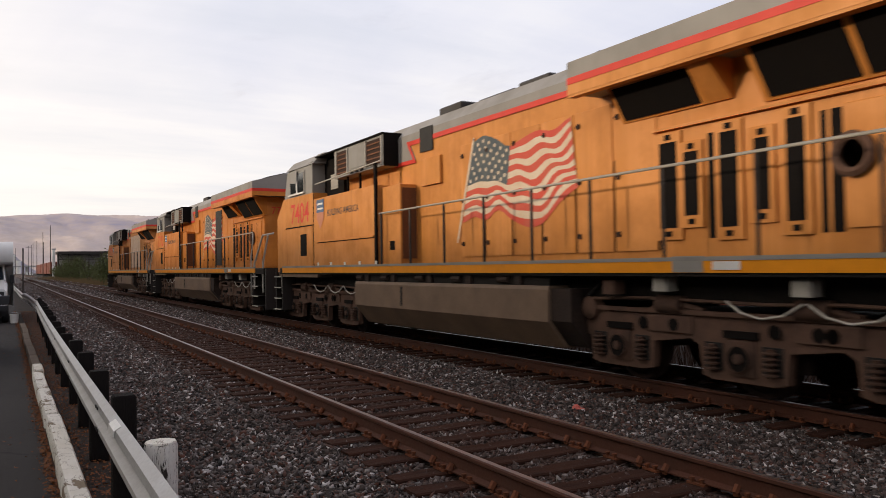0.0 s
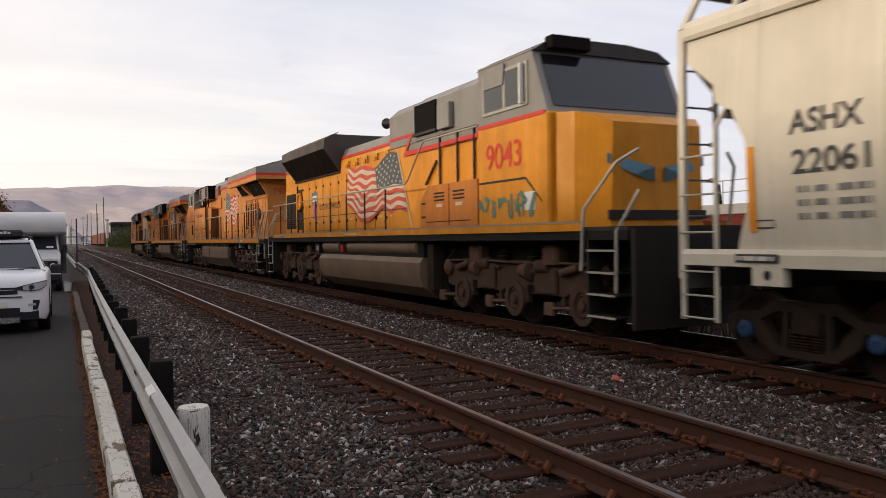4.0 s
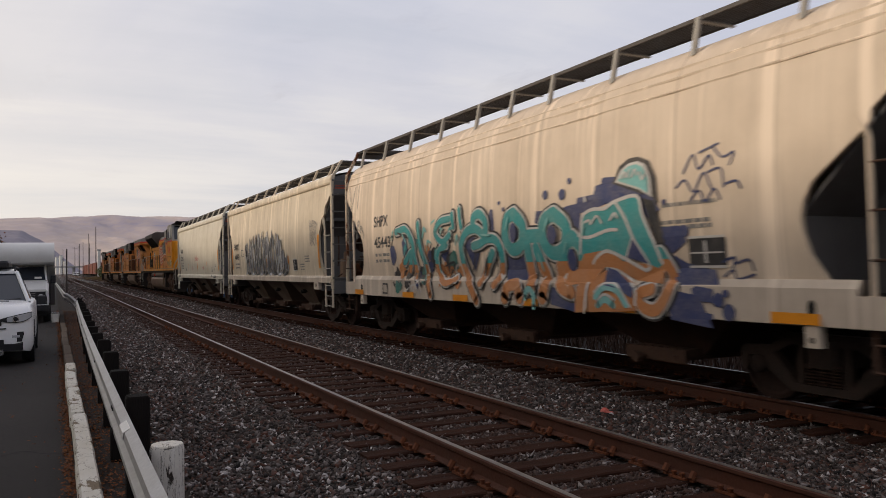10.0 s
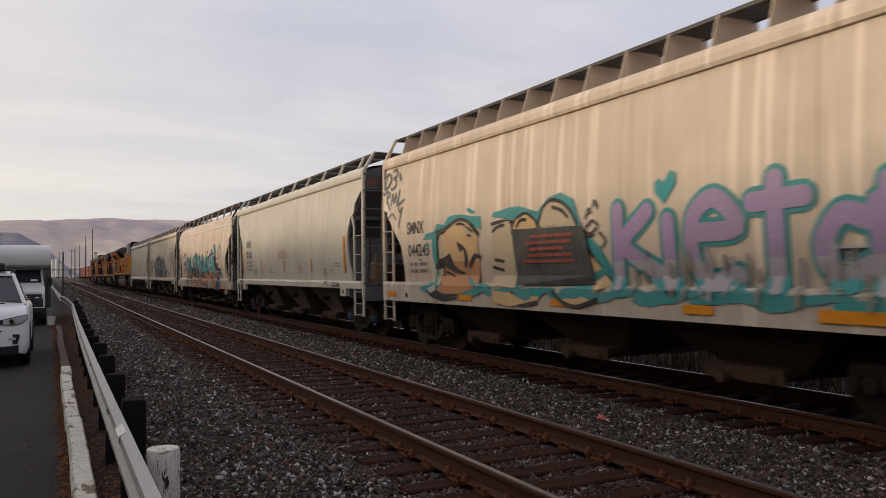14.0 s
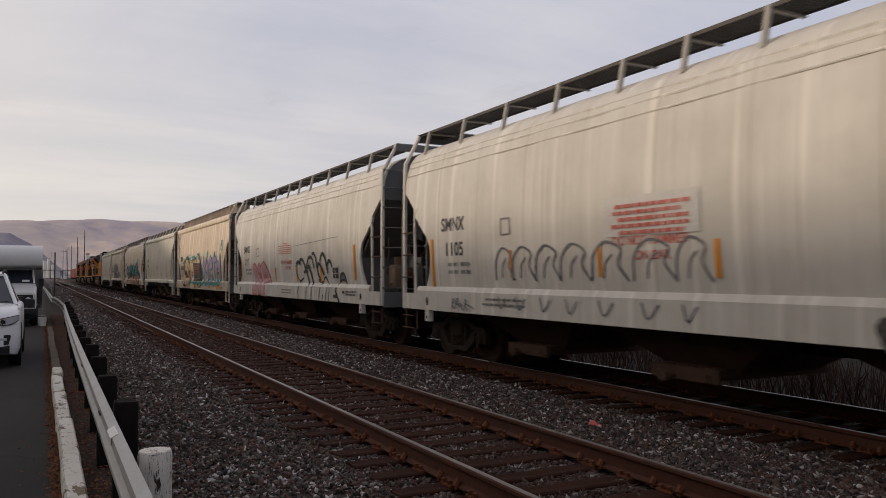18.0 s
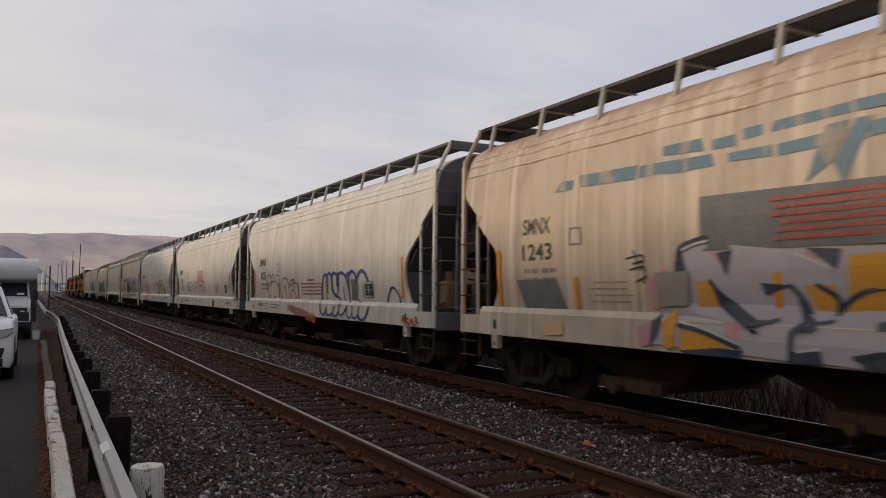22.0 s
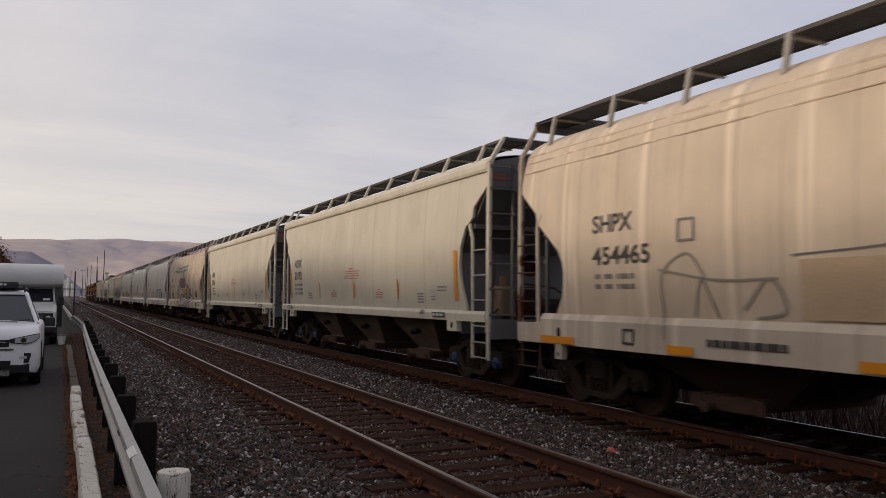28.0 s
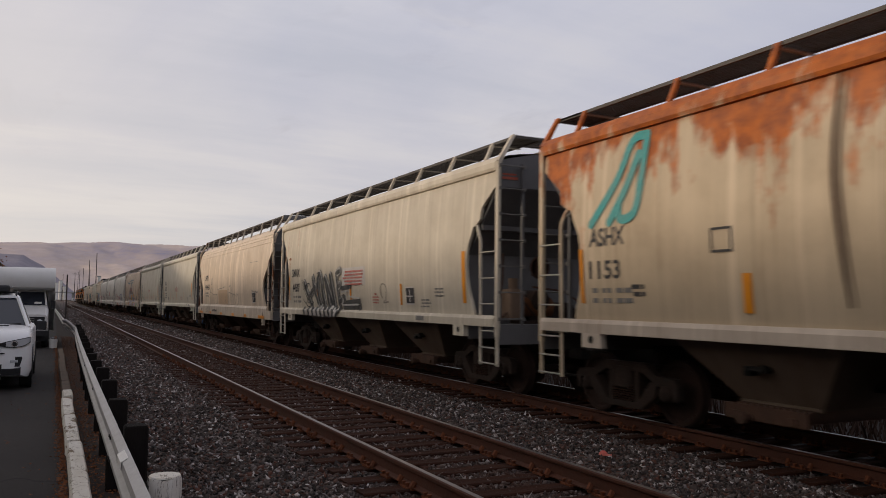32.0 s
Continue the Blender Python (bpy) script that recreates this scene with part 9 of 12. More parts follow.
    for pts in ([(2.40, 2.35), (2.58, 2.47), (2.96, 2.50), (3.11, 2.66), (3.38, 2.61), (3.60, 2.76), (3.90, 2.78), (4.18, 2.77), (4.57, 2.71), (4.94, 2.68), (4.93, 2.43), (4.50, 2.58), (4.18, 2.67), (3.90, 2.66), (3.52, 2.56), (3.14, 2.49), (3.12, 2.18), (2.92, 2.17), (2.85, 2.35)], [(2.83, 2.31), (3.12, 2.18), (3.15, 1.72), (3.09, 1.23), (2.92, 1.29), (2.99, 1.72), (2.86, 1.99)], [(4.38, 2.83), (4.44, 2.88), (4.69, 2.80), (4.75, 2.75), (4.57, 2.75)], [(2.13, 1.93), (2.23, 1.97), (2.33, 1.93), (2.23, 1.90)], [(2.48, 2.24), (2.62, 2.27), (2.80, 2.23), (2.66, 2.19)]):
        s.paint("spray", [pts], "teal", "teal ground of the figure", 0.008)
    for pts in ([(3.14, 2.49), (3.52, 2.55), (3.90, 2.65), (4.18, 2.67), (4.50, 2.58), (4.77, 2.42), (4.82, 1.87), (3.27, 1.88)],):
        s.paint("spray", [pts], "peach", "pale orange graffiti face", 0.014)
    for pts in ([(3.23, 1.88), (4.82, 1.87), (4.81, 1.41), (4.41, 1.31), (4.01, 1.24), (3.42, 1.24), (3.06, 1.31), (3.24, 1.40)],):
        s.paint("spray", [pts], "salmon", "orange graffiti face", 0.014)
    for pts in ([(3.17, 2.48), (3.49, 2.50), (3.51, 2.00), (3.18, 1.91)], [(4.04, 2.62), (4.56, 2.49), (4.68, 2.37), (4.17, 2.44)], [(3.12, 1.71), (3.35, 1.77), (3.31, 1.47), (3.09, 1.39)], [(4.17, 2.15), (4.23, 2.09), (4.21, 1.86), (4.15, 1.94)]):
        s.paint("spray", [pts], "cream_paint", "pale shine of the figure", 0.018)
    for pts in ([(3.11, 2.48), (3.52, 2.54), (3.90, 2.65), (4.18, 2.67), (4.50, 2.59), (4.76, 2.42), (4.85, 2.36)], [(3.14, 2.44), (3.11, 2.18), (3.13, 1.91), (3.35, 1.77), (3.29, 1.45)]):
        s.stroke(pts, 0.07, "ink", "black edge of the figure", 0.022)
    for pts in ([(3.10, 1.91), (3.43, 1.97), (3.66, 2.04), (3.71, 1.95), (3.82, 1.80), (4.02, 1.71), (4.30, 1.65), (4.16, 1.62), (3.80, 1.66), (3.47, 1.77), (3.27, 1.83)], [(3.96, 2.26), (4.23, 2.17), (4.36, 2.05), (4.40, 1.88), (4.30, 1.73), (4.24, 1.79), (4.27, 1.97), (4.23, 2.09), (4.14, 2.07), (4.10, 2.03), (4.04, 2.10)], [(4.42, 1.79), (4.55, 1.93), (4.69, 2.02), (4.92, 1.96), (4.89, 1.90), (4.73, 1.94), (4.61, 1.87), (4.50, 1.75), (4.43, 1.73)]):
        s.paint("spray", [pts], "ink", "black mark of the figure", 0.026)
    for pts in ([(2.98, 1.77), (3.10, 1.87), (3.36, 1.83), (3.31, 1.76), (3.14, 1.72), (3.03, 1.74)], [(4.31, 2.56), (4.56, 2.48), (4.70, 2.40), (4.61, 2.40), (4.37, 2.51)]):
        s.paint("spray", [pts], "ink", "black mark of the figure", 0.026)
    for pts in ([(3.46, 1.67), (3.62, 1.64), (3.82, 1.57)], [(4.00, 2.59), (4.17, 2.59), (4.34, 2.55)], [(4.43, 2.36), (4.56, 2.34)], [(3.19, 2.35), (3.24, 2.43), (3.48, 2.47)]):
        s.stroke(pts, 0.05, "ink", "thin black line of the figure", 0.026)
    for pts in ([(2.67, 1.27), (3.01, 1.32), (3.42, 1.22), (4.05, 1.23), (3.90, 1.15), (3.41, 1.10), (3.09, 1.12), (2.81, 1.18)],):
        s.paint("spray", [pts], "ink", "black foot of the figure", 0.022)
    for pts in ([(2.68, 1.33), (3.02, 1.41), (3.09, 1.31), (2.81, 1.24)],):
        s.paint("spray", [pts], "chalk", "white foot of the figure", 0.024)
    for pts in ([(4.29, 1.55), (4.42, 1.58), (4.67, 1.50), (4.90, 1.46), (4.90, 1.38), (4.60, 1.42), (4.35, 1.47)],):
        s.paint("spray", [pts], "teal", "teal flash over the figure", 0.030)
    for pts in ([(5.97, 2.77), (6.29, 2.76), (6.80, 2.63), (7.13, 2.83), (7.45, 2.88), (7.77, 2.75), (7.90, 2.45), (8.03, 2.24), (8.39, 2.00), (8.76, 1.51), (8.62, 1.47), (8.18, 1.87), (7.87, 2.30), (5.34, 2.64), (5.38, 2.71)],):
        s.paint("spray", [pts], "teal", "teal ground of the figure", 0.0085)
    for pts in ([(5.34, 2.53), (5.96, 2.53), (6.12, 1.38), (5.32, 1.43)], [(6.82, 2.40), (7.01, 2.66), (7.21, 2.75), (7.45, 2.71), (7.68, 2.54), (7.84, 2.34)]):
        s.paint("spray", [pts], "cream_paint", "pale graffiti figure", 0.016)
    for pts in ([(5.99, 2.33), (6.17, 2.54), (6.48, 2.61), (6.72, 2.49), (6.82, 2.32)], [(8.06, 2.01), (8.24, 1.85), (8.63, 1.47), (8.27, 1.36), (8.22, 1.50)], [(5.32, 1.34), (5.94, 1.31), (6.51, 1.16), (5.93, 1.07), (5.40, 1.12)], [(6.09, 1.35), (6.80, 1.36), (6.80, 1.20), (6.25, 1.10)], [(7.25, 1.34), (8.40, 1.40), (8.27, 1.25), (7.87, 1.14), (7.51, 1.18)]):
        s.paint("spray", [pts], "peach", "peach graffiti figure", 0.018)
    for pts in ([(7.01, 2.68), (7.26, 2.73), (7.57, 2.63), (7.72, 2.49)],):
        s.stroke(pts, 0.1, "salmon", "orange edge of the figure", 0.022)
    for pts in ([(5.34, 2.51), (5.69, 2.54), (5.99, 2.52)], [(5.37, 2.38), (5.58, 2.46), (5.81, 2.46)], [(5.99, 2.33), (6.16, 2.55), (6.48, 2.62), (6.71, 2.51), (6.82, 2.40)], [(6.17, 2.42), (6.31, 2.52), (6.48, 2.52)], [(6.82, 2.40), (7.00, 2.69), (7.26, 2.78), (7.56, 2.69), (7.78, 2.50), (7.87, 2.32)], [(7.25, 2.67), (7.48, 2.60), (7.63, 2.49)], [(5.33, 1.75), (5.80, 1.66), (6.09, 1.53)], [(5.41, 1.88), (5.95, 1.81)], [(8.03, 2.05), (8.23, 1.86), (8.59, 1.51)], [(6.01, 1.31), (6.23, 1.12), (6.77, 1.17)], [(7.22, 1.34), (7.51, 1.19), (7.87, 1.14), (8.33, 1.26)]):
        s.stroke(pts, 0.06, "ink", "black line of the figure", 0.026)
    for pts in ([(8.18, 1.56), (8.46, 1.66)],):
        s.stroke(pts, 0.12, "teal", "teal band on the figure", 0.03)
    for pts in ([(8.07, 2.44), (8.16, 2.58), (8.20, 2.50)], [(8.24, 2.60), (8.30, 2.69), (8.36, 2.57)], [(8.09, 2.32), (8.24, 2.40), (8.36, 2.32)], [(7.98, 2.28), (8.17, 2.21), (8.32, 2.29)], [(8.02, 2.15), (8.25, 2.19)], [(8.39, 2.22), (8.51, 2.10), (8.44, 2.00)]):
        s.stroke(pts, 0.035, "ink", "small black tag", 0.02)
    for k in range(30):
        s.blob(2.6 + 0.34 * k, 1.33 + 0.05 * math.sin(k * 2.1), 0.30, 0.07 + 0.03 * math.sin(k * 1.3), "teal", "teal paint on the sill", 0.0085, 30 + k)
    s.paint("painted_panel", [[(6.07, 2.38), (6.18, 1.45), (8.27, 1.46), (8.06, 2.33)]], "slate_dark", "dark grey overpainted panel", 0.062)
    for v in s.print_rows(6.4, 2.2, 1.4, 5, 0.10, 0.05, "brick_red", "red warning print bars", 0.2).data.vertices:
        v.co.x -= 0.075
    lilac = [[[(8.82, 2.5), (8.78, 1.5)], [(9.4, 2.45), (8.95, 2.0), (9.85, 1.5)]], [[(9.8, 1.6), (9.78, 2.3)]], [[(10.2, 2.12), (10.92, 2.16), (10.6, 2.52), (10.22, 2.3), (10.22, 1.75), (10.5, 1.52), (10.9, 1.6)]], [[(11.46, 2.65), (11.44, 1.5)], [(11.15, 2.42), (11.82, 2.44)]], [[(12.55, 2.15), (12.25, 2.22), (12.02, 1.9), (12.2, 1.58), (12.6, 1.7)], [(12.66, 2.3), (12.7, 1.5)]], [[(12.78, 2.5), (12.76, 1.5)]]]
    for lines in lilac:
        s.fat(lines, 0.23, "lilac", [(0.12, "teal")], (1.80, "mist"), "lilac graffiti letter")
    rng = random.Random(88)
    for k in range(46):
        u = 8.75 + 4.4 * rng.random()
        z = rng.uniform(1.6, 1.95)
        s.stroke([(u, z), (u + 0.01, z - rng.uniform(0.12, 0.4))], rng.uniform(0.03, 0.09), "faint" if k % 3 else "mist", "run of faded paint", 0.0365, None, True)
    s.paint("spray", [[(9.72, 2.52), (9.55, 2.68), (9.54, 2.80), (9.63, 2.86), (9.72, 2.79), (9.84, 2.94), (9.94, 2.90), (9.95, 2.76)]], "teal", "teal heart", 0.012)
    s.sill_strips([0.75, 4.3, 7.4, 10.3], 1.13, 1.24, 0.5)
    s.sill_strips([12.45], 1.12, 1.25, 0.95)
    s.code_plate(12.1, 1.60, 0.42, 0.27)
    s.stroke(s.ring(13.15, 3.05, 0.24, 0.22), 0.05, "teal", "teal sprayed ring", 0.012)
    s.stroke([(13.02, 3.0), (13.12, 3.12), (13.28, 3.05)], 0.04, "teal", "teal squiggle in the ring", 0.012)

    s = Side(5)
    marks(s, "SMNX", "1117", (1.80, 0.94, 2.57), (1.98, 0.66, 2.10), 2)
    s.square(4.1, 4.4, 2.4, 2.7, 0.03, "letter_pale")
    warning(s, 7.07, 8.74, 2.38, 2.76, 6)
    s.text(7.4, 2.08, "DO NOT HAMMER", 0.15, "warn_red", "red stencilled words")
    s.text(7.9, 1.9, "ON CAR", 0.15, "warn_red", "red stencilled words")
    for pts in ([(3.50, 1.94), (3.70, 2.13), (4.00, 2.09), (4.22, 1.55), (3.92, 1.39)], [(4.10, 2.03), (4.40, 2.15), (4.69, 2.02), (4.80, 1.40), (4.32, 1.43)], [(4.68, 2.08), (5.06, 2.17), (5.42, 2.10), (5.86, 1.71), (6.04, 1.44), (5.07, 1.40)]):
        s.paint("spray", [pts], "pink", "pink graffiti letter", 0.008)
    for pts in ([(3.61, 1.39), (4.22, 1.39), (4.13, 1.03), (3.68, 1.02)], [(4.37, 1.38), (4.94, 1.39), (4.85, 1.03), (4.42, 1.02)], [(5.07, 1.39), (5.35, 1.39), (5.35, 1.02), (5.08, 1.01)]):
        s.paint("spray", [pts], "pink", "pink graffiti letter", 0.010)
    for pts in ([(5.39, 1.39), (5.74, 1.40), (5.66, 1.00), (5.44, 0.99)],):
        s.paint("spray", [pts], "chalk", "white graffiti stroke", 0.012)
    for pts in ([(3.50, 1.91), (3.70, 2.13), (4.00, 2.09), (4.31, 1.71)], [(4.30, 2.02), (4.44, 2.16), (4.69, 2.05)], [(4.69, 1.99), (4.92, 2.15), (5.24, 2.19), (5.60, 1.98), (5.95, 1.68), (6.08, 1.45)], [(4.40, 1.79), (4.69, 1.71), (4.51, 1.58)], [(5.07, 1.59), (5.34, 1.74), (5.52, 1.56)], [(3.56, 1.35), (3.68, 1.03), (4.18, 1.02), (4.27, 1.33)], [(4.37, 1.33), (4.47, 1.02), (4.94, 1.04)], [(5.39, 1.35), (5.44, 0.99), (5.71, 1.00)]):
        s.stroke(pts, 0.045, "brick_red", "dark red edge of the pink letters", 0.014)
    for pts in ([(9.13, 1.89), (9.19, 2.06), (9.38, 2.13), (9.62, 2.07)], [(9.59, 2.17), (9.83, 2.19), (10.01, 2.06), (10.18, 1.80), (10.41, 1.44)], [(9.98, 1.80), (10.15, 1.85), (10.26, 1.82)], [(10.23, 1.94), (10.34, 2.15), (10.54, 2.24), (10.78, 2.20), (10.94, 1.93)], [(10.35, 1.92), (10.46, 1.98), (10.59, 1.82), (10.81, 1.45)], [(10.80, 2.33), (10.94, 2.34), (11.12, 2.18), (11.27, 1.81), (11.50, 1.59)], [(11.27, 1.93), (11.39, 2.04), (11.57, 2.00), (11.81, 1.75)], [(11.57, 2.14), (11.69, 2.29), (11.85, 2.29), (12.04, 2.08), (12.15, 1.79)], [(12.15, 2.00), (12.29, 2.10), (12.44, 2.06), (12.53, 1.95)]):
        s.stroke(pts, 0.1, "ink", "black sprayed hump")
    for pts in ([(9.13, 1.89), (9.23, 1.70), (9.54, 1.48)], [(9.48, 1.52), (9.84, 1.61)], [(11.69, 1.50), (11.92, 1.66), (12.15, 1.49)], [(9.54, 1.43), (9.39, 1.21), (9.48, 0.99)], [(10.27, 1.44), (10.19, 1.01)], [(10.76, 1.42), (10.73, 0.98)], [(11.59, 1.46), (11.47, 0.98)], [(11.81, 1.16), (11.79, 0.99)], [(12.20, 1.47), (12.04, 0.99)], [(12.42, 1.45), (12.33, 1.00)]):
        s.stroke(pts, 0.05, "ink", "thin black sprayed line")
    for pts in ([(11.35, 1.56), (11.69, 1.50)], [(10.81, 1.41), (11.07, 1.41)], [(13.01, 1.45), (12.91, 1.29), (13.05, 1.14), (13.21, 1.00)], [(12.76, 1.14), (13.01, 1.14)]):
        s.stroke(pts, 0.09, "ink", "black sprayed stroke")
    for pts in ([(13.17, 1.55), (13.21, 1.70), (13.37, 1.76), (13.52, 1.70), (13.60, 1.52), (13.41, 1.55)],):
        s.paint("spray", [pts], "steel", "grey sprayed face", 0.008)
    for pts in ([(13.15, 1.52), (13.19, 1.68), (13.37, 1.76), (13.54, 1.69), (13.64, 1.50)], [(13.13, 1.54), (13.41, 1.58), (13.64, 1.54)]):
        s.stroke(pts, 0.07, "ink", "black sprayed face", 0.012)
    for pts in ([(13.41, 1.27), (13.64, 1.31), (13.56, 1.21)],):
        s.paint("spray", [pts], "ink", "black sprayed chin", 0.012)
    s.stroke([(8.9, 2.62), (13.0, 2.74)], 0.015, "steel", "thin scratch")
    s.code_plate(12.55, 1.62, 0.46, 0.29)
    s.strips([1.42 + s.shift], 1.45, 2.42, 0.11)
    s.strips([6.63, 9.18, 11.57], 1.52, 1.97, 0.13)
    s.strips([14.28], 1.58, 2.48, 0.12)
    s.print_rows(7.4, 1.22, 1.3, 2, 0.09, 0.04)
    s.print_rows(13.6, 1.25, 0.9, 2, 0.07, 0.05, "slate")

    s = Side(6)
    marks(s, "SMNX", "1105", (1.85, 0.94, 2.56), (2.03, 0.70, 2.08), 2)
    s.square(4.3, 4.62, 2.38, 2.68, 0.03, "letter_pale")
    s.box(7.15, 8.95, 2.22, 2.76, "chalk", "white notice board")
    for v in s.print_rows(7.25, 2.6, 1.6, 5, 0.09, 0.05, "warn_red", "red print bars").data.vertices:
        v.co.x -= 0.022
    s.text(7.3, 2.1, "DO NOT HAMMER", 0.17, "warn_red", "red stencilled words")
    s.text(7.75, 1.9, "ON CAR", 0.17, "warn_red", "red stencilled words")
    for c, w in ((4.4, 0.3), (5.0, 0.35), (5.7, 0.33), (6.4, 0.36), (7.2, 0.4), (8.1, 0.4), (8.8, 0.3)):
        s.stroke([(c - w, 1.62), (c - w * 0.9, 1.95), (c - w * 0.2, 2.16), (c + w * 0.7, 2.05), (c + w * 0.5, 1.85), (c + w, 1.62)], 0.04, "steel", "thin dark bubble outline")
        s.stroke([(c - w * 0.3, 1.66), (c - w * 0.2, 1.85), (c + w * 0.2, 1.98)], 0.03, "steel", "thin dark bubble detail")
        s.stroke([(c - w * 0.5, 1.32), (c - w * 0.2, 1.12), (c + w * 0.3, 1.3)], 0.03, "steel", "thin dark drip on the sill")
    s.scribble(2.5, 3.2, 1.05, 1.25, 0.025, "steel", 4, 1)
    s.blob(11.4, 1.14, 0.22, 0.19, "ink", "black paint blot", 0.012, 2)
    s.scribble(11.75, 12.5, 1.6, 2.05, 0.022, "brick_red", 3, 5, "thin red tag")
    s.code_plate(13.6, 1.62)
    s.strips([1.42 + s.shift], 1.45, 2.42, 0.11)
    s.strips([4.62, 7.0, 9.2, 11.6])
    s.strips([14.55], 1.58, 2.48, 0.12)
    s.print_rows(3.6, 1.25, 1.5, 2, 0.09, 0.04)
    s.print_rows(14.0, 1.22, 0.8, 2, 0.07, 0.05, "slate")

    s = Side(7)
    marks(s, "SMNX", "1135", (2.02, 0.88, 2.59), (2.18, 0.65, 2.12), 2)
    s.square(4.41, 4.68, 2.33, 2.62, 0.03, "letter_pale")
    s.box(11.33, 11.60, 1.50, 2.03, "slate", "grey touch-up patch")
    s.box(12.19, 12.71, 1.57, 1.96, "slate", "dark grey ground of the plate")
    warning(s, 6.93, 9.04, 1.58, 2.08, 5)
    for pts in ([(8.92, 1.47), (9.00, 1.86), (9.13, 2.09), (9.29, 2.18), (9.41, 2.13), (9.47, 2.00)], [(9.44, 1.98), (9.50, 2.16), (9.65, 2.21), (9.77, 2.17), (9.83, 2.03), (9.83, 1.78), (9.97, 1.66), (10.12, 1.58)], [(9.81, 2.06), (9.90, 2.18), (10.03, 2.21), (10.16, 2.16), (10.22, 2.03), (10.23, 1.87)], [(10.19, 2.12), (10.29, 2.21), (10.36, 2.14)], [(10.34, 2.01), (10.39, 2.15), (10.52, 2.20), (10.67, 2.19), (10.84, 2.13), (10.96, 2.03), (11.05, 1.87), (11.12, 1.68), (11.17, 1.46)], [(10.97, 2.11), (11.01, 2.19), (11.09, 2.17)]):
        s.stroke(pts, 0.085, "deep_blue", "blue bubble outline")
    for pts in ([(11.08, 1.96), (11.15, 2.12), (11.27, 2.21), (11.43, 2.22), (11.57, 2.16), (11.66, 2.04), (11.71, 1.89)], [(11.68, 2.01), (11.81, 2.15), (11.95, 2.22), (12.12, 2.22), (12.28, 2.13), (12.43, 1.97)]):
        s.stroke(pts, 0.085, "deep_blue", "blue bubble outline")
    for pts in ([(10.36, 2.12), (10.30, 1.81), (10.15, 1.59), (10.32, 1.56), (10.43, 1.50), (10.48, 1.43)], [(11.71, 1.89), (11.70, 1.73), (11.63, 1.61)], [(11.15, 2.09), (11.12, 1.68)], [(9.47, 2.00), (9.48, 1.67)], [(8.91, 1.47), (8.92, 1.34), (9.01, 1.17), (9.20, 1.08), (9.38, 1.15), (9.45, 1.30)], [(9.43, 1.26), (9.53, 1.11), (9.74, 1.08), (9.97, 1.14), (10.09, 1.32)], [(9.95, 1.14), (10.13, 1.06), (10.32, 1.10), (10.46, 1.20), (10.47, 1.39)], [(10.42, 1.19), (10.59, 1.11), (10.80, 1.14), (11.00, 1.26), (11.05, 1.33)]):
        s.stroke(pts, 0.055, "deep_blue", "thin blue bubble outline")
    for pts in ([(11.00, 1.34), (11.05, 1.14), (11.21, 1.05), (11.36, 1.09), (11.44, 1.24), (11.45, 1.37)], [(11.42, 1.20), (11.51, 1.07), (11.68, 1.06), (11.82, 1.15), (11.90, 1.33)]):
        s.stroke(pts, 0.055, "deep_blue", "thin blue bubble outline")
    for pts in ([(11.82, 1.14), (11.99, 1.04), (12.18, 1.02), (12.37, 1.13), (12.53, 1.32)],):
        s.stroke(pts, 0.09, "deep_blue", "blue bubble outline")
    for pts in ([(10.69, 1.81), (10.71, 1.61), (10.77, 1.48)], [(12.07, 1.86), (12.11, 1.62)], [(11.65, 1.55), (11.78, 1.47), (11.98, 1.44)]):
        s.stroke(pts, 0.06, "slate", "grey touch-up stroke")
    for pts in ([(3.26, 1.89), (3.11, 2.12), (3.31, 2.26), (3.58, 2.20), (3.71, 2.03), (3.66, 1.87)], [(3.58, 2.13), (3.85, 2.27), (4.10, 2.16), (4.18, 1.99)], [(3.26, 1.87), (3.63, 2.00), (4.04, 2.04), (4.42, 1.94)], [(3.13, 2.01), (3.29, 1.66), (3.59, 1.44), (4.20, 1.54)], [(4.29, 2.24), (4.60, 2.21), (4.73, 1.86), (4.80, 1.53)], [(4.94, 1.94), (5.12, 2.11), (5.38, 2.13), (5.64, 2.05), (5.79, 1.83)], [(4.92, 1.42), (5.07, 1.75), (5.25, 1.86), (5.41, 1.75), (5.37, 1.50), (5.21, 1.44)]):
        s.stroke(pts, 0.038, "brick_red", "thin red tag")
    for pts in ([(5.68, 1.40), (5.71, 1.75), (5.82, 1.94), (6.04, 2.06), (6.26, 2.03), (6.28, 1.79)], [(5.88, 1.88), (6.24, 1.96), (6.60, 1.93), (6.67, 1.64)], [(6.01, 1.45), (5.96, 1.68), (6.19, 1.75), (6.45, 1.56), (6.33, 1.46)], [(5.88, 2.02), (6.17, 2.07), (6.41, 2.05)]):
        s.stroke(pts, 0.038, "brick_red", "thin red tag")
    rng = random.Random(77)
    for k in range(15):
        u = 5.75 + 0.19 * k
        z = 1.36 - 0.02 * k
        s.stroke([(u, z - 0.26), (u + 0.04, z - rng.uniform(0, 0.06)), (u + 0.10, z - 0.2 - rng.uniform(0, 0.1)), (u + 0.17, z - rng.uniform(0.02, 0.12))], 0.04, "brick_red", "red scrawl on the sill")
    s.stroke([(13.6, 1.5), (13.65, 1.66), (13.9, 1.82), (14.2, 1.65), (14.25, 1.45)], 0.05, "deep_blue", "blue hump")
    s.scribble(14.5, 15.4, 1.0, 1.2, 0.04, "brick_red", 4, 14, "red scrawl on the sill")
    s.code_plate(12.26, 1.62, 0.42, 0.29)
    s.strips([1.35 + s.shift], 1.49, 2.49, 0.12)
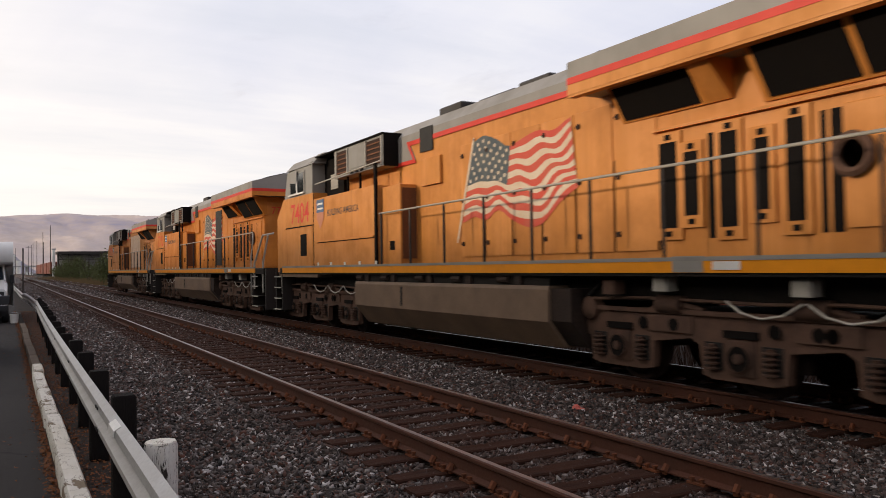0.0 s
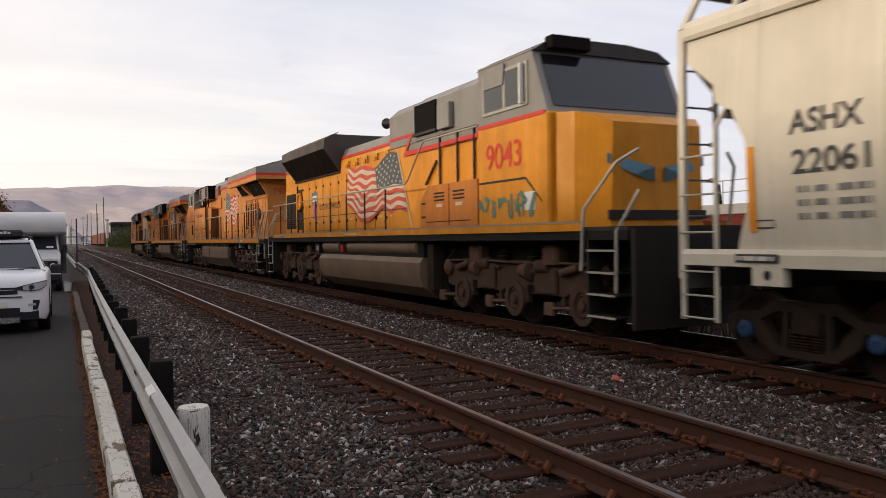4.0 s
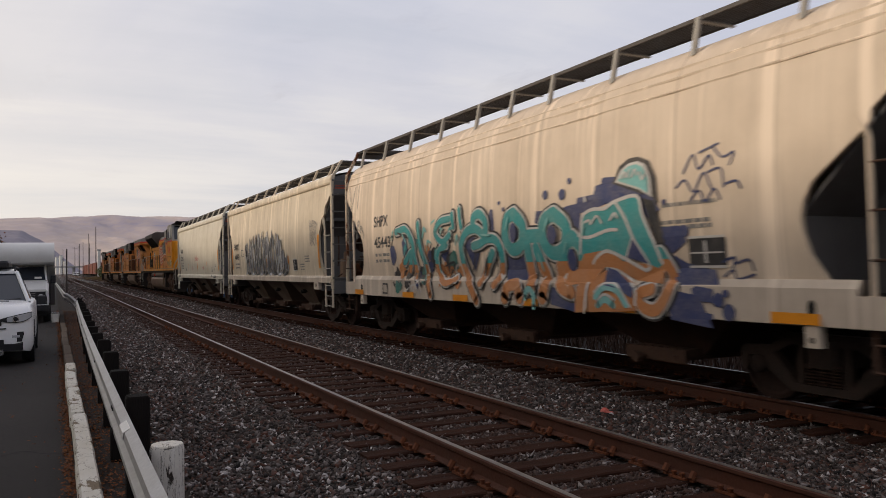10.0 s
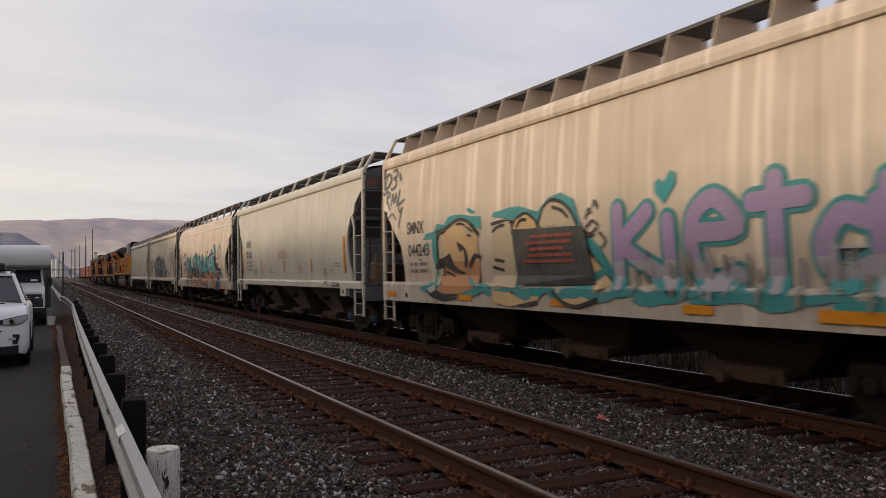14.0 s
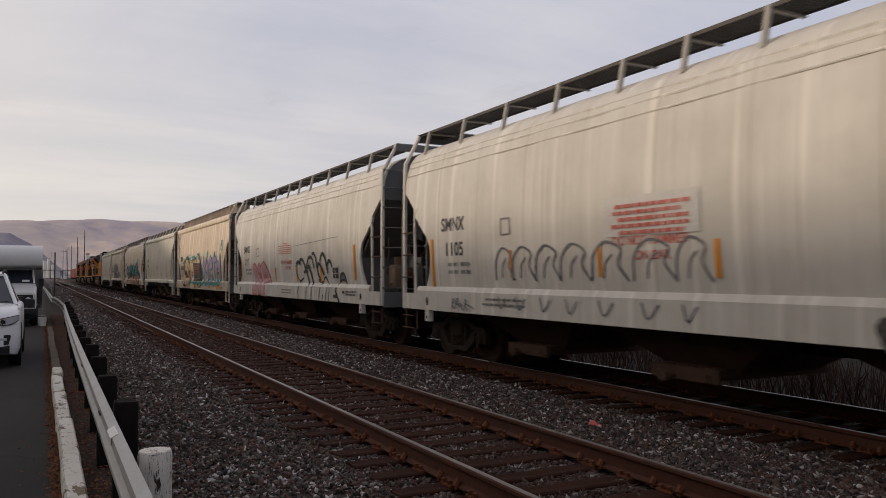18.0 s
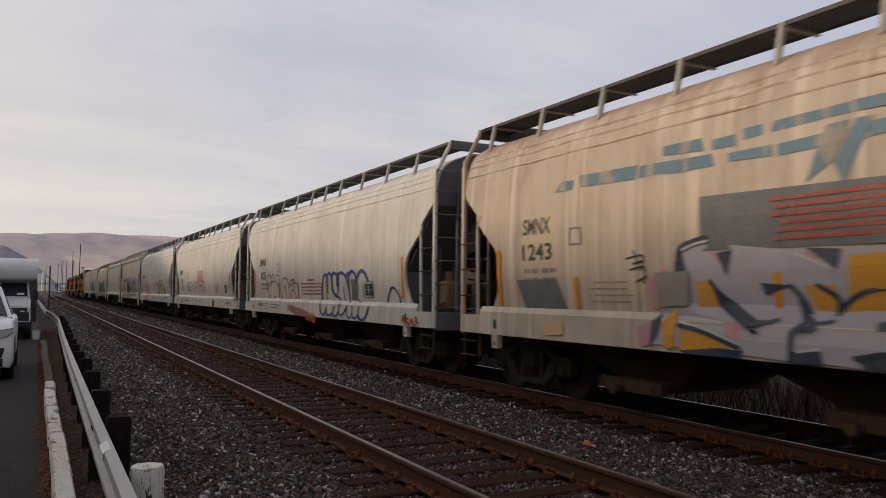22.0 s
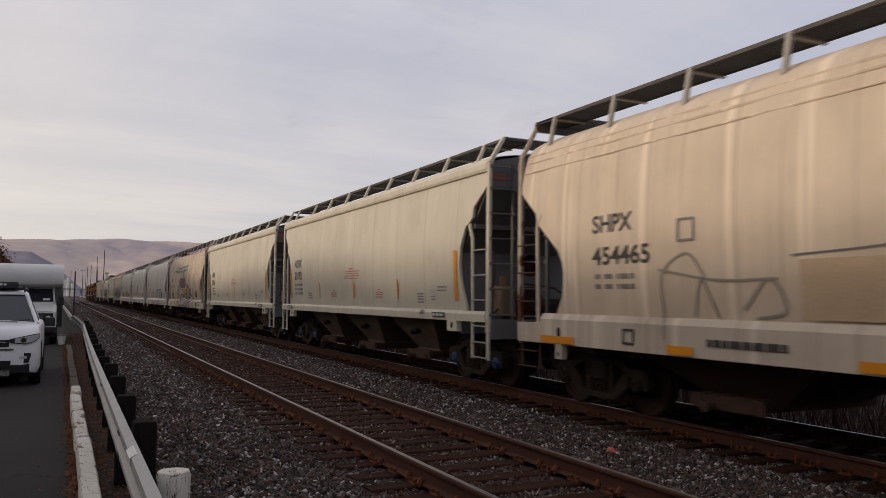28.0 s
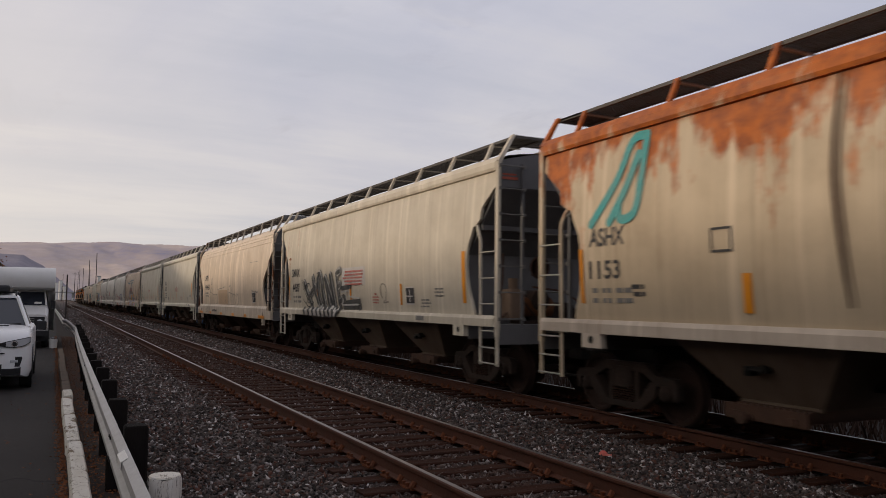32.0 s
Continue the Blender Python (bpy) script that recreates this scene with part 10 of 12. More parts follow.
    s.strips([4.59, 6.72, 9.32, 11.36], 1.49, 1.98, 0.1)
    s.strips([14.4], 1.58, 2.48, 0.12)
    s.print_rows(2.0, 1.2, 0.8, 1, 0.09, 0.1, "slate")
    s.print_rows(3.6, 1.24, 1.3, 2, 0.09, 0.04)
    s.square(2.95, 3.2, 1.08, 1.3, 0.03, "letter_pale")

    s = Side(8)
    marks(s, "SMNX", "1243", (2.06, 0.78, 2.65), (2.04, 0.84, 2.24), 2)
    s.square(3.67, 3.97, 2.42, 2.69, 0.03, "letter_pale")
    for pts in ([(3.26, 3.26), (3.41, 3.41), (3.75, 3.40), (3.71, 3.26)], [(3.88, 3.45), (5.14, 3.43), (5.11, 3.24), (3.92, 3.28)], [(5.18, 3.41), (6.44, 3.38), (6.50, 3.23), (5.95, 3.22), (5.17, 3.25)], [(5.62, 3.60), (6.26, 3.60), (6.32, 3.44), (5.64, 3.48)], [(6.44, 3.55), (6.78, 3.56), (6.80, 3.42), (6.46, 3.43)], [(6.89, 3.60), (8.24, 3.63), (8.26, 3.52), (6.91, 3.47)], [(8.28, 3.64), (9.17, 3.63), (9.13, 3.51), (8.31, 3.52)], [(9.24, 3.64), (10.08, 3.64), (9.98, 3.53), (9.25, 3.53)]):
        s.paint("spray", [pts], "band_blue", "broken blue painted band", 0.0062)
    for pts in ([(6.69, 3.35), (7.31, 3.35), (7.33, 3.22), (6.71, 3.25)], [(7.39, 3.34), (8.40, 3.38), (8.42, 3.23), (7.41, 3.21)], [(8.45, 3.39), (9.17, 3.42), (9.15, 3.30), (8.45, 3.24)], [(9.20, 3.42), (9.91, 3.43), (9.82, 3.32), (9.22, 3.29)]):
        s.paint("spray", [pts], "band_blue", "broken blue painted band", 0.0062)
    for pts in ([(7.99, 3.44), (8.24, 3.45), (8.06, 3.06), (7.75, 2.87)], [(8.32, 3.45), (8.50, 3.45), (8.28, 3.02), (8.19, 2.81), (8.08, 3.04)]):
        s.paint("spray", [pts], "band_blue", "blue slanted stem", 0.0064)
    part("painted_panel", flat_patch(s.kind, [rect(2.38 + 0.09 * k, 2.47 + 0.09 * k, 2.19, 2.95) for k in range(10)], s.front, 0.0, 0.0035), "cream_paint", s.car, "paler patch behind the car marks")
    for pts in ([(2.20, 1.92), (3.31, 1.93), (3.57, 1.48), (2.42, 1.45)],):
        s.paint("spray", [pts], "slate", "dark overpainted panel", 0.0065)
    for pts in ([(6.27, 2.88), (9.04, 2.83), (9.05, 2.20), (6.30, 2.22)],):
        s.paint("spray", [pts], "slate", "grey overpainted panel", 0.0075)
    for pts in ([(5.54, 1.98), (6.11, 1.99), (6.09, 1.57), (5.57, 1.55)],):
        s.paint("spray", [pts], "faint", "grey touch-up patch", 0.05)
    for pts in ([(3.02, 1.25), (3.52, 1.28), (3.54, 1.09), (3.06, 1.06)],):
        s.paint("spray", [pts], "peach", "small cream patch on the sill", 0.012)
    for pts in ([(5.96, 2.33), (6.20, 2.37), (6.58, 2.38), (6.67, 1.06), (5.44, 1.07), (5.57, 1.48)], [(6.58, 2.30), (7.51, 2.19), (7.60, 1.01), (6.65, 1.05)], [(7.51, 2.19), (8.13, 2.17), (8.31, 1.01), (7.58, 1.03)], [(8.13, 2.17), (9.01, 2.17), (9.14, 1.01), (8.29, 1.01)], [(9.01, 2.17), (9.24, 2.38), (9.43, 2.40), (9.65, 2.33), (10.00, 2.22), (9.94, 1.02), (9.13, 1.00)]):
        s.paint("spray", [pts], "mist", "pale lilac graffiti letter", 0.010)
    for pts in ([(5.38, 1.92), (5.70, 2.03), (5.99, 1.85), (5.90, 1.53), (5.41, 1.52)], [(5.16, 1.28), (5.44, 1.34), (5.47, 1.05), (5.24, 1.03)], [(6.65, 1.38), (6.89, 1.48), (6.91, 1.19), (6.67, 1.25)], [(6.44, 2.22), (6.65, 2.21), (6.58, 2.08)], [(7.74, 2.15), (7.88, 2.18), (7.90, 2.08), (7.79, 2.08)], [(9.42, 1.56), (9.75, 1.77), (9.77, 1.58), (9.48, 1.51)]):
        s.paint("spray", [pts], "pink", "pink graffiti patch", 0.014)
    for pts in ([(6.18, 1.87), (6.44, 1.86), (6.78, 1.51), (6.23, 1.54)], [(5.64, 1.35), (5.90, 1.57), (5.86, 1.05), (5.71, 1.02)], [(5.96, 1.31), (6.15, 1.36), (6.84, 1.12), (5.99, 1.02)], [(7.71, 1.81), (8.07, 1.81), (8.07, 1.44), (7.92, 1.44), (7.79, 1.64)], [(8.23, 2.10), (8.95, 2.14), (9.15, 1.60), (8.93, 1.50), (8.75, 1.71), (8.21, 1.68)], [(8.18, 1.61), (8.47, 1.76), (8.75, 1.71), (8.89, 1.54), (8.71, 1.46), (8.14, 1.50)], [(9.16, 1.21), (9.41, 1.29), (9.67, 1.27), (9.72, 1.05), (9.14, 1.01)], [(9.82, 1.36), (10.19, 1.41), (10.18, 1.04), (9.82, 1.03)]):
        s.paint("spray", [pts], "sun_yellow", "yellow graffiti fill", 0.018)
    for pts in ([(8.31, 2.10), (8.63, 2.11), (8.65, 1.99), (8.33, 1.98)], [(9.22, 2.10), (9.80, 2.13), (9.81, 2.02), (9.21, 1.98)], [(9.15, 1.89), (9.75, 1.91), (9.74, 1.75), (9.11, 1.76)]):
        s.paint("spray", [pts], "band_blue", "washed blue graffiti band", 0.022)
    for pts in ([(9.35, 1.18), (9.61, 1.22), (9.64, 1.11), (9.36, 1.08)],):
        s.paint("spray", [pts], "lilac", "lilac graffiti patch", 0.022)
    for pts in ([(5.86, 2.09), (5.98, 2.28), (6.06, 2.01), (5.93, 1.93)], [(6.54, 2.19), (6.78, 2.22), (6.69, 1.91)], [(6.44, 1.85), (6.65, 1.70), (7.15, 1.41), (6.89, 1.37), (6.54, 1.58)], [(7.75, 2.20), (8.16, 2.17), (8.10, 1.97)], [(7.16, 1.84), (7.55, 1.81), (7.23, 1.70)], [(5.94, 1.02), (6.56, 1.09), (6.95, 1.08), (6.89, 1.00), (6.09, 0.99)], [(5.42, 1.03), (5.58, 1.20), (5.64, 1.49), (5.47, 1.36)], [(7.58, 1.12), (7.92, 1.14), (7.95, 1.01), (7.56, 1.00)], [(7.62, 1.70), (7.71, 1.57), (7.88, 1.42), (7.71, 1.40)]):
        s.paint("spray", [pts], "night", "dark blue graffiti shade", 0.026)
    for pts in ([(8.31, 1.10), (8.59, 1.16), (8.78, 1.28), (8.74, 1.02), (8.39, 1.01)], [(8.47, 1.51), (8.67, 1.54), (8.82, 1.39), (8.51, 1.38)], [(8.97, 2.14), (9.05, 2.07), (9.15, 1.66), (9.01, 2.02)], [(9.14, 1.24), (9.28, 1.30), (9.14, 1.01), (9.08, 1.00)], [(9.28, 1.07), (9.51, 1.12), (9.63, 1.05), (9.34, 0.99)], [(9.68, 1.27), (9.79, 1.11), (9.80, 1.02), (9.71, 1.01)], [(9.87, 1.50), (9.96, 2.26), (10.00, 2.21), (9.96, 1.50)]):
        s.paint("spray", [pts], "night", "dark blue graffiti shade", 0.026)
    for pts in ([(5.90, 2.01), (5.96, 2.27), (6.18, 2.35), (6.40, 2.39)], [(9.02, 2.15), (9.22, 2.37), (9.43, 2.40), (9.67, 2.32), (10.00, 2.22), (10.07, 2.34), (10.20, 2.36)], [(6.44, 1.86), (6.73, 1.55), (7.10, 1.30)], [(7.55, 1.81), (7.71, 1.64), (7.83, 1.40), (7.69, 1.36)], [(7.88, 1.44), (8.07, 1.48), (8.11, 1.67), (7.88, 1.81)], [(8.14, 1.58), (8.31, 1.71), (8.51, 1.77), (8.75, 1.80)], [(6.98, 1.37), (7.41, 1.46)], [(7.56, 1.01), (7.58, 1.29), (7.71, 1.42)], [(9.01, 2.14), (9.08, 1.83), (9.13, 1.57)], [(8.78, 1.29), (9.14, 1.37)]):
        s.stroke(pts, 0.055, "night", "dark blue line of a graffiti letter", 0.030)
    for pts in ([(9.11, 1.21), (9.41, 1.30), (9.67, 1.32), (9.87, 1.42)], [(9.80, 1.53), (9.48, 1.53), (9.35, 1.48)], [(8.31, 1.10), (8.63, 1.16), (8.85, 1.10)], [(5.96, 1.33), (6.33, 1.27), (6.89, 1.11)], [(10.00, 2.22), (9.92, 1.94), (9.90, 1.50)], [(10.06, 1.56), (10.19, 1.55)]):
        s.stroke(pts, 0.055, "night", "dark blue line of a graffiti letter", 0.030)
    for pts in ([(6.01, 2.25), (6.20, 2.31), (6.42, 2.34)], [(9.08, 2.13), (9.25, 2.33), (9.44, 2.36), (9.67, 2.29), (9.94, 2.19)], [(7.62, 2.15), (8.06, 1.97)], [(8.19, 1.64), (8.39, 1.74), (8.63, 1.76)], [(5.99, 1.37), (6.45, 1.28), (6.87, 1.14)], [(9.18, 1.24), (9.41, 1.31), (9.66, 1.32)], [(7.65, 1.12), (7.92, 1.17)]):
        s.stroke(pts, 0.03, "chalk", "white shine of a graffiti letter", 0.034)
    for pts in ([(5.08, 2.28), (5.18, 2.11)], [(4.94, 2.18), (5.27, 2.21), (5.24, 2.02)], [(5.01, 2.03), (5.30, 2.06), (5.27, 1.85)], [(5.13, 1.87), (5.33, 1.94)], [(5.07, 2.11), (5.27, 2.14)]):
        s.stroke(pts, 0.03, "ink", "small black tag")
    for pts in ([(10.07, 2.40), (11.06, 2.14), (11.11, 1.39), (10.68, 1.02), (10.01, 1.03)], [(10.09, 1.27), (11.58, 1.74), (11.86, 1.08), (10.52, 1.01)], [(11.58, 1.76), (11.85, 1.78), (12.12, 1.50), (12.15, 1.02), (11.30, 0.99)]):
        s.paint("spray", [pts], "mist", "pale lilac graffiti letter", 0.010)
    for pts in ([(11.13, 2.27), (11.50, 2.08), (11.21, 1.96)], [(11.79, 1.87), (12.25, 1.78), (12.50, 1.51), (12.12, 1.50)], [(12.06, 1.34), (12.56, 1.32), (12.50, 1.02), (12.13, 1.03)]):
        s.paint("spray", [pts], "pink", "pink graffiti patch", 0.0085)
    for pts in ([(10.07, 2.35), (11.06, 2.11), (11.11, 1.83), (10.51, 1.97), (10.43, 1.78), (10.17, 1.74)], [(10.91, 1.43), (11.37, 1.48), (11.29, 1.31), (10.51, 1.37)], [(9.65, 1.16), (10.00, 1.31), (10.44, 1.05), (9.83, 1.07)]):
        s.paint("spray", [pts], "sun_yellow", "yellow graffiti letter", 0.018)
    for pts in ([(11.36, 2.15), (11.71, 2.16), (11.43, 1.87), (11.21, 1.91)],):
        s.paint("spray", [pts], "sky_blue", "blue graffiti arrow", 0.018)
    for pts in ([(10.99, 1.83), (11.21, 1.91), (11.71, 2.12), (11.36, 1.78), (11.07, 1.57)], [(10.34, 1.65), (10.91, 1.65), (11.07, 1.52), (10.51, 1.54)], [(10.60, 1.29), (10.84, 1.16), (11.07, 1.00), (10.68, 1.02)]):
        s.paint("spray", [pts], "night", "dark blue graffiti shade", 0.026)
    for pts in ([(10.04, 2.12), (10.07, 2.40), (10.50, 2.29), (11.06, 2.11), (11.11, 1.65)], [(10.34, 1.74), (10.67, 1.83), (11.06, 1.70)], [(10.09, 1.41), (10.59, 1.51), (11.22, 1.57)], [(10.10, 0.99), (10.52, 1.28), (11.29, 1.35)], [(11.36, 1.66), (11.65, 1.78), (11.99, 1.70), (12.15, 1.46)], [(10.92, 1.17), (11.22, 1.01), (11.58, 1.07)]):
        s.stroke(pts, 0.06, "night", "dark blue line of a graffiti letter", 0.030)
    for pts in ([(11.92, 2.07), (12.05, 2.11), (12.12, 1.99), (11.99, 1.91)], [(11.96, 1.91), (12.18, 1.95), (12.15, 1.82), (12.01, 1.78)], [(12.18, 2.07), (12.31, 2.02), (12.22, 1.90)], [(12.05, 2.15), (12.22, 2.16)]):
        s.stroke(pts, 0.03, "ink", "small black tag")
    for pts in ([(12.19, 1.22), (12.32, 1.28), (12.28, 1.15)], [(12.38, 1.27), (12.50, 1.23), (12.40, 1.11)], [(12.19, 1.06), (12.38, 1.11), (12.50, 1.05)]):
        s.stroke(pts, 0.03, "brick_red", "small red tag")
    for v in s.print_rows(7.25, 2.72, 1.7, 6, 0.085, 0.045, "brick_red", "red warning print bars").data.vertices:
        v.co.x -= 0.022
    s.print_rows(4.1, 1.86, 0.95, 4, 0.09, 0.02, "faint")
    s.strips([1.32 + s.shift], 1.49, 2.44, 0.11)
    s.strips([3.83, 7.38, 9.85, 12.40], 1.49, 1.95, 0.1)
    s.strips([14.5], 1.58, 2.6, 0.12)
    s.box(13.05, 13.82, 1.57, 2.0, "slate", "dark grey ground of the plate")
    s.code_plate(13.16, 1.63, 0.5, 0.28)
    s.box(13.4, 14.1, 1.02, 1.32, "green", "green notice on the sill")
    s.print_rows(14.2, 1.2, 0.8, 2, 0.07, 0.05, "slate")

    s = Side(9)
    marks(s, "ASHX", "23116", (1.54, 0.88, 2.68), (1.54, 0.87, 2.28), 3)
    plain_marks(s)

    s = Side(10)
    marks(s, "ASHX", "23192", (1.54, 0.88, 2.68), (1.54, 0.90, 2.28), 3)
    plain_marks(s)

    s = Side(11)
    marks(s, "SHPX", "454465", (2.07, 0.91, 2.68), (2.06, 1.28, 2.21), 2)
    s.square(3.95, 4.25, 2.45, 2.75, 0.03, "letter_pale")
    s.box(5.8, 8.0, 1.5, 2.15, "rust_wash", "rust-washed repainted patch")
    s.stroke([(5.7, 2.2), (6.6, 2.24), (7.4, 2.3)], 0.02, "steel", "thin scratch")
    for pts in ([(3.6, 2.1), (4.6, 1.95), (5.5, 1.95)], [(3.7, 1.2), (3.65, 2.0), (4.1, 2.3), (4.4, 2.0)], [(4.2, 1.5), (4.35, 1.95), (4.6, 1.5)], [(5.0, 1.6), (5.4, 1.95), (5.6, 1.6), (5.2, 1.5)], [(8.1, 1.2), (8.2, 2.1), (8.7, 2.35), (9.0, 2.0), (8.3, 2.05), (9.9, 1.9)], [(8.9, 1.5), (9.1, 1.95), (9.4, 1.5)], [(9.7, 1.3), (10.0, 1.95), (10.4, 1.7), (9.9, 1.4)], [(7.5, 1.9), (7.6, 1.75), (7.4, 1.6)]):
        s.stroke(pts, 0.03, "faint", "faint grey scrawl")
    s.print_rows(4.45, 1.14, 1.2, 1, 0.1, 0.09, "letter", "sill stencil", 0.02)
    s.print_rows(12.3, 3.2, 1.6, 1, 0.1, 0.02, "faint")
    s.code_plate(13.0, 1.62, 0.5, 0.36)
    s.scribble(12.9, 14.0, 1.9, 2.1, 0.02, "steel", 8, 3)
    s.sill_strips([1.25, 14.68], 1.01, 1.12, 0.94)
    s.sill_strips([3.99, 6.73, 9.45, 11.93], 1.01, 1.12, 0.48)
    s.square(2.85, 3.1, 1.08, 1.3, 0.035, "letter")

    s = Side(12)
    marks(s, "SMNX", "44507", (1.43, 0.94, 2.47), (1.50, 0.84, 1.99), 2)
    rim = [(0.12, "slate"), (0.07, "chalk")]
    s.fat([[(3.08, 2.26), (3.35, 1.94), (3.71, 1.58)], [(3.93, 2.38), (4.10, 2.03), (4.42, 1.62)], [(3.40, 1.75), (3.84, 1.98), (4.18, 2.12)]], 0.13, "slate_dark", rim, None, "grey striped graffiti letter")
    s.fat([[(4.42, 2.29), (4.53, 1.84), (4.77, 1.54)], [(4.42, 2.31), (4.62, 2.49), (4.80, 2.36), (4.92, 1.97), (5.09, 1.57)]], 0.15, "slate_dark", rim, None, "grey striped graffiti letter")
    s.fat([[(5.18, 2.35), (5.35, 1.96), (5.48, 1.57)], [(5.18, 2.35), (5.58, 1.92), (5.84, 1.55)], [(5.64, 2.41), (5.82, 1.99), (5.96, 1.58)]], 0.15, "slate_dark", rim, None, "grey striped graffiti letter")
    s.fat([[(6.15, 2.46), (6.24, 2.06), (6.36, 1.59)], [(6.15, 2.46), (6.48, 2.53)], [(6.22, 2.05), (6.48, 2.15)], [(6.34, 1.64), (6.63, 1.74)]], 0.13, "slate_dark", rim, None, "grey striped graffiti letter")
    for pts in ([(6.61, 2.04), (6.89, 2.06), (7.30, 2.09)], [(6.78, 1.64), (7.39, 1.67), (7.95, 1.69)], [(7.95, 1.72), (8.01, 1.52)], [(6.72, 1.53), (7.39, 1.54), (7.90, 1.54)], [(6.70, 1.83), (6.85, 1.79), (6.81, 1.68)]):
        s.stroke(pts, 0.13, "slate_dark", "dark grey graffiti bar", 0.02)
    for pts in ([(6.61, 1.94), (7.15, 1.97)], [(6.94, 1.94), (6.96, 1.72)], [(7.15, 1.83), (7.95, 1.77)], [(6.61, 1.59), (7.29, 1.60), (7.86, 1.61)]):
        s.stroke(pts, 0.045, "chalk", "white line of the graffiti", 0.03)
    for pts in ([(3.04, 1.46), (3.17, 1.29)], [(3.50, 1.47), (3.64, 1.28)], [(3.93, 1.46), (4.08, 1.28)], [(4.34, 1.47), (4.50, 1.28)], [(4.73, 1.47), (4.89, 1.27)], [(5.12, 1.48), (5.26, 1.27)], [(5.48, 1.49), (5.64, 1.28)], [(5.83, 1.48), (5.97, 1.30)], [(6.17, 1.51), (5.90, 1.29)], [(6.50, 1.53), (6.24, 1.31)]):
        s.stroke(pts, 0.14, "slate_dark", "striped graffiti base", 0.028)
    for pts in ([(3.28, 1.44), (3.43, 1.28)], [(3.73, 1.45), (3.87, 1.27)], [(4.15, 1.46), (4.29, 1.28)], [(4.55, 1.47), (4.70, 1.27)], [(4.94, 1.48), (5.08, 1.27)], [(5.31, 1.49), (5.45, 1.28)], [(5.67, 1.48), (5.81, 1.29)], [(6.02, 1.50), (6.12, 1.40)], [(6.36, 1.51), (6.09, 1.32)]):
        s.stroke(pts, 0.09, "chalk", "white stripe of the graffiti base", 0.032)
    for pts in ([(3.03, 2.05), (3.58, 2.23), (4.01, 1.84)], [(3.13, 1.65), (3.50, 1.51), (4.01, 1.66)], [(2.83, 2.35), (3.50, 1.61)], [(4.09, 2.49), (4.26, 2.30)], [(4.42, 2.51), (4.65, 2.55)], [(2.94, 1.75), (3.22, 1.61), (3.49, 1.75)]):
        s.stroke(pts, 0.03, "ink", "thin black graffiti line", 0.034)
    for pts in ([(9.54, 1.78), (9.43, 1.90), (9.46, 2.07), (9.58, 2.12), (9.74, 2.08), (9.80, 1.95), (9.73, 1.76), (9.60, 1.67), (9.90, 1.69)],):
        s.stroke(pts, 0.035, "faint", "faint grey scrawl")
    s.box(6.60, 8.39, 2.11, 2.59, "chalk", "white notice board")
    for v in s.print_rows(6.70, 2.46, 1.6, 5, 0.085, 0.045, "warn_red", "red print bars").data.vertices:
        v.co.x -= 0.022
    s.strips([1.25], 1.7, 2.5)
    s.strips([4.35, 7.29, 10.68], 1.62, 2.10, 0.12)
    s.strips([13.75], 1.68, 2.68, 0.13)
    s.code_plate(10.98, 1.66)
    warning(s, 8.86, 9.32, 1.62, 1.9, 4)
    s.print_rows(11.72, 1.72, 0.5, 3, 0.07, 0.035)
    s.print_rows(12.4, 1.95, 0.5, 3, 0.07, 0.035)
    s.box(11.6, 12.0, 1.30, 1.40, "letter_pale", "dark data panel on the sill")
    s.blob(1.32, 3.07, 0.12, 0.05, "amber_dark", "small rust bloom", 0.009, 4)
    for u, z in ((0.95, 3.9), (1.3, 3.05), (0.75, 3.45), (2.1, 4.0)):
        s.stroke([(u, z), (u + 0.02, z - 0.3), (u, z - 0.55)], 0.03, "amber", "thin rust run", 0.009, None, True)

    s = Side(13)
    marks(s, "ASHX", "1153", (1.29, 0.79, 2.53), (1.28, 0.69, 2.06), 2)
    s.square(3.68, 4.02, 2.32, 2.62, 0.03, "letter")
    for pts in ([(1.35, 2.85), (1.9, 3.45), (2.2, 3.95), (2.5, 4.0)], [(2.5, 4.0), (2.42, 3.4), (2.3, 2.95), (2.0, 2.88), (1.95, 3.1)], [(1.75, 2.85), (2.1, 3.3), (2.35, 3.75)]):
        s.stroke(pts, 0.13, "teal", "teal swoosh emblem", 0.012)
    s.strips([1.1], 1.7, 2.5)
    s.strips([4.22, 7.6, 10.8], 1.6, 2.06, 0.13)
    for u, w in ((5.42, 0.055), (5.5, 0.03)):
        s.stroke([(u, 4.1), (u - 0.06, 3.2), (u, 2.4), (u + 0.08, 1.68)], w, "truck_brown", "dark rust run", 0.01, None, True)
    s.print_rows(2.2, 1.9, 0.3, 2, 0.1, 0.06, "letter")
    s.print_rows(6.2, 2.5, 0.4, 2, 0.1, 0.05)


decorate()

# ------------------------------------------------------------------ parked vehicles


def wheel_of(car, x, y, z, r, w, sx):
    t = part("wheel", Shape().disc((x, y, z), (sx, 0, 0), [(0, r - 0.06), (0.0, r - 0.02), (0.03, r), (w - 0.03, r), (w, r - 0.02), (w, r - 0.09), (w - 0.03, r - 0.10)], 24), "tyre", car, "black tyre", 35)
    part("rim", Shape().disc((x, y, z), (sx, 0, 0), [(w - 0.05, r - 0.10), (w - 0.03, r - 0.11), (w - 0.045, 0.08), (w - 0.01, 0.06), (w - 0.01, 0.005)], 16), "chrome", t, "alloy rim", 35)


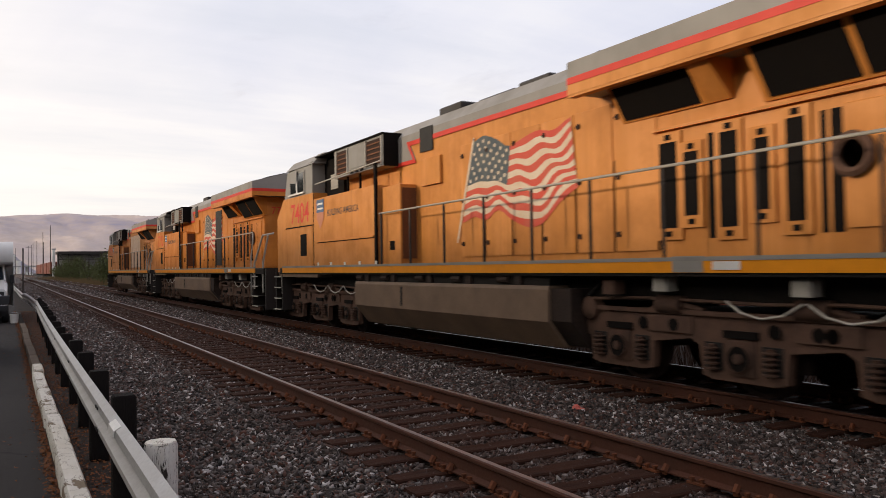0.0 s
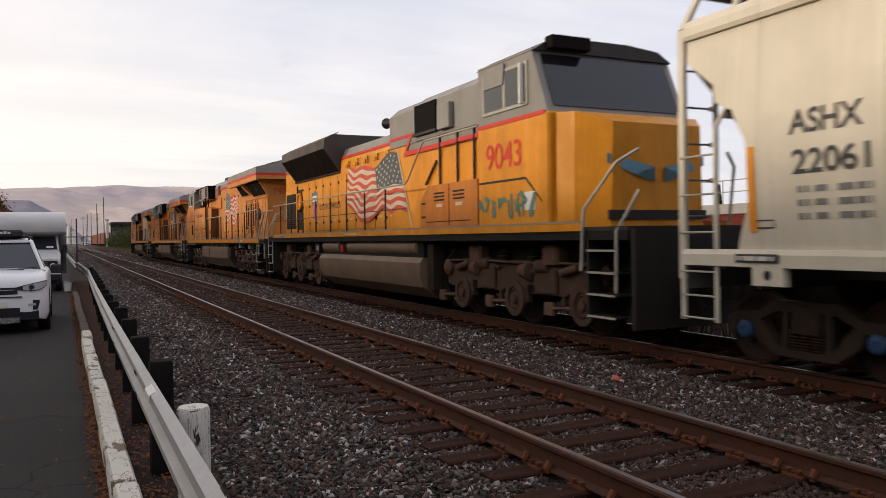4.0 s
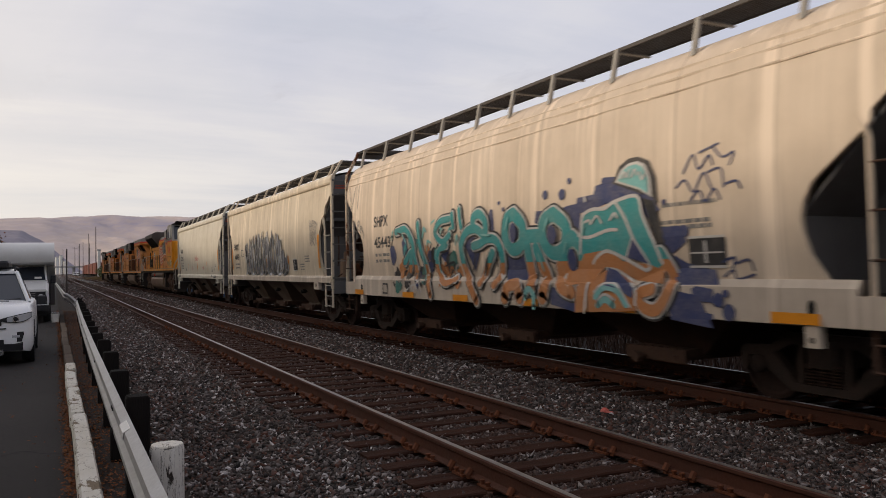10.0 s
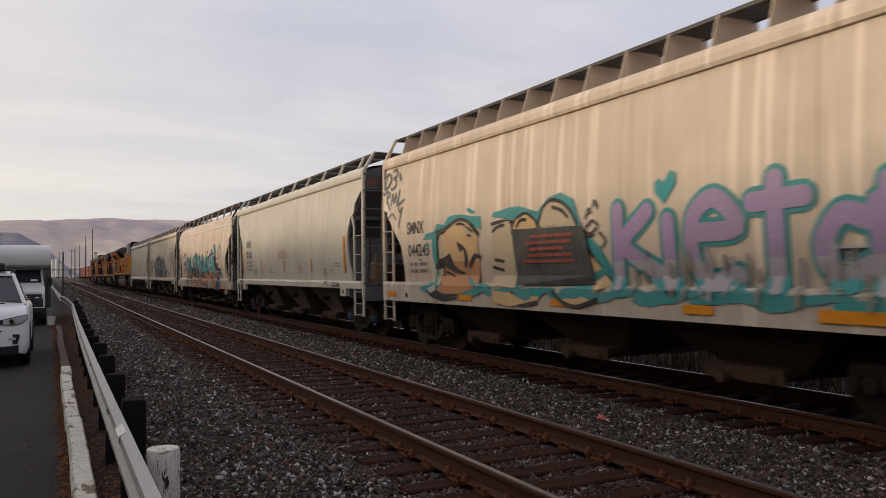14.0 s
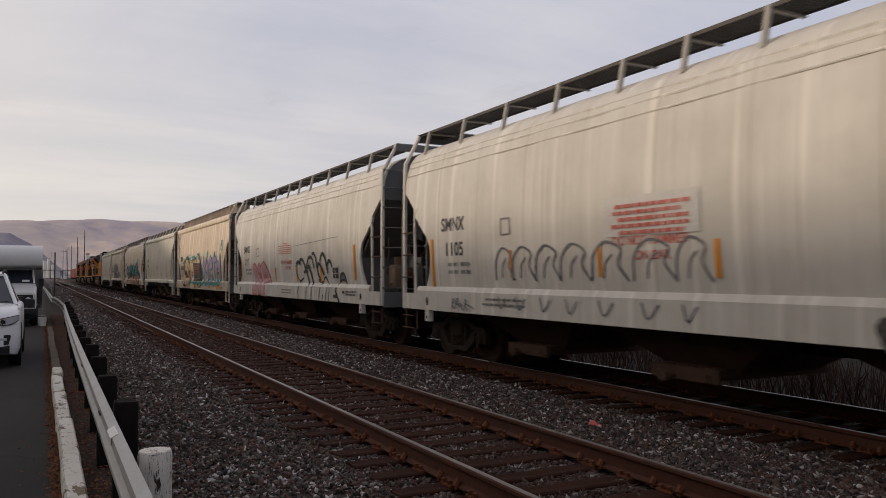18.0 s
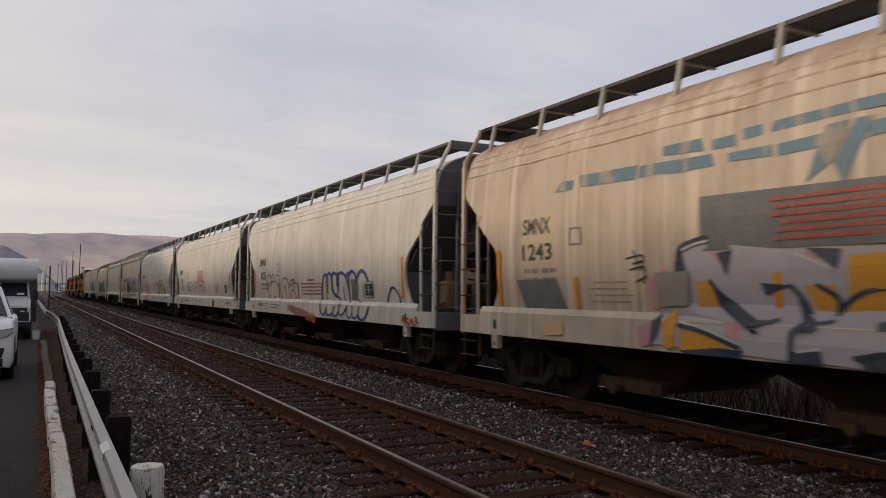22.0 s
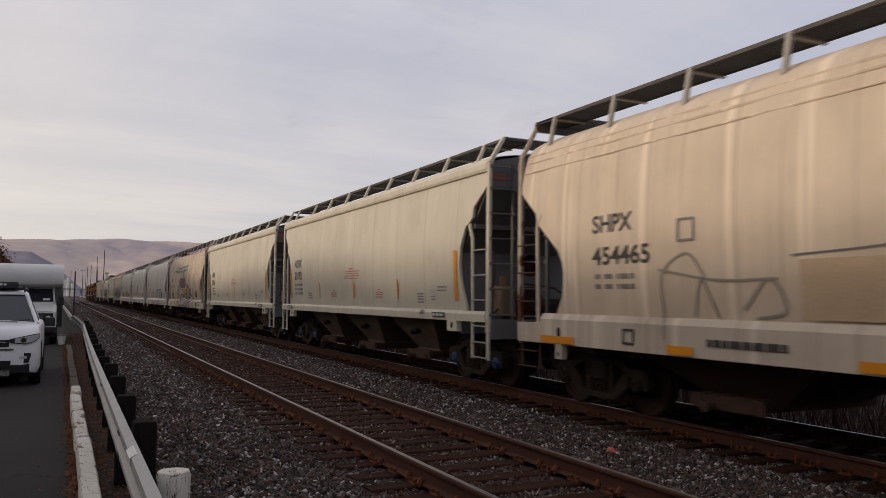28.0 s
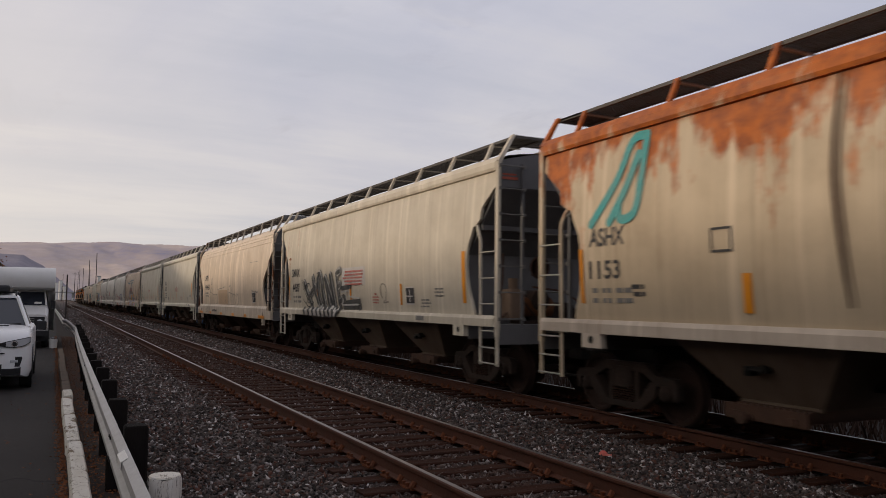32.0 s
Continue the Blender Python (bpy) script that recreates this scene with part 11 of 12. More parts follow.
def make_suv(x, y, z):
    """A compact white off-roader seen from its front; it looks towards -y."""
    car = thing("suv", "white compact off-road car with a black roof box, parked", "car", at=pose(x, y, z))
    # body as sections along the car from bumper to tail: (y, half width low, half width high, z low, z shoulder, crown)
    secs = []
    for yy, wl, wh, z0, z1, up in ((-0.02, 0.66, 0.62, 0.32, 0.84, 0.02), (0.02, 0.80, 0.74, 0.28, 0.91, 0.03), (0.08, 0.88, 0.81, 0.25, 0.96, 0.035), (0.20, 0.935, 0.85, 0.23, 1.01, 0.04), (0.45, 0.955, 0.875, 0.22, 1.06, 0.045), (1.20, 0.955, 0.885, 0.22, 1.10, 0.04), (1.9, 0.95, 0.90, 0.24, 1.13, 0.03), (4.0, 0.95, 0.89, 0.26, 1.12, 0.03), (4.45, 0.90, 0.84, 0.30, 1.08, 0.03), (4.58, 0.80, 0.76, 0.38, 1.0, 0.03)):
        half = [(wl * 0.95, z0), (wl, z0 + 0.12), (wl, z0 + 0.34), (wl - 0.01, z1 - 0.22), ((wl + wh) / 2 + 0.015, z1 - 0.10), (wh, z1 - 0.03), (wh * 0.88, z1 + 0.005), (wh * 0.5, z1 + up * 0.8)]
        secs.append([(-x, yy, z) for x, z in half] + [(0, yy, z1 + up)] + [(x, yy, z) for x, z in reversed(half)])
    part("body", Shape().loft(secs), "car_white", car, "white painted body shell", 40)
    part("roof", Shape().loft([[(-0.61, 2.02, 1.645), (0.61, 2.02, 1.645), (0.54, 2.02, 1.69), (-0.54, 2.02, 1.69)], [(-0.63, 2.6, 1.67), (0.63, 2.6, 1.67), (0.54, 2.6, 1.74), (-0.54, 2.6, 1.74)], [(-0.62, 4.2, 1.62), (0.62, 4.2, 1.62), (0.52, 4.2, 1.69), (-0.52, 4.2, 1.69)]]), "car_white", car, "white roof", 35)
    part("cabin_glass", Shape().loft([[(-0.82, 1.36, 1.08), (0.82, 1.36, 1.08), (0.575, 2.06, 1.65), (-0.575, 2.06, 1.65)], [(-0.86, 2.3, 1.08), (0.86, 2.3, 1.08), (0.61, 2.4, 1.67), (-0.61, 2.4, 1.67)], [(-0.85, 4.3, 1.06), (0.85, 4.3, 1.06), (0.59, 4.15, 1.64), (-0.59, 4.15, 1.64)]]), "screen", car, "windscreen and side glass", 30)
    for sx in (-1, 1):
        part("pillar", Shape().tube([(sx * 0.85, 1.32, 1.08), (sx * 0.605, 2.06, 1.66)], 0.042, 6), "car_white", car, "roof pillar")
        line = ((0.40, -0.036, 0.795, 0.838), (0.52, -0.036, 0.772, 0.870), (0.66, -0.030, 0.762, 0.900), (0.78, -0.002, 0.775, 0.922), (0.86, 0.042, 0.805, 0.938), (0.93, 0.15, 0.85, 0.945))
        lamp = part("headlamp", Shape().loft([[(sx * x, y - 0.008, a), (sx * x, y - 0.008, b), (sx * x, y + 0.05, b), (sx * x, y + 0.05, a)] for x, y, a, b in line]), "plastic", car, "dark headlamp housing", 40)
        part("headlamp_lens", Shape().loft([[(sx * (x - 0.004), y - 0.016, a + 0.012), (sx * (x - 0.004), y - 0.016, b - 0.012), (sx * (x - 0.004), y - 0.006, b - 0.012), (sx * (x - 0.004), y - 0.006, a + 0.012)] for x, y, a, b in line[1:]]), "lamp_glass", lamp, "clear swept-back lens", 40)
        part("headlamp_ring", Shape().disc((sx * 0.66, -0.046, 0.832), (sx * 0.25, -1, 0), [(0.0, 0.040), (0.012, 0.042), (0.012, 0.056), (0.0, 0.058)], 20), "chrome", lamp, "bright lamp ring", 40)
        part("lamp_inner", Shape().disc((sx * 0.66, -0.052, 0.832), (sx * 0.25, -1, 0), [(0.0, 0.038), (0.008, 0.032), (0.009, 0.002)], 14), "plastic", lamp, "dark lamp bowl", 40)
        part("fog_lens", Shape().soft_box(min(sx * 0.60, sx * 0.73), max(sx * 0.60, sx * 0.73), -0.03, -0.014, 0.50, 0.545, 0.008), "lamp_glass", car, "narrow fog light")
        part("fog_lamp", Shape().loft([[(sx * 0.50, -0.015, 0.535), (sx * 0.60, -0.015, 0.47), (sx * 0.66, -0.015, 0.42), (sx * 0.76, -0.015, 0.425), (sx * 0.80, -0.015, 0.56), (sx * 0.79, -0.015, 0.60), (sx * 0.66, -0.015, 0.60), (sx * 0.62, -0.015, 0.565)], [(sx * 0.50, 0.03, 0.535), (sx * 0.60, 0.03, 0.47), (sx * 0.66, 0.03, 0.42), (sx * 0.76, 0.03, 0.425), (sx * 0.80, 0.03, 0.56), (sx * 0.79, 0.03, 0.60), (sx * 0.66, 0.03, 0.60), (sx * 0.62, 0.03, 0.565)]]), "plastic", car, "black fog-lamp pocket")
        m = part("mirror", Shape().soft_box(sx * 0.98 if sx > 0 else -1.18, sx * 1.18 if sx > 0 else -0.98, 1.62, 1.76, 1.02, 1.20, 0.03), "plastic", car, "black wing mirror")
        part("wheel_arch", Shape().disc((sx * 0.90, 0.86, 0.36), (sx, 0, 0), [(0, 0.42), (0.062, 0.42), (0.062, 0.36), (0, 0.36)], 20), "plastic", car, "black arch trim", 35)
        for yy in (0.86, 3.52):
            wheel_of(car, sx * 0.74, yy, 0.36, 0.36, 0.225, sx)
    part("grille", Shape().prism("x", [(-0.040, 0.715), (-0.045, 0.835), (0.05, 0.845), (0.05, 0.70)], -0.42, 0.42), "plastic", car, "black grille")
    part("grille_slot", Shape().prism("x", [(-0.044, 0.655), (-0.044, 0.675), (0.05, 0.675), (0.05, 0.655)], -0.50, 0.50), "plastic", car, "dark slot under the grille")
    part("intake", Shape().prism("x", [(-0.05, 0.36), (-0.055, 0.47), (0.05, 0.47), (0.05, 0.36)], -0.46, 0.46), "plastic", car, "black lower intake")
    part("grille_bar", Shape().box(-0.36, 0.36, -0.056, -0.044, 0.79, 0.80), "chrome", car)
    part("bumper", Shape().prism("x", [(-0.03, 0.27), (-0.04, 0.38), (0.03, 0.42), (0.12, 0.27)], -0.78, 0.78), "plastic", car, "black lower bumper")
    part("skid_plate", Shape().prism("x", [(-0.05, 0.20), (-0.055, 0.30), (0.1, 0.30), (0.1, 0.20)], -0.45, 0.45), "chrome", car)
    part("number_plate", Shape().box(-0.26, 0.26, -0.05, -0.035, 0.48, 0.58), "white", car, "plain pale plate")
    part("bonnet_vent", Shape().box(-0.5, 0.5, 0.95, 1.05, 1.115, 1.135), "plastic", car)
    part("wiper", Shape().tube([(-0.6, 1.33, 1.10), (0.05, 1.42, 1.16)], 0.012).tube([(0.1, 1.33, 1.10), (0.7, 1.42, 1.16)], 0.012), "plastic", car)
    for sx in (-1, 1):
        part("roof_rail", Shape().tube([(sx * 0.56, 2.2, 1.70), (sx * 0.56, 2.3, 1.78), (sx * 0.56, 3.9, 1.76), (sx * 0.56, 4.0, 1.68)], 0.02, 6), "plastic", car, "black roof rail")
    box = part("roof_box", Shape().soft_box(-0.58, 0.44, 2.15, 3.6, 1.78, 1.90, 0.04), "plastic", car, "flat black roof box")
    for k in range(7):
        part("mark_bar", Shape().box(-0.30 + 0.075 * k, -0.245 + 0.075 * k, 2.142, 2.15, 1.825, 1.865 + 0.012 * (k % 2)), "chalk", box, "white bar of an unreadable mark")
    for yy in (2.35, 3.5):
        part("cross_bar", Shape().box(-0.58, 0.58, yy - 0.03, yy + 0.03, 1.745, 1.775), "plastic", car, "black cross bar")
    part("bonnet_badge", Shape().add([(-0.03, 0.12, 1.005), (0.0, 0.10, 0.985), (0.03, 0.12, 1.005), (0.0, 0.115, 0.995)], [(0, 1, 2, 3), (3, 2, 1, 0)]), "plastic", car)
    grow = Matrix.Diagonal((1.05, 1.08, 1.12, 1.0))
    for o in car.children_recursive:
        o.data.transform(grow)
    return car


def make_camper(x, y, z):
    """A cab-over motor home: van front under an overhanging white sleeping box."""
    car = thing("motor_home", "old white cab-over motor home with grey side, parked", "camper van", at=pose(x, y, z))
    part("overcab", Shape().prism("x", [(0.60, 2.14), (-0.02, 2.20), (-0.14, 2.25), (-0.20, 2.36), (-0.20, 2.62), (-0.14, 2.80), (0.0, 2.93), (0.22, 3.0), (0.5, 3.02), (2.3, 3.02), (2.3, 2.14)], -1.16, 1.16), "rv_white", car, "white overhanging box", 30)
    part("overcab_trim", Shape().box(-1.165, 1.165, 0.0, 2.3, 2.20, 2.25), "rv_grey", car)
    part("house_body", Shape().box(-1.16, 1.16, 2.3, 7.2, 0.55, 3.02), "rv_white", car, "boxy living cabin")
    part("side_skin", Shape().box(1.16, 1.175, 0.6, 7.2, 0.55, 2.06), "rv_grey", car, "grey ribbed side skin")
    part("cab", Shape().loft([[(-0.90, 0.02, 0.55), (0.90, 0.02, 0.55), (0.93, 0.02, 1.52), (-0.93, 0.02, 1.52)], [(-0.97, 0.12, 0.55), (0.97, 0.12, 0.55), (0.92, 0.12, 1.58), (-0.92, 0.12, 1.58)], [(-0.98, 0.62, 0.55), (0.98, 0.62, 0.55), (0.80, 0.62, 2.14), (-0.80, 0.62, 2.14)], [(-1.0, 2.3, 0.55), (1.0, 2.3, 0.55), (0.9, 2.3, 2.14), (-0.9, 2.3, 2.14)]]), "rv_white", car, "white van cab", 30)
    part("bonnet", Shape().loft([[(-0.93, -0.78, 0.60), (0.93, -0.78, 0.60), (0.93, -0.78, 1.16), (0.86, -0.74, 1.24), (-0.86, -0.74, 1.24), (-0.93, -0.78, 1.16)], [(-0.95, -0.55, 0.60), (0.95, -0.55, 0.60), (0.95, -0.55, 1.24), (0.86, -0.52, 1.33), (-0.86, -0.52, 1.33), (-0.95, -0.55, 1.24)], [(-0.97, 0.10, 0.60), (0.97, 0.10, 0.60), (0.97, 0.10, 1.44), (0.86, 0.10, 1.545), (-0.86, 0.10, 1.545), (-0.97, 0.10, 1.44)]]), "rv_white", car, "short white bonnet", 30)
    part("windscreen", Shape().prism("x", [(0.07, 1.60), (0.53, 2.08), (0.56, 2.06), (0.10, 1.58)], -0.84, 0.84), "screen", car, "wide windscreen")
    for sx in (-1, 1):
        part("pillar", Shape().tube([(sx * 0.88, 0.05, 1.56), (sx * 0.82, 0.54, 2.12)], 0.035, 6), "rv_white", car, "windscreen pillar")
    part("windscreen_wiper", Shape().tube([(-0.5, 0.02, 1.60), (0.25, 0.10, 1.68)], 0.012), "plastic", car)
    part("permit", Shape().prism("x", [(0.085, 1.64), (0.15, 1.71), (0.155, 1.705), (0.09, 1.635)], 0.48, 0.72), "white", car, "pale slip behind the windscreen")
    part("grille", Shape().box(-0.86, 0.86, -0.81, -0.77, 0.78, 1.16), "plastic", car, "black grille")
    for k in range(4):
        part("grille_bar", Shape().box(-0.52, 0.52, -0.825, -0.81, 0.84 + 0.08 * k, 0.86 + 0.08 * k), "rv_grey", car)
    for sx in (-1, 1):
        part("headlamp", Shape().disc((sx * 0.70, -0.80, 0.97), (0, -1, 0), [(0, 0.10), (0.03, 0.10), (0.05, 0.075), (0.051, 0.01)], 16), "lamp_glass", car, "round headlamp", 40)
        part("side_stripe", Shape().box(sx * 0.94, sx * 0.955, -0.55, 0.1, 1.05, 1.10), "rv_grey", car)
        part("mirror", Shape().box(sx * 1.04, sx * 1.20, 0.55, 0.60, 1.45, 1.75), "plastic", car, "side mirror")
        for yy in (0.1, 5.2):
            wheel_of(car, sx * 0.78, yy, 0.36, 0.36, 0.22, sx)
    part("bumper", Shape().soft_box(-0.97, 0.97, -0.95, -0.78, 0.46, 0.66, 0.03), "plastic", car, "black front bumper")
    part("front_valance", Shape().box(-0.9, 0.9, -0.5, 0.2, 0.25, 0.56), "plastic", car)
    part("number_plate", Shape().box(-0.15, 0.15, -0.965, -0.955, 0.50, 0.62), "white", car, "plain pale plate")
    return car


make_suv(-1.39, 18.0, -0.28)
make_camper(-1.16, 33.6, -0.28)
bucket = thing("bucket", "small white plastic bucket on the asphalt", "bucket", at=pose(0.02, 32.8, -0.28))
part("pail", Shape().disc((0, 0, 0), (0, 0, 1), [(0, 0.12), (0.30, 0.15), (0.32, 0.155), (0.32, 0.14), (0.05, 0.115)], 16), "white", bucket, "", 40)
part("handle", Shape().tube([(-0.15, 0, 0.3), (-0.1, -0.05, 0.38), (0.1, -0.05, 0.38), (0.15, 0, 0.3)], 0.008), "chrome", bucket)
sign = thing("sign_post", "thin dark steel post beside the guard rail", "post", at=pose(0.75, 60, -0.3))
part("shaft", Shape().cyl((0, 0, 0), (0, 0, 3.5), 0.045, 8), "pole_wood", sign)
part("plate", Shape().box(-0.02, 0.02, -0.25, 0.25, 2.9, 3.5), "pole_wood", sign)
stone = thing("painted_stone", "small stone sprayed bright red on the ballast", "stone", at=pose(5.98, 7.75, -0.25))
part("lump", Shape().disc((0, 0, 0), (0.1, 0.1, 1), [(0, 0.03), (0.02, 0.055), (0.05, 0.05), (0.075, 0.02)], 8), "warn_red", stone)
part("sprayed_patch", Shape().disc((0.03, -0.05, 0.02), (0.1, 0.1, 1), [(0, 0.05), (0.018, 0.045), (0.02, 0.01)], 8), "warn_red", stone)

# ------------------------------------------------------------------ poles, trees, distant town


def make_pole(x, y, h, arms, r=0.16):
    p = thing("utility_pole", "tall weathered wooden utility pole" + (" with cross arms" if arms else ""), "utility pole", "utility poles along the railway", at=pose(x, y, -0.4))
    part("shaft", Shape().cyl((0, 0, 0), (0, 0, h), r, 8, r * 0.6), "pole_wood", p)
    for k in range(arms):
        a = part("cross_arm", Shape().box(-1.3, 1.3, -0.07, 0.07, h - 0.9 - 1.1 * k, h - 0.74 - 1.1 * k), "pole_wood", p)
        for xx in (-1.15, -0.6, 0.6, 1.15):
            part("insulator", Shape().cyl((xx, 0, h - 0.74 - 1.1 * k), (xx, 0, h - 0.55 - 1.1 * k), 0.05, 6), "black", a)


for x, y, h, arms, r in ((15.6, 362, 21.2, 0, 0.22), (14.25, 400, 20.0, 0, 0.2), (17.5, 480, 18.4, 0, 0.18), (12.7, 430, 17.2, 0, 0.16), (12.1, 470, 17.5, 0, 0.16), (10.6, 505, 17.0, 1, 0.2), (5.2, 600, 18.4, 0, 0.2), (4.4, 560, 12.0, 0, 0.15), (13.6, 560, 19.0, 0, 0.16)):
    make_pole(x, y, h, arms, r)


def leaf_crown(name, parent, n, rx, ry, rz, zc, size, material, seed, label=""):
    """A crown of many small leaf cards in uneven clumps."""
    rng = np.random.default_rng(seed)
    s = Shape()
    clumps = []
    for _ in range(16):
        d = rng.normal(size=3)
        d /= np.linalg.norm(d)
        clumps.append(d * rng.uniform(0.35, 0.95) * np.array([rx, ry, rz]))
    for _ in range(n):
        c = clumps[rng.integers(len(clumps))]
        p = c + rng.normal(size=3) * np.array([rx, ry, rz]) * 0.22
        a, b = rng.normal(size=3), rng.normal(size=3)
        a, b = a / np.linalg.norm(a) * size, b / np.linalg.norm(b) * size * 0.7
        s.add([tuple(p - a + [0, 0, zc]), tuple(p + b + [0, 0, zc]), tuple(p + a + [0, 0, zc]), tuple(p - b + [0, 0, zc])], [(0, 1, 2, 3)])
    return part(name, s, material, parent, label)


def make_tree(x, y, h, spread, material, label, seed, name="tree", leaves=1500):
    rng = random.Random(seed)
    t = thing(name, label, "tree" if name == "tree" else "bush", at=pose(x, y, -0.45))
    s = Shape().tube([(0, 0, 0), (0.05, 0, h * 0.3), (-0.05, 0.05, h * 0.62)], 0.03 * h, 7)
    part("trunk", s, "bark", t)
    for k in range(5):
        a = 1.3 * k + rng.uniform(0, 0.6)
        part("limb", Shape().tube([(0, 0, h * (0.3 + 0.06 * k)), (spread * 0.35 * math.cos(a), spread * 0.35 * math.sin(a), h * (0.5 + 0.05 * k)), (spread * 0.7 * math.cos(a), spread * 0.7 * math.sin(a), h * (0.62 + 0.06 * k))], 0.010 * h, 5), "bark", t)
    leaf_crown("crown", t, leaves, spread, spread, h * 0.36, h * 0.62, 0.016 * h, material, seed, "ragged leafy crown")


make_tree(-6.3, 86, 7.0, 2.0, "leaf_rust", "autumn tree with rust-red leaves behind the motor home", 3, leaves=9000)


def make_bush(x, y, h, spread, seed):
    """A dense wild shrub: thin stems from the ground, small leaves down to its foot, dry grass round it."""
    rng = random.Random(seed)
    b = thing("bush", "dense wild green bush in dry grass beside the far track", "bush", "bushes beside the far track", at=pose(x, y, -0.45))
    for k in range(6):
        a = 1.05 * k + rng.uniform(0, 0.5)
        part("stem", Shape().tube([(0.1 * math.cos(a), 0.1 * math.sin(a), 0), (spread * 0.3 * math.cos(a), spread * 0.3 * math.sin(a), h * 0.45), (spread * 0.55 * math.cos(a), spread * 0.55 * math.sin(a), h * 0.85)], 0.012 * h, 5), "bark", b)
    leaf_crown("crown", b, 2600, spread, spread, h * 0.46, h * 0.46, 0.026 * h, "leaf_green", seed, "small green leaves in clumps")
    g = np.random.default_rng(seed)
    s = Shape()
    for _ in range(350):
        px, py = g.normal(size=2) * spread * 0.8 + [-spread * 0.5, -spread * 0.3]
        hh = g.uniform(0.3, 1.1)
        lx, ly = g.normal(size=2) * 0.2
        s.add([(px - 0.03, py, 0), (px + 0.03, py, 0), (px + lx, py + ly, hh)], [(0, 1, 2)])
    tagged(part("dry_grass", s, "dry_grass", b, "dry tan grass at its foot"), kind="stuff")


rng_b = random.Random(8)
for k in range(12):
    make_bush(12.9 + rng_b.uniform(-0.3, 2.2), 128 + 12.5 * k, rng_b.uniform(3.4, 6.0), rng_b.uniform(2.0, 3.2), 20 + k)


def town():
    pillar = thing("white_pillar", "slim white concrete pillar beyond the tracks", "pillar", at=pose(16.0, 345, -0.4))
    part("column", Shape().soft_box(-0.55, 0.55, -0.5, 0.5, 0, 10.6, 0.08), "white", pillar)
    part("cap", Shape().box(-0.7, 0.7, -0.6, 0.6, 10.6, 11.2), "concrete", pillar)
    shed = thing("loading_shed", "dark open-sided loading shed behind the bushes", "shed", at=pose(0, 0, -0.4))
    part("roof", Shape().box(17.0, 36, 338, 352, 8.9, 9.9), "loco_dark", shed, "dark flat roof beam")
    part("back_wall", Shape().box(17.5, 36, 350, 351, 0, 8.9), "rv_grey", shed, "grey back wall")
    for k in range(6):
        part("post", Shape().box(17.2 + 3.6 * k, 17.5 + 3.6 * k, 338.2, 338.5, 0, 8.9), "loco_dark", shed)
        part("brace", Shape().tube([(17.3 + 3.6 * k, 338.3, 8.8), (19.1 + 3.6 * k, 338.3, 6.8)], 0.12, 5), "loco_dark", shed)
        part("rail_beam", Shape().box(17.5 + 3.6 * k, 20.8 + 3.6 * k, 338.2, 338.4, 6.6, 6.9), "loco_dark", shed)
    for k in range(5):
        c = thing("red_boxcar", "rust-red freight car standing on a far siding", "freight car", "boxcars on the siding", at=pose(17.0, 375 + 36 * k, -0.3))
        part("body", Shape().soft_box(-1.6, 1.6, -15, 15, 1.1, 6.0, 0.1), "boxcar_red", c)
        part("door", Shape().box(-1.66, -1.6, -1.6, 1.6, 1.2, 5.6), "boxcar_red", c)
        for yy in (-11, 11):
            part("truck", Shape().box(-1.2, 1.2, yy - 1.4, yy + 1.4, 0.2, 1.1), "under", c)
    for k, (x, r, h) in enumerate(((2.6, 2.2, 22), (7.6, 2.4, 24.5), (13.0, 3.0, 17))):
        silo = thing("grain_silo", "tall white grain silo in the distance", "silo", "silos in the town", at=pose(x, 1150 + 12 * k, -0.4))
        part("drum", Shape().cyl((0, 0, 0), (0, 0, h), r, 16), "white", silo, "", 30)
        part("cap", Shape().cyl((0, 0, h), (0, 0, h + 1.5), r, 16, r * 0.4), "concrete", silo, "", 30)
    bridge = thing("road_bridge", "distant concrete road bridge across the tracks", "bridge", at=pose(0, 720, -0.4))
    part("deck", Shape().box(-30, 45, -5, 5, 6.2, 7.4), "concrete", bridge)
    for x in (-22, -6, 14, 34):
        part("pier", Shape().box(x - 0.8, x + 0.8, -2, 2, 0, 6.2), "concrete", bridge)
    rng = random.Random(2)
    for k in range(10):
        x, y = rng.uniform(-30, 16), rng.uniform(420, 690)
        if -3 < x < 12:
            x -= 20
        v = thing("parked_van", "small pale vehicle far down the road", "van", "distant vehicles", at=pose(x, y, -0.35))
        part("body", Shape().soft_box(-1.0, 1.0, -2.4, 2.4, 0.35, 2.1, 0.25), "car_white", v)
        part("glass", Shape().box(-0.9, 0.9, -2.42, -2.38, 1.2, 1.8), "screen", v)
        for sx in (-1, 1):
            part("wheel", Shape().cyl((sx * 0.7, -1.5, 0.33), (sx * 0.95, -1.5, 0.33), 0.33, 10), "tyre", v)
            part("wheel", Shape().cyl((sx * 0.7, 1.5, 0.33), (sx * 0.95, 1.5, 0.33), 0.33, 10), "tyre", v)
    for k in range(9):
        x, y = -14 - 9 * k + rng.uniform(-3, 3), 620 + rng.uniform(-60, 60)
        h, w = rng.uniform(5, 10), rng.uniform(4, 8)
        b = thing("town_house", "plain distant house with a pitched roof", "house", "houses of the town", at=pose(x, y, -0.4))
        part("wall", Shape().box(-w / 2, w / 2, -5, 5, 0, h * 0.65), rng.choice(["concrete", "white", "rv_grey"]), b)
        part("roof", Shape().prism("y", [(-w / 2 - 0.4, h * 0.65), (w / 2 + 0.4, h * 0.65), (0, h)], -5.3, 5.3), "loco_dark", b)
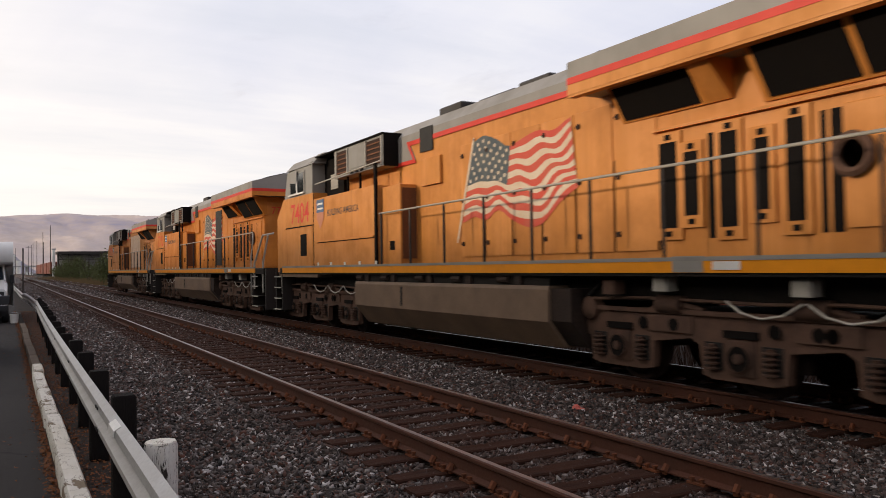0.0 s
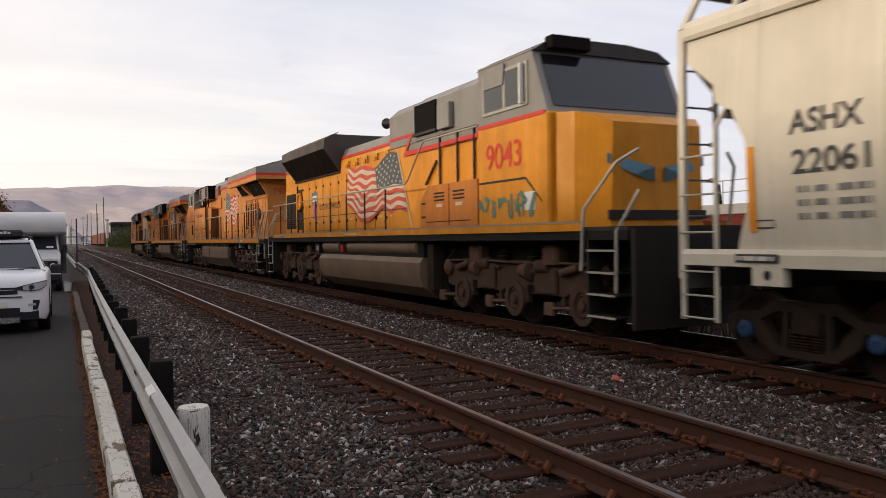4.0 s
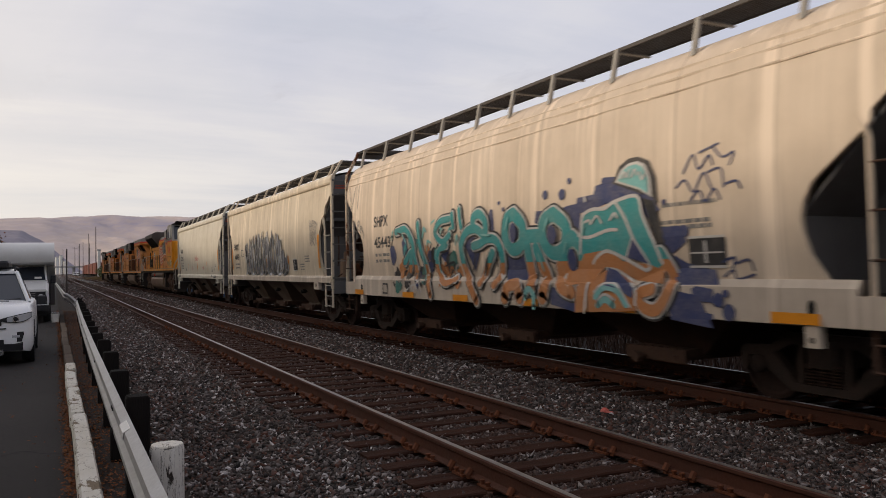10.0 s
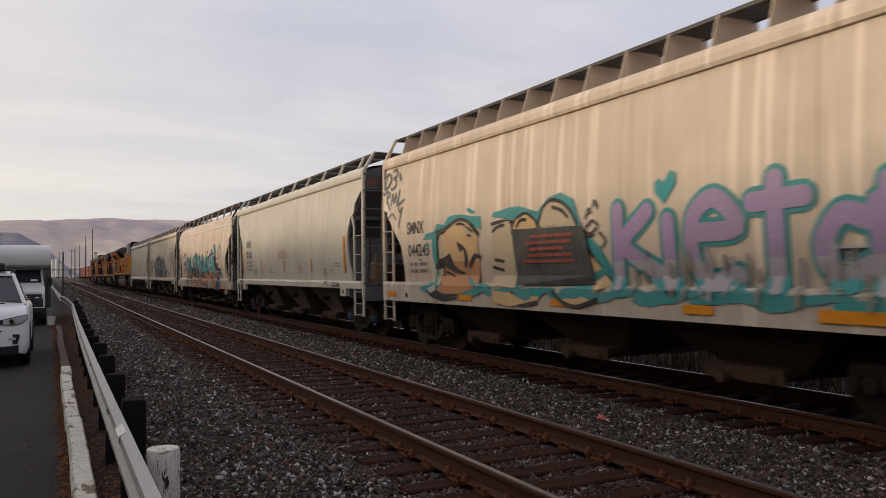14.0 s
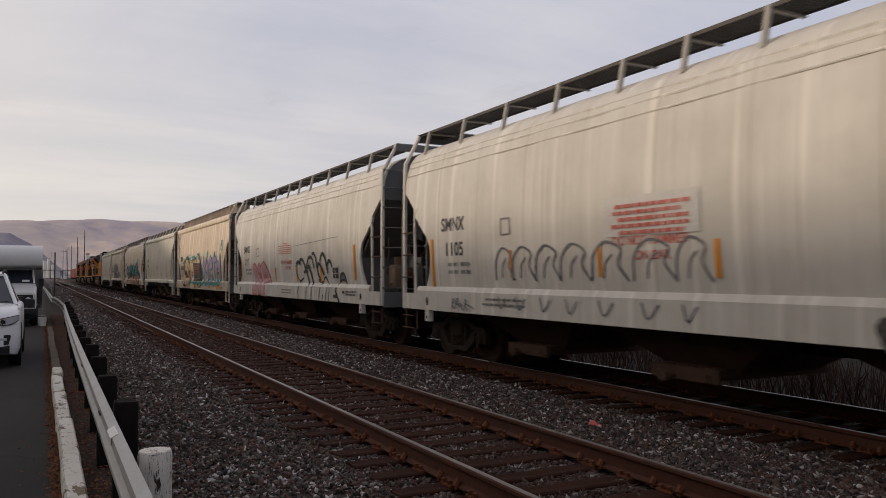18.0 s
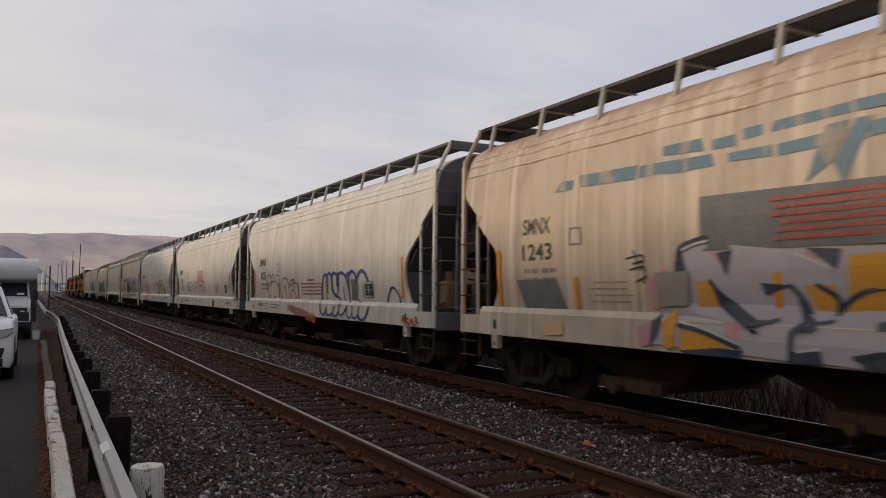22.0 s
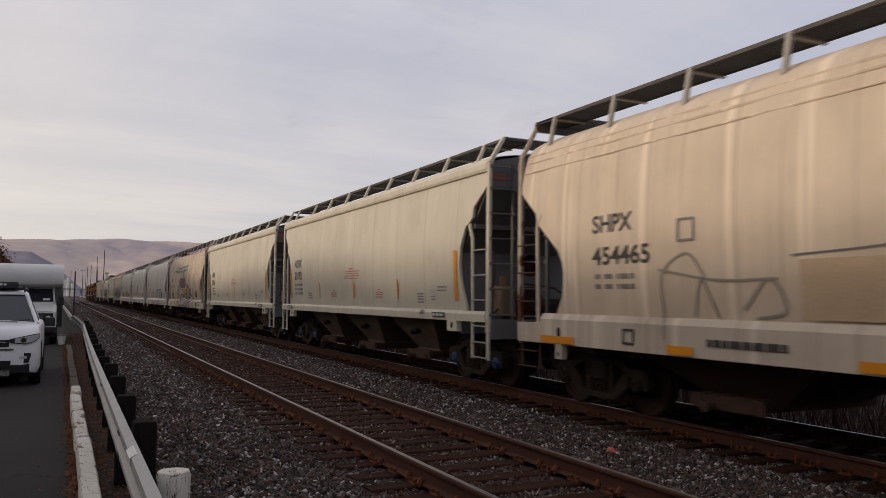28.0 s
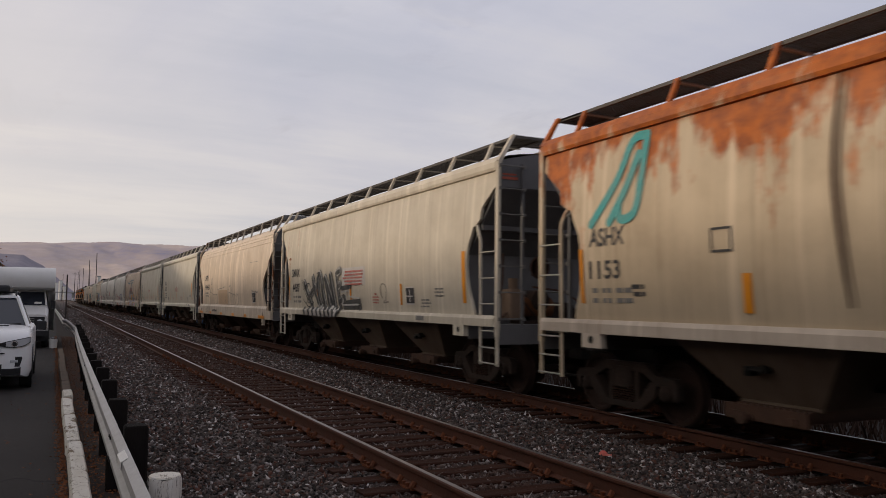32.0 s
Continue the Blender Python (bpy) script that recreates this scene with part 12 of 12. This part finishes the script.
        for wx in (-w / 4, w / 4):
            part("window", Shape().box(wx - 0.5, wx + 0.5, -5.05, -5.0, h * 0.25, h * 0.45), "screen", b)


town()


def brick_depot():
    """A low brick building beyond the train, glimpsed between the cars."""
    d = thing("brick_building", "low red brick building with a grey concrete parapet", "building", at=pose(24, 0, -0.5))
    part("backing", Shape().box(0.06, 14, -12, 27.5, 0, 2.85), "mortar", d, "mortar-grey wall core")
    s = Shape()
    bl, bh = 0.215, 0.075
    for r in range(int(2.85 / bh)):
        y = -2 - (bl / 2 if r % 2 else 0)
        while y < 27.4:
            s.box(0.0, 0.07, y + 0.006, y + bl - 0.006, r * bh + 0.006, (r + 1) * bh - 0.006)
            y += bl
    tagged(part("bricks", s, "brick", d, "courses of red brick"), kind="stuff")
    part("parapet", Shape().box(-0.08, 14.1, -12.1, 27.6, 2.85, 3.25), "concrete", d, "grey concrete parapet")
    for k in range(11):
        y = 1.5 + 2.5 * k
        part("railing_post", Shape().cyl((0.2, y, 3.25), (0.2, y, 4.25), 0.025, 6), "rail_white", d)
    for z in (3.75, 4.22):
        part("railing_bar", Shape().cyl((0.2, 1.0, z), (0.2, 27.3, z), 0.022, 6), "rail_white", d)
    part("roof_pipe", Shape().tube([(1.5, 6, 3.3), (1.5, 6, 4.0), (1.5, 13, 4.1), (1.5, 13, 3.3)], 0.09, 8), "white", d, "pale roof pipe")
    part("roof_unit", Shape().soft_box(2.5, 5.0, 14, 17, 3.25, 4.4, 0.08), "concrete", d, "grey roof ventilator unit")
    tank = thing("storage_tank", "pale round-topped storage tank behind the brick building", "tank", at=pose(46, 30, -0.5))
    part("shell", Shape().disc((0, 0, 0), (0, 0, 1), [(0, 3.2), (5.6, 3.2), (6.6, 2.5), (7.2, 1.2), (7.4, 0.1)], 20), "white", tank, "", 40)
    for k, (x, y, h) in enumerate(((58, 44, 9), (61, 47, 7.5), (64, 50, 8.5), (52, 52, 6.5))):
        t = thing("conifer", "dark conifer behind the yard", "tree", "conifers behind the yard", at=pose(x, y, -0.5))
        part("trunk", Shape().cyl((0, 0, 0), (0, 0, h), 0.16, 7, 0.03), "bark", t)
        rng = np.random.default_rng(k)
        c = Shape()
        for _ in range(700):
            u = rng.random() ** 0.7
            r = (1 - u) * h * 0.24 * rng.uniform(0.3, 1)
            a = rng.uniform(0, 6.3)
            z = h * (0.12 + 0.86 * u)
            tip = (r * math.cos(a), r * math.sin(a), z - 0.12 * r)
            c.add([(tip[0] * 0.5, tip[1] * 0.5, z + 0.1), (tip[0] + 0.18 * math.sin(a), tip[1] - 0.18 * math.cos(a), tip[2]), (tip[0] - 0.18 * math.sin(a), tip[1] + 0.18 * math.cos(a), tip[2] - 0.05)], [(0, 1, 2)])
        part("crown", c, "conifer", t, "dense dark needles")
    for x, y, h in ((30, 26, 7.5), (33, 29, 6.0)):
        m = thing("yard_mast", "slender steel mast in the yard", "mast", at=pose(x, y, -0.5))
        part("shaft", Shape().cyl((0, 0, 0), (0, 0, h), 0.07, 8), "galv", m)
        part("lamp_head", Shape().box(-0.5, 0.5, -0.12, 0.12, h, h + 0.15), "galv", m)
        part("arm", Shape().cyl((0, 0, h - 1), (0, 1.4, h - 0.6), 0.03, 6), "galv", m)
    low = thing("yard_wall", "long pale low wall behind the tracks", "wall", at=pose(0, 0, -0.5))
    part("panel", Shape().box(36, 36.3, 22, 120, 0, 2.2), "concrete", low)


brick_depot()


def dry_brush():
    rng = np.random.default_rng(31)
    n = 9000
    s = Shape()
    for _ in range(n):
        y = rng.uniform(1, 60)
        x = rng.uniform(11.6, 15.5)
        clump = 0.5 + 0.5 * math.sin(y * 1.3 + x) * math.sin(y * 0.37 + 2)
        h = rng.uniform(0.15, 0.45) + 0.85 * clump * rng.random()
        a = rng.uniform(0, 6.3)
        w = rng.uniform(0.012, 0.03)
        lean = rng.normal(size=2) * 0.25 * h
        z = lerp_table(GROUND, x) - 0.02
        s.add([(x - w * math.cos(a), y - w * math.sin(a), z), (x + w * math.cos(a), y + w * math.sin(a), z), (x + lean[0], y + lean[1], z + h)], [(0, 1, 2)])
    tagged(part("dry_brush", s, "brush"), "brown dry brush and weeds beyond the far track", "weeds", kind="stuff")


dry_brush()

# ------------------------------------------------------------------ what moves


def travelled(t):
    """Metres that the train has run after t seconds; it gains speed slowly."""
    return 7.259 * t + 0.0156 * t * t


def motions():
    for car, s0 in TRAIN:
        walk(car, [(t, pose(FAR_TRACK, s0 + travelled(t), FAR_Z)) for t in range(0, 33, 2)])
    for wheels, y, r in SPINNERS:
        rows = []
        for k in range(0, 481):
            t = k * 2 / 30
            rows.append((t, pose(0, y, r, -math.degrees(travelled(t) / r))))
        walk(wheels, rows)


motions()
